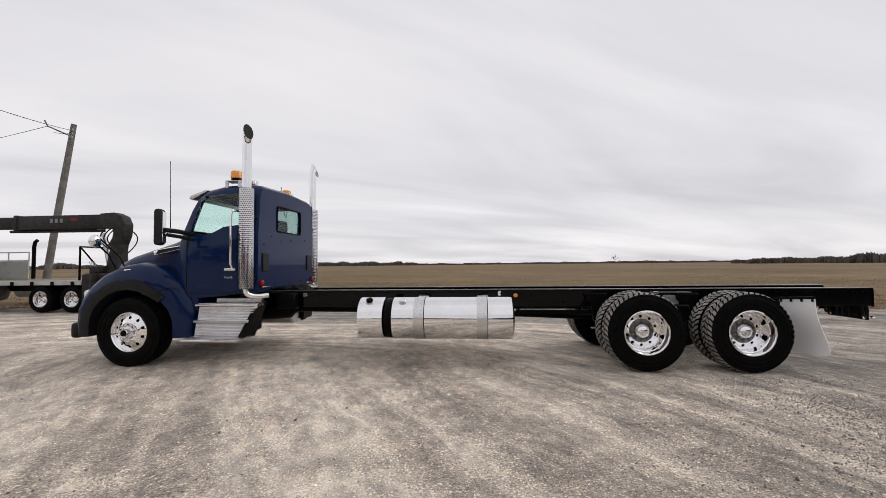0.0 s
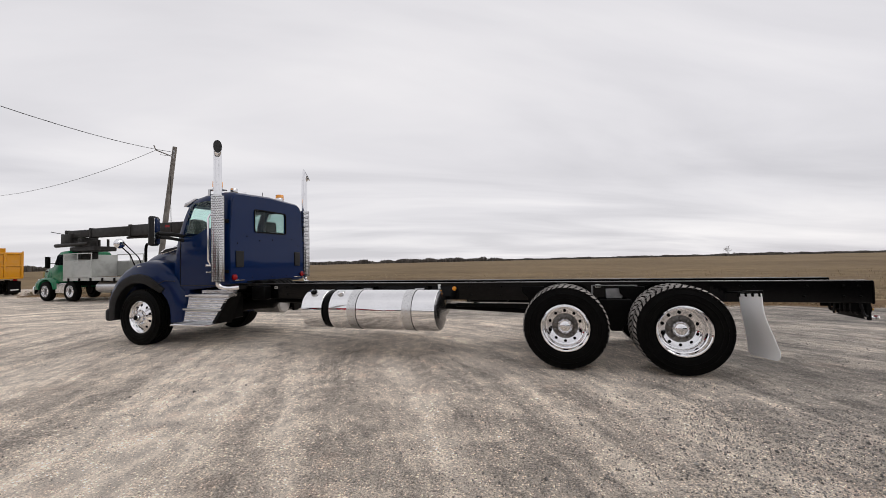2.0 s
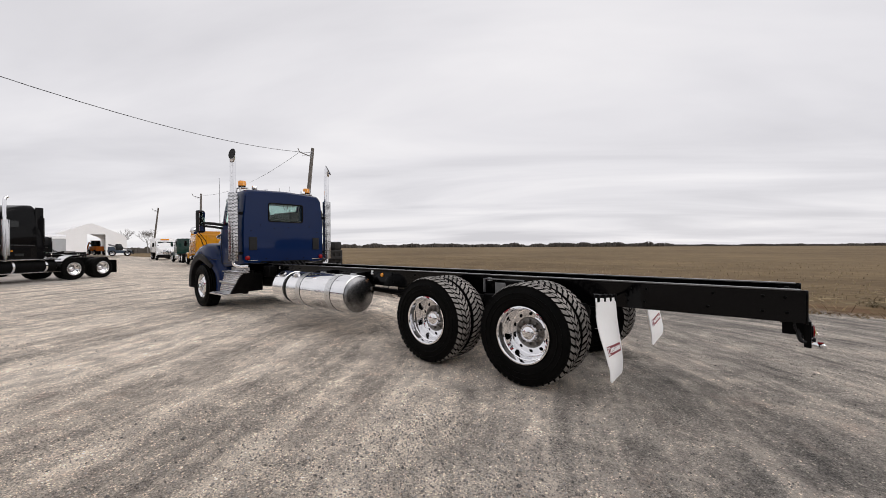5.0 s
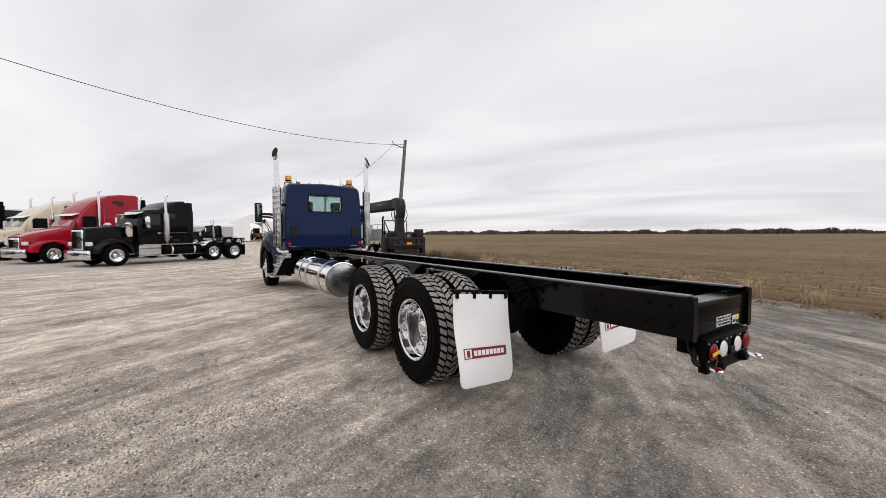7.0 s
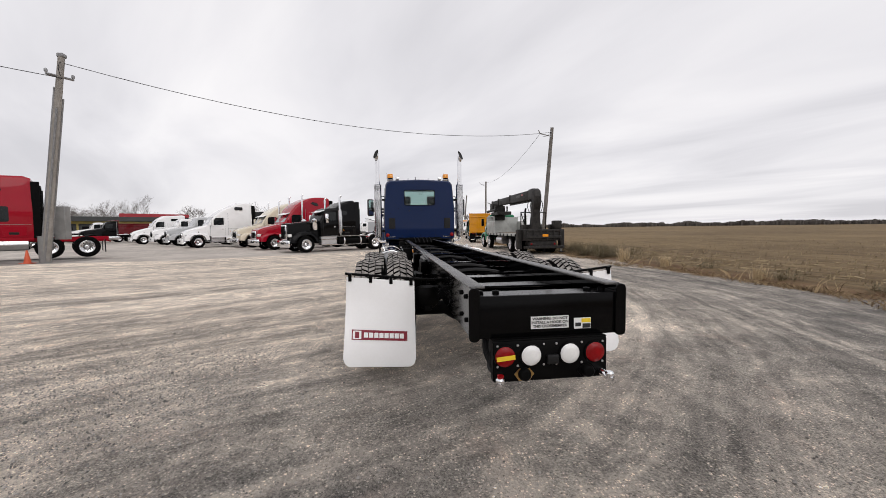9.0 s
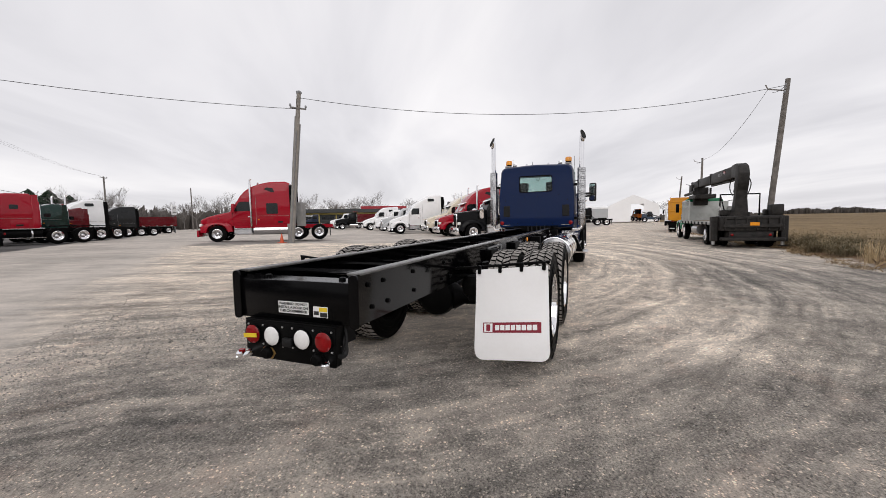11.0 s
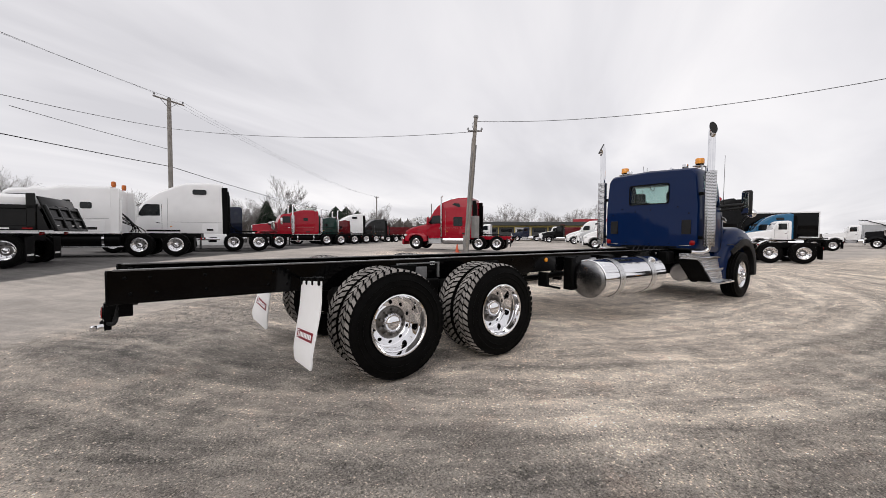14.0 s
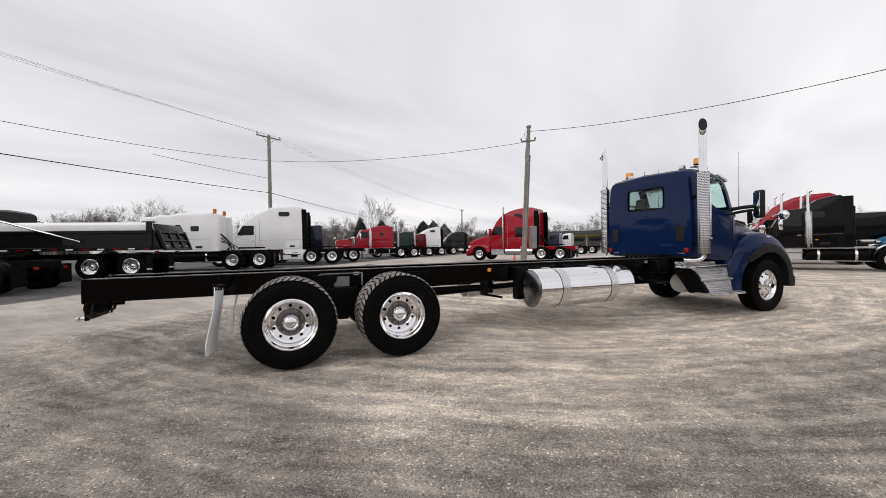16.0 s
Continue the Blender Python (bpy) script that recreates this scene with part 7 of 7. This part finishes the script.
wire("overhead_wire", (10.6, -31, 6.3), PE + Vector((0, 0, -4.8)), 1.2, .024, "thick dark overhead cable between poles")
for k in (-.46, 0, .46):
    o = Vector((math.cos(radians(35)), math.sin(radians(35)), 0)) * 2.3 * k + Vector((0, 0, .05))
    wire("overhead_wire", PD + o, PF + o * 2.2 + Vector((0, 0, -.2 + 1.4 * k)), .8, .006)
    wire("overhead_wire", PD + o, PE + o, 1.2, .006)

cone = thing("traffic_cone", "small orange traffic cone at the foot of a pole", "cone", pose(-4.3, -15.25, gz(-4.3, -15.25)))
part("base", add_box(B(), -.18, .18, -.18, .18, 0, .03, .008, 1), CONE, cone)
part("cone", add_turn(B(), [(.03, .12), (.52, .03), (.54, .02), (.54, 0)], 18, "z"), CONE, cone)


# ---- buildings ----
def road_sign():
    t = thing("road_sign", "white roadside sign with a grey curved mark on a post", "sign", pose(-29.3, -62.0, .2, 0, 0, 38))
    part("post", add_tube(B(), [(0, 0, -.2), (0, 0, 2.8)], .09, 10), GREYST, t)
    panel = part("panel", add_box(B(), -.95, .95, -.06, .06, 2.7, 4.25, .03, 1), WHITEP, t)
    part("mark", add_tube(B(), arc_pts((-.5, .07, 3.75), (.1, .07, 4.1), (.55, .07, 3.6), 8), .07, 8), GREYST, panel)
    part("text_bar", add_box(B(), -.65, .65, .06, .07, 3.0, 3.18), GREYST, panel)


road_sign()


def low_building():
    a, b_ = Vector((-42, -63.2, 0)), Vector((-64, -39, 0))
    d = b_ - a
    t = thing("workshop_building", "long low workshop with dark flat roof and yellow wall", "building", pose(a.x, a.y, .2, 0, 0, math.degrees(math.atan2(d.y, d.x))))
    L = d.length
    wallm = simple("yellow_wall", (.50, .40, .12), (.42, .34, .12), .8, scale=1)
    roofm = simple("dark_roof", (.035, .04, .04), (.06, .06, .06), .7, scale=1)
    part("wall", add_box(B(), 0, L, 0, 12, 0, 3.0, .02, 1), wallm, t)
    part("roof", add_box(B(), -.8, L + .8, -1.4, 13, 3.0, 3.75, .04, 1), roofm, t)
    part("red_fascia", add_box(B(), L * .72, L + .8, -1.42, -1.40, 3.75, 4.3), simple("red_fascia", (.35, .02, .03), (.28, .02, .03), .5), t)
    for k in range(9):
        x = 1.5 + k * (L - 3) / 8.6
        dr = part("door", add_box(B(), x, x + 3.2, -.05, .0, 0, 2.6, .02, 1), roofm if k % 3 else WHITEP, t)
        part("window", add_box(B(), x + .4, x + 2.8, -.07, -.05, 1.6, 2.2, .01, 1), PANE, dr)
    return t


low_building()


def tent():
    t = thing("fabric_hall", "white fabric arched hall with a dark opening", "building", pose(-92, 9.7, .0))
    w, h, l = 5.6, 6.4, 26.0
    outer = [(w, 0), (w, 3.4), (w * .97, 3.9), (w * .88, 4.3), (w * .45, 5.4), (w * .06, h), (-w * .06, h), (-w * .45, 5.4), (-w * .88, 4.3), (-w * .97, 3.9), (-w, 3.4), (-w, 0)]
    b = B()
    add_loft(b, [[(x, p[0], p[1]) for p in outer] for x in (-l, 0)], cap=False, closed=False)
    fab = simple("white_fabric", (.90, .90, .90), (.86, .86, .86), .6, scale=.5)
    part("cover", b, fab, t)
    b = B()
    add_prism(b, outer, -.05, .05, plane="yz")
    c = add_prism(B(), [(-.6, -1), (2.2, -1), (2.2, 4.3), (-.6, 4.3)], -.5, .5, plane="yz")
    part("end_wall", cut_away(b, [c]), fab, t)
    return t


tent()

# ---- trees ----
BARK = simple("bare_bark", (.15, .136, .127), (.24, .222, .208), .9, scale=4)
CONIF = simple("conifer_green", (.010, .022, .012), (.022, .038, .02), .9, scale=6)


def bare_tree_meshes(seed, height, spread=.42, deep=6):
    rnd = random.Random(seed)
    trunk, crown = B(), B()

    def grow(bm, p, d, l, r, level):
        n = 3
        pts, rs = [p], [r]
        for i in range(n):
            d = (d + Vector((rnd.uniform(-1, 1), rnd.uniform(-1, 1), rnd.uniform(-.4, .8))) * .10).normalized()
            p = p + d * l / n
            pts.append(p)
            rs.append(r * (1 - .42 * (i + 1) / n))
        add_tube(bm, pts, rs, 6 if level < 2 else 3, False)
        if level >= deep:
            return
        kids = 3 if level else 4
        for k in range(kids):
            base = pts[-1] if k == 0 or level == 0 else pts[rnd.choice((1, 2, 3))]
            side = Vector((rnd.uniform(-1, 1), rnd.uniform(-1, 1), 0)).normalized()
            nd = (d * (1.0 if k else 1.5) + side * (spread * (2.3 if level < 2 else 1.7)) + Vector((0, 0, .22))).normalized()
            grow(crown, base, nd, l * rnd.uniform(.64, .82), max(.013, rs[-1] * (.82 if k == 0 else .66)), level + 1)

    grow(trunk, Vector((0, 0, -.2)), Vector((0, 0, 1)), height * .24, height * .017, 0)
    return mesh_of("trunk", trunk, BARK, 80), mesh_of("crown", crown, BARK, 80)


TREES = [bare_tree_meshes(3, 14, .40), bare_tree_meshes(8, 11, .5), bare_tree_meshes(15, 9, .36), bare_tree_meshes(21, 12, .46)]


def bare_tree(x, y, z, k, size, turn):
    t = thing("bare_tree", "leafless grey tree with many thin branches", "tree", pose(x, y, z, 0, 0, turn) @ Matrix.Scale(size, 4), "bare trees")
    part("trunk", TREES[k][0], None, t)
    part("crown", TREES[k][1], None, t)


def conifer(x, y, h, full=.42):
    t = thing("conifer", "dark green conifer with drooping uneven boughs", "tree", pose(x, y, .2), "conifers")
    rnd = random.Random(int(x * 7 + y))
    part("trunk", add_tube(B(), [(0, 0, -.3), (0, 0, h * .95)], [.2, .03], 8), BARK, t)
    b = B()
    for k in range(1500):
        u = rnd.random() ** .7
        z = h * (1 - u) + .3
        q = (h * full * math.sin(min(1.0, u * 1.25) * math.pi * .55) + .12) * rnd.uniform(.30, 1.10)
        a = rnd.uniform(0, 2 * math.pi)
        c, s = math.cos(a), math.sin(a)
        l, w = rnd.uniform(.35, .8), rnd.uniform(.12, .3)
        p = Vector((c * q, s * q, z - q * .28))
        o, e = Vector((c, s, -.45)) * l, Vector((-s, c, rnd.uniform(-.3, .3))) * w
        vs = [b.verts.new(p - e - o * .4), b.verts.new(p + e - o * .4), b.verts.new(p + o), b.verts.new(p + Vector((0, 0, .18)))]
        b.faces.new((vs[0], vs[1], vs[2]))
        b.faces.new((vs[0], vs[3], vs[2]))
        b.faces.new((vs[1], vs[2], vs[3]))
    part("crown", b, CONIF, t)


rnd = random.Random(11)
bare_tree(-7.3, -78.5, .3, 0, 1.15, 30)
bare_tree(-13.5, -76, .3, 2, 1.1, 100)
conifer(-5.2, -79, 7.2, .26)
conifer(-9.6, -78, 6.6, .34)
conifer(-24, -92, 7.6, .44)
conifer(-28, -95, 7.8, .46)
conifer(-32, -97, 7.0, .46)
# a belt of trees behind the road, then behind the workshop
for k in range(26):
    u = k / 25
    x, y = 44 - 70 * u + rnd.uniform(-3, 3), -66 - 26 * u + rnd.uniform(-6, 6)
    bare_tree(x, y, .3, rnd.randrange(4), rnd.uniform(.62, .92), rnd.uniform(0, 360))
for k in range(24):
    u = k / 23
    x, y = -30 - 66 * u + rnd.uniform(-4, 4), -100 + 62 * u + rnd.uniform(-6, 6)
    bare_tree(x, y, .3, rnd.randrange(4), rnd.uniform(.55, .8), rnd.uniform(0, 360))
# denser groups: beyond the dump truck, beside the tall tree, behind the workshop and the row
for a0, a1, dist, count, low, high in ((-60, -79, 74, 22, .60, .80), (-86, -103, 90, 20, .62, .90), (-100, -116, 104, 16, .6, .8), (-112, -146, 118, 24, .70, .95), (-147, -160, 105, 12, .66, .85)):
    for k in range(count):
        a = radians(a0 + (a1 - a0) * (k + rnd.uniform(-.3, .3)) / (count - 1))
        q = dist * rnd.uniform(.92, 1.12)
        bare_tree(10 + q * math.cos(a), 4 + q * math.sin(a), .2, rnd.randrange(4), rnd.uniform(low, high), rnd.uniform(0, 360))
bare_tree(-150, 25, 0, 1, 1.0, 40)
bare_tree(-140, 30, 0, 3, .9, 80)
bare_tree(219, 604, 0, 0, 1.25, 0)
bare_tree(226, 607, 0, 2, .8, 0)


def brush(name, label, spots, seed, mt):
    """Far woods: thickets of thin upright twigs."""
    r = random.Random(seed)
    v, f = [], []
    for x, y, h, w, n in spots:
        for k in range(n):
            a = r.uniform(0, 6.28)
            q = w * math.sqrt(r.random())
            px, py = x + q * math.cos(a), y + q * math.sin(a)
            hh = h * r.uniform(.72, 1.0) * (1 - .30 * (q / w) ** 2)
            b = r.uniform(0, 3.14)
            ww = w * r.uniform(.06, .22)
            dx, dy = ww * math.cos(b), ww * math.sin(b)
            i = len(v)
            m = hh * r.uniform(.3, .6)
            v += [(px - dx * .5, py - dy * .5, -.5), (px + dx * .5, py + dy * .5, -.5), (px + dx, py + dy, m), (px + dx * .5, py + dy * .5, hh), (px - dx * .6, py - dy * .6, hh * r.uniform(.8, 1.0)), (px - dx, py - dy, m * r.uniform(.8, 1.2))]
            f.append((i, i + 1, i + 2, i + 3, i + 4, i + 5))
    me = bpy.data.meshes.new(name)
    me.from_pydata(v, [], f)
    me.materials.append(mt)
    return tagged(new(name, me), label, "trees", kind="stuff")


FARW = simple("far_woods", (.085, .074, .066), (.13, .115, .10), .95, scale=.05)
spots = []
r2 = random.Random(5)
for k in range(460):
    az = radians(28 + 132 * k / 460 + r2.uniform(-.2, .2))
    dist = r2.uniform(900, 1100)
    deg = math.degrees(az)
    tall = 1.0
    if 99 < deg < 116:
        tall = 2.3
    if 118 < deg < 160:
        tall = 2.3 + .9 * noise.noise((deg * .5, 3.5, 0))
    if deg < 57:
        tall, dist = .55 + (57 - deg) * .065, r2.uniform(330, 420)
    h = (3.6 + 1.8 * noise.noise((deg * .8, 1.5, 0)) + 1.2 * noise.noise((deg * 4.0, 7.5, 0))) * tall + r2.uniform(.2, 1.2)
    spots.append((5 + dist * math.cos(az), dist * math.sin(az), h, r2.uniform(7, 14) * (dist / 1000) ** .5, 60))
brush("far_woods", "low dark line of leafless woods on the horizon", spots, 2, FARW)
spots = []
for k in range(150):
    az = radians(160 + 75 * k / 150)
    dist = r2.uniform(150, 210)
    low = .4 if math.degrees(az) < 200 else 1.0
    spots.append((dist * math.cos(az), dist * math.sin(az), r2.uniform(3, 6) * low, r2.uniform(3, 6), 30))
for k in range(170):
    az = radians(-125 + 100 * k / 170)
    dist = r2.uniform(105, 150)
    spots.append((dist * math.cos(az), dist * math.sin(az), r2.uniform(3.5, 7), r2.uniform(2.5, 5), 34))
brush("hedge_woods", "brown leafless thickets behind the yard", spots, 3, FARW)

# ---- dry grass, stubble and loose stones ----
GRASS = Nodes("dry_grass")
gi = GRASS.t.nodes.new("ShaderNodeNewGeometry")
GRASS.set(Base_Color=GRASS.mix(gi.outputs["Random Per Island"], (.10, .062, .036), (.50, .37, .21)), Roughness=.9)
GRASS = GRASS.m
STRAW = Nodes("bleached_straw")
gi = STRAW.t.nodes.new("ShaderNodeNewGeometry")
STRAW.set(Base_Color=STRAW.mix(gi.outputs["Random Per Island"], (.36, .26, .14), (.68, .54, .34)), Roughness=.85)
STRAW = STRAW.m
WEED = Nodes("dead_weed")
gi = WEED.t.nodes.new("ShaderNodeNewGeometry")
WEED.set(Base_Color=WEED.mix(gi.outputs["Random Per Island"], (.075, .062, .032), (.24, .19, .11)), Roughness=.9)
WEED = WEED.m
STUBB = Nodes("corn_stubble")
gi = STUBB.t.nodes.new("ShaderNodeNewGeometry")
STUBB.set(Base_Color=STUBB.mix(gi.outputs["Random Per Island"], (.15, .11, .065), (.42, .33, .20)), Roughness=.9)
STUBB = STUBB.m
STONE = Nodes("loose_stone")
gi = STONE.t.nodes.new("ShaderNodeNewGeometry")
STONE.set(Base_Color=STONE.mix(gi.outputs["Random Per Island"], (.11, .103, .097), (.47, .44, .405)), Roughness=.9)
STONE = STONE.m


def grass_margin():
    r = random.Random(9)
    v, f = [], []

    def blade(x, y, z, h, lean, w):
        a, b = r.uniform(0, 6.28), r.uniform(0, 6.28)
        dx, dy = math.cos(a) * w, math.sin(a) * w
        lx, ly = math.cos(b) * lean * h, math.sin(b) * lean * h
        i = len(v)
        v.extend([(x - dx, y - dy, z), (x + dx, y + dy, z), (x + dx * .8 + lx * .35, y + dy * .8 + ly * .35, z + h * .6), (x + lx, y + ly, z + h), (x - dx * .8 + lx * .35, y - dy * .8 + ly * .35, z + h * .6)])
        f.append((i, i + 1, i + 2, i + 3, i + 4))
    for k in range(2600):
        x = r.uniform(-34, 26) if k % 3 else r.uniform(-12, 14)
        y = field_edge(x) + abs(r.gauss(0, .8)) - .12
        big = r.random() < .025
        n = r.randint(7, 13)
        for j in range(n):
            px, py = x + r.gauss(0, .16), y + r.gauss(0, .13)
            h = r.uniform(.22, .45) if big else r.uniform(.03, .13)
            blade(px, py, gz(px, py) + (.0 if y < field_edge(x) + .4 else -.06) - .02, h, r.uniform(.6, 1.8), r.uniform(.006, .014))
    me = bpy.data.meshes.new("dry_grass")
    me.from_pydata(v, [], f)
    me.materials.append(GRASS)
    tagged(new("dry_grass", me), "dry tan grass and weeds along the field edge", "grass", kind="stuff")


grass_margin()


def straw_tuft(x, y, h, seed):
    """A fluffy bunch of thin bleached stalks that bend over at the top."""
    r = random.Random(seed)
    b = B()
    for k in range(150):
        a = r.uniform(0, 6.28)
        out, up = r.uniform(.05, .55), h * r.uniform(.45, 1.0)
        c, q = math.cos(a), math.sin(a)
        px, py = r.gauss(0, .09), r.gauss(0, .09)
        w = r.uniform(.0025, .005)
        pts = [(px, py, -.05), (px + c * out * up * .3, py + q * out * up * .3, up * .55), (px + c * out * up * .75, py + q * out * up * .75, up * .92), (px + c * out * up * 1.2, py + q * out * up * 1.2, up * r.uniform(.80, .98))]
        rows = [(b.verts.new((p[0] - q * w, p[1] + c * w, p[2])), b.verts.new((p[0] + q * w, p[1] - c * w, p[2]))) for p in pts]
        for m, n in zip(rows, rows[1:]):
            b.faces.new((m[0], m[1], n[1], n[0]))
    solid("straw_tuft", b, STRAW, "pale bleached straw tuft at the field edge", "grass", pose(x, y, gz(x, y) - .02, 0, 0, seed * 40), "straw tufts")


for k, (x, d, h) in enumerate(((-2.4, .6, .85), (-.4, .5, .55), (3.4, .45, .5), (8.4, .6, .6), (-7.5, 1.0, .6), (-9.2, 1.2, .7), (9.6, .4, .45), (6.6, .9, .5))):
    straw_tuft(x, field_edge(x) + d, h, k + 3)


def weeds():
    """Dead weeds and briars at the field's edge: bunches of thin forked stems."""
    r = random.Random(31)
    v, f = [], []

    def stem(p, d, l, w):
        q = p + d * l
        e = Vector((-d.y, d.x, 0))
        e = e.normalized() * w if e.length > 1e-3 else Vector((w, 0, 0))
        i = len(v)
        v.extend([tuple(p - e), tuple(p + e), tuple(q + e * .5), tuple(q - e * .5)])
        f.append((i, i + 1, i + 2, i + 3))
        return q
    spots = [(r.uniform(-11, -4.5), r.uniform(.3, 2.0), r.uniform(.55, .95)) for k in range(34)] + [(r.uniform(-34, 16), r.uniform(.3, 1.6), r.uniform(.25, .5)) for k in range(46)]
    for x, d, h in spots:
        y = field_edge(x) + d
        for j in range(36):
            a = r.uniform(0, 6.28)
            way = Vector((math.cos(a) * r.uniform(.1, .8), math.sin(a) * r.uniform(.1, .8), 1)).normalized()
            p = Vector((x + r.gauss(0, .16), y + r.gauss(0, .16), gz(x, y) - .05))
            q = stem(p, way, h * r.uniform(.4, .7), .006)
            for k in range(4):
                w2 = (way + Vector((r.uniform(-.9, .9), r.uniform(-.9, .9), r.uniform(-.2, .5)))).normalized()
                e = stem(q if k < 2 else p.lerp(q, .6), w2, h * r.uniform(.15, .4), .005)
                stem(e, Vector((r.uniform(-1, 1), r.uniform(-1, 1), r.uniform(-.6, .4))).normalized(), r.uniform(.04, .09), .014)
    me = bpy.data.meshes.new("dead_weeds")
    me.from_pydata(v, [], f)
    me.materials.append(WEED)
    tagged(new("dead_weeds", me), "bunches of dead olive-brown weeds at the field edge", "weeds", kind="stuff")


weeds()


def stubble():
    r = random.Random(12)
    v, f = [], []
    for k in range(16000):
        y = 10.4 + 34 * r.random() ** 1.6
        x = r.uniform(-38, 40)
        yy = 10.4 + round((y - 10.4) / .76) * .76 + r.gauss(0, .10) if r.random() < .7 else y
        if yy < field_edge(x) + 1.0:
            continue
        h = r.uniform(.05, .16) if r.random() < .6 else .03
        a = r.uniform(0, 6.28)
        l = r.uniform(.01, .03) if h > .04 else r.uniform(.1, .28)
        dx, dy = math.cos(a) * l, math.sin(a) * l
        z = -.27
        i = len(v)
        v += [(x - dx, yy - dy, z), (x + dx, yy + dy, z), (x + dx + .01, yy + dy + .02, z + h), (x - dx + .01, yy - dy + .02, z + h * .8)]
        f.append((i, i + 1, i + 2, i + 3))
    me = bpy.data.meshes.new("corn_stubble")
    me.from_pydata(v, [], f)
    me.materials.append(STUBB)
    tagged(new("corn_stubble", me), "short pale corn stubble and litter on the field", "stubble", kind="stuff")


stubble()


def stones():
    r = random.Random(20)
    v, f = [], []
    oct_ = ((1, 0, 0), (-1, 0, 0), (0, 1, 0), (0, -1, 0), (0, 0, 1), (0, 0, -1))
    tri = ((0, 2, 4), (2, 1, 4), (1, 3, 4), (3, 0, 4), (2, 0, 5), (1, 2, 5), (3, 1, 5), (0, 3, 5))
    n = 0
    while n < 70000:
        x, y = (r.uniform(-6, 19), r.uniform(-10, 9)) if r.random() < .72 else (r.gauss(9.8, 1.3), r.gauss(-3.4, 1.2))
        if math.hypot(x - 6, (y) * .9) > 14 or (-.3 < x < 11 and abs(y) < 1.3 and r.random() < .7):
            continue
        if y < min(1.19 * x - 17.5, .35 * x - 6.2) + .4:
            continue
        if noise.noise((x * .5, y * .5, 9)) + r.uniform(-.6, .6) < -.05:
            continue
        s = .003 + .007 * r.random() ** 3 + (.010 * r.random() if r.random() < .012 else 0)
        z = gz(x, y) + .35 * (.05 * noise.noise((x * .35, y * .35, 0)) + .02 * noise.noise((x * 1.4, y * 1.4, 5))) * (0 if abs(x - 4.5) < 6 and abs(y) < 2 else 1)
        i = len(v)
        a = r.uniform(0, 6.28)
        c, q = math.cos(a), math.sin(a)
        sx, sy, sz = s * r.uniform(.8, 1.4), s * r.uniform(.7, 1.1), s * r.uniform(.7, 1.1)
        for ox, oy, oz in oct_:
            px, py = ox * sx * r.uniform(.8, 1.2), oy * sy * r.uniform(.8, 1.2)
            v.append((x + px * c - py * q, y + px * q + py * c, z + oz * sz + sz * .55))
        f += [tuple(i + k for k in t) for t in tri]
        n += 1
    me = bpy.data.meshes.new("loose_stones")
    me.from_pydata(v, [], f)
    me.materials.append(STONE)
    tagged(new("loose_stones", me), "loose grey crushed stones lying on the gravel", "stones", kind="stuff")


stones()
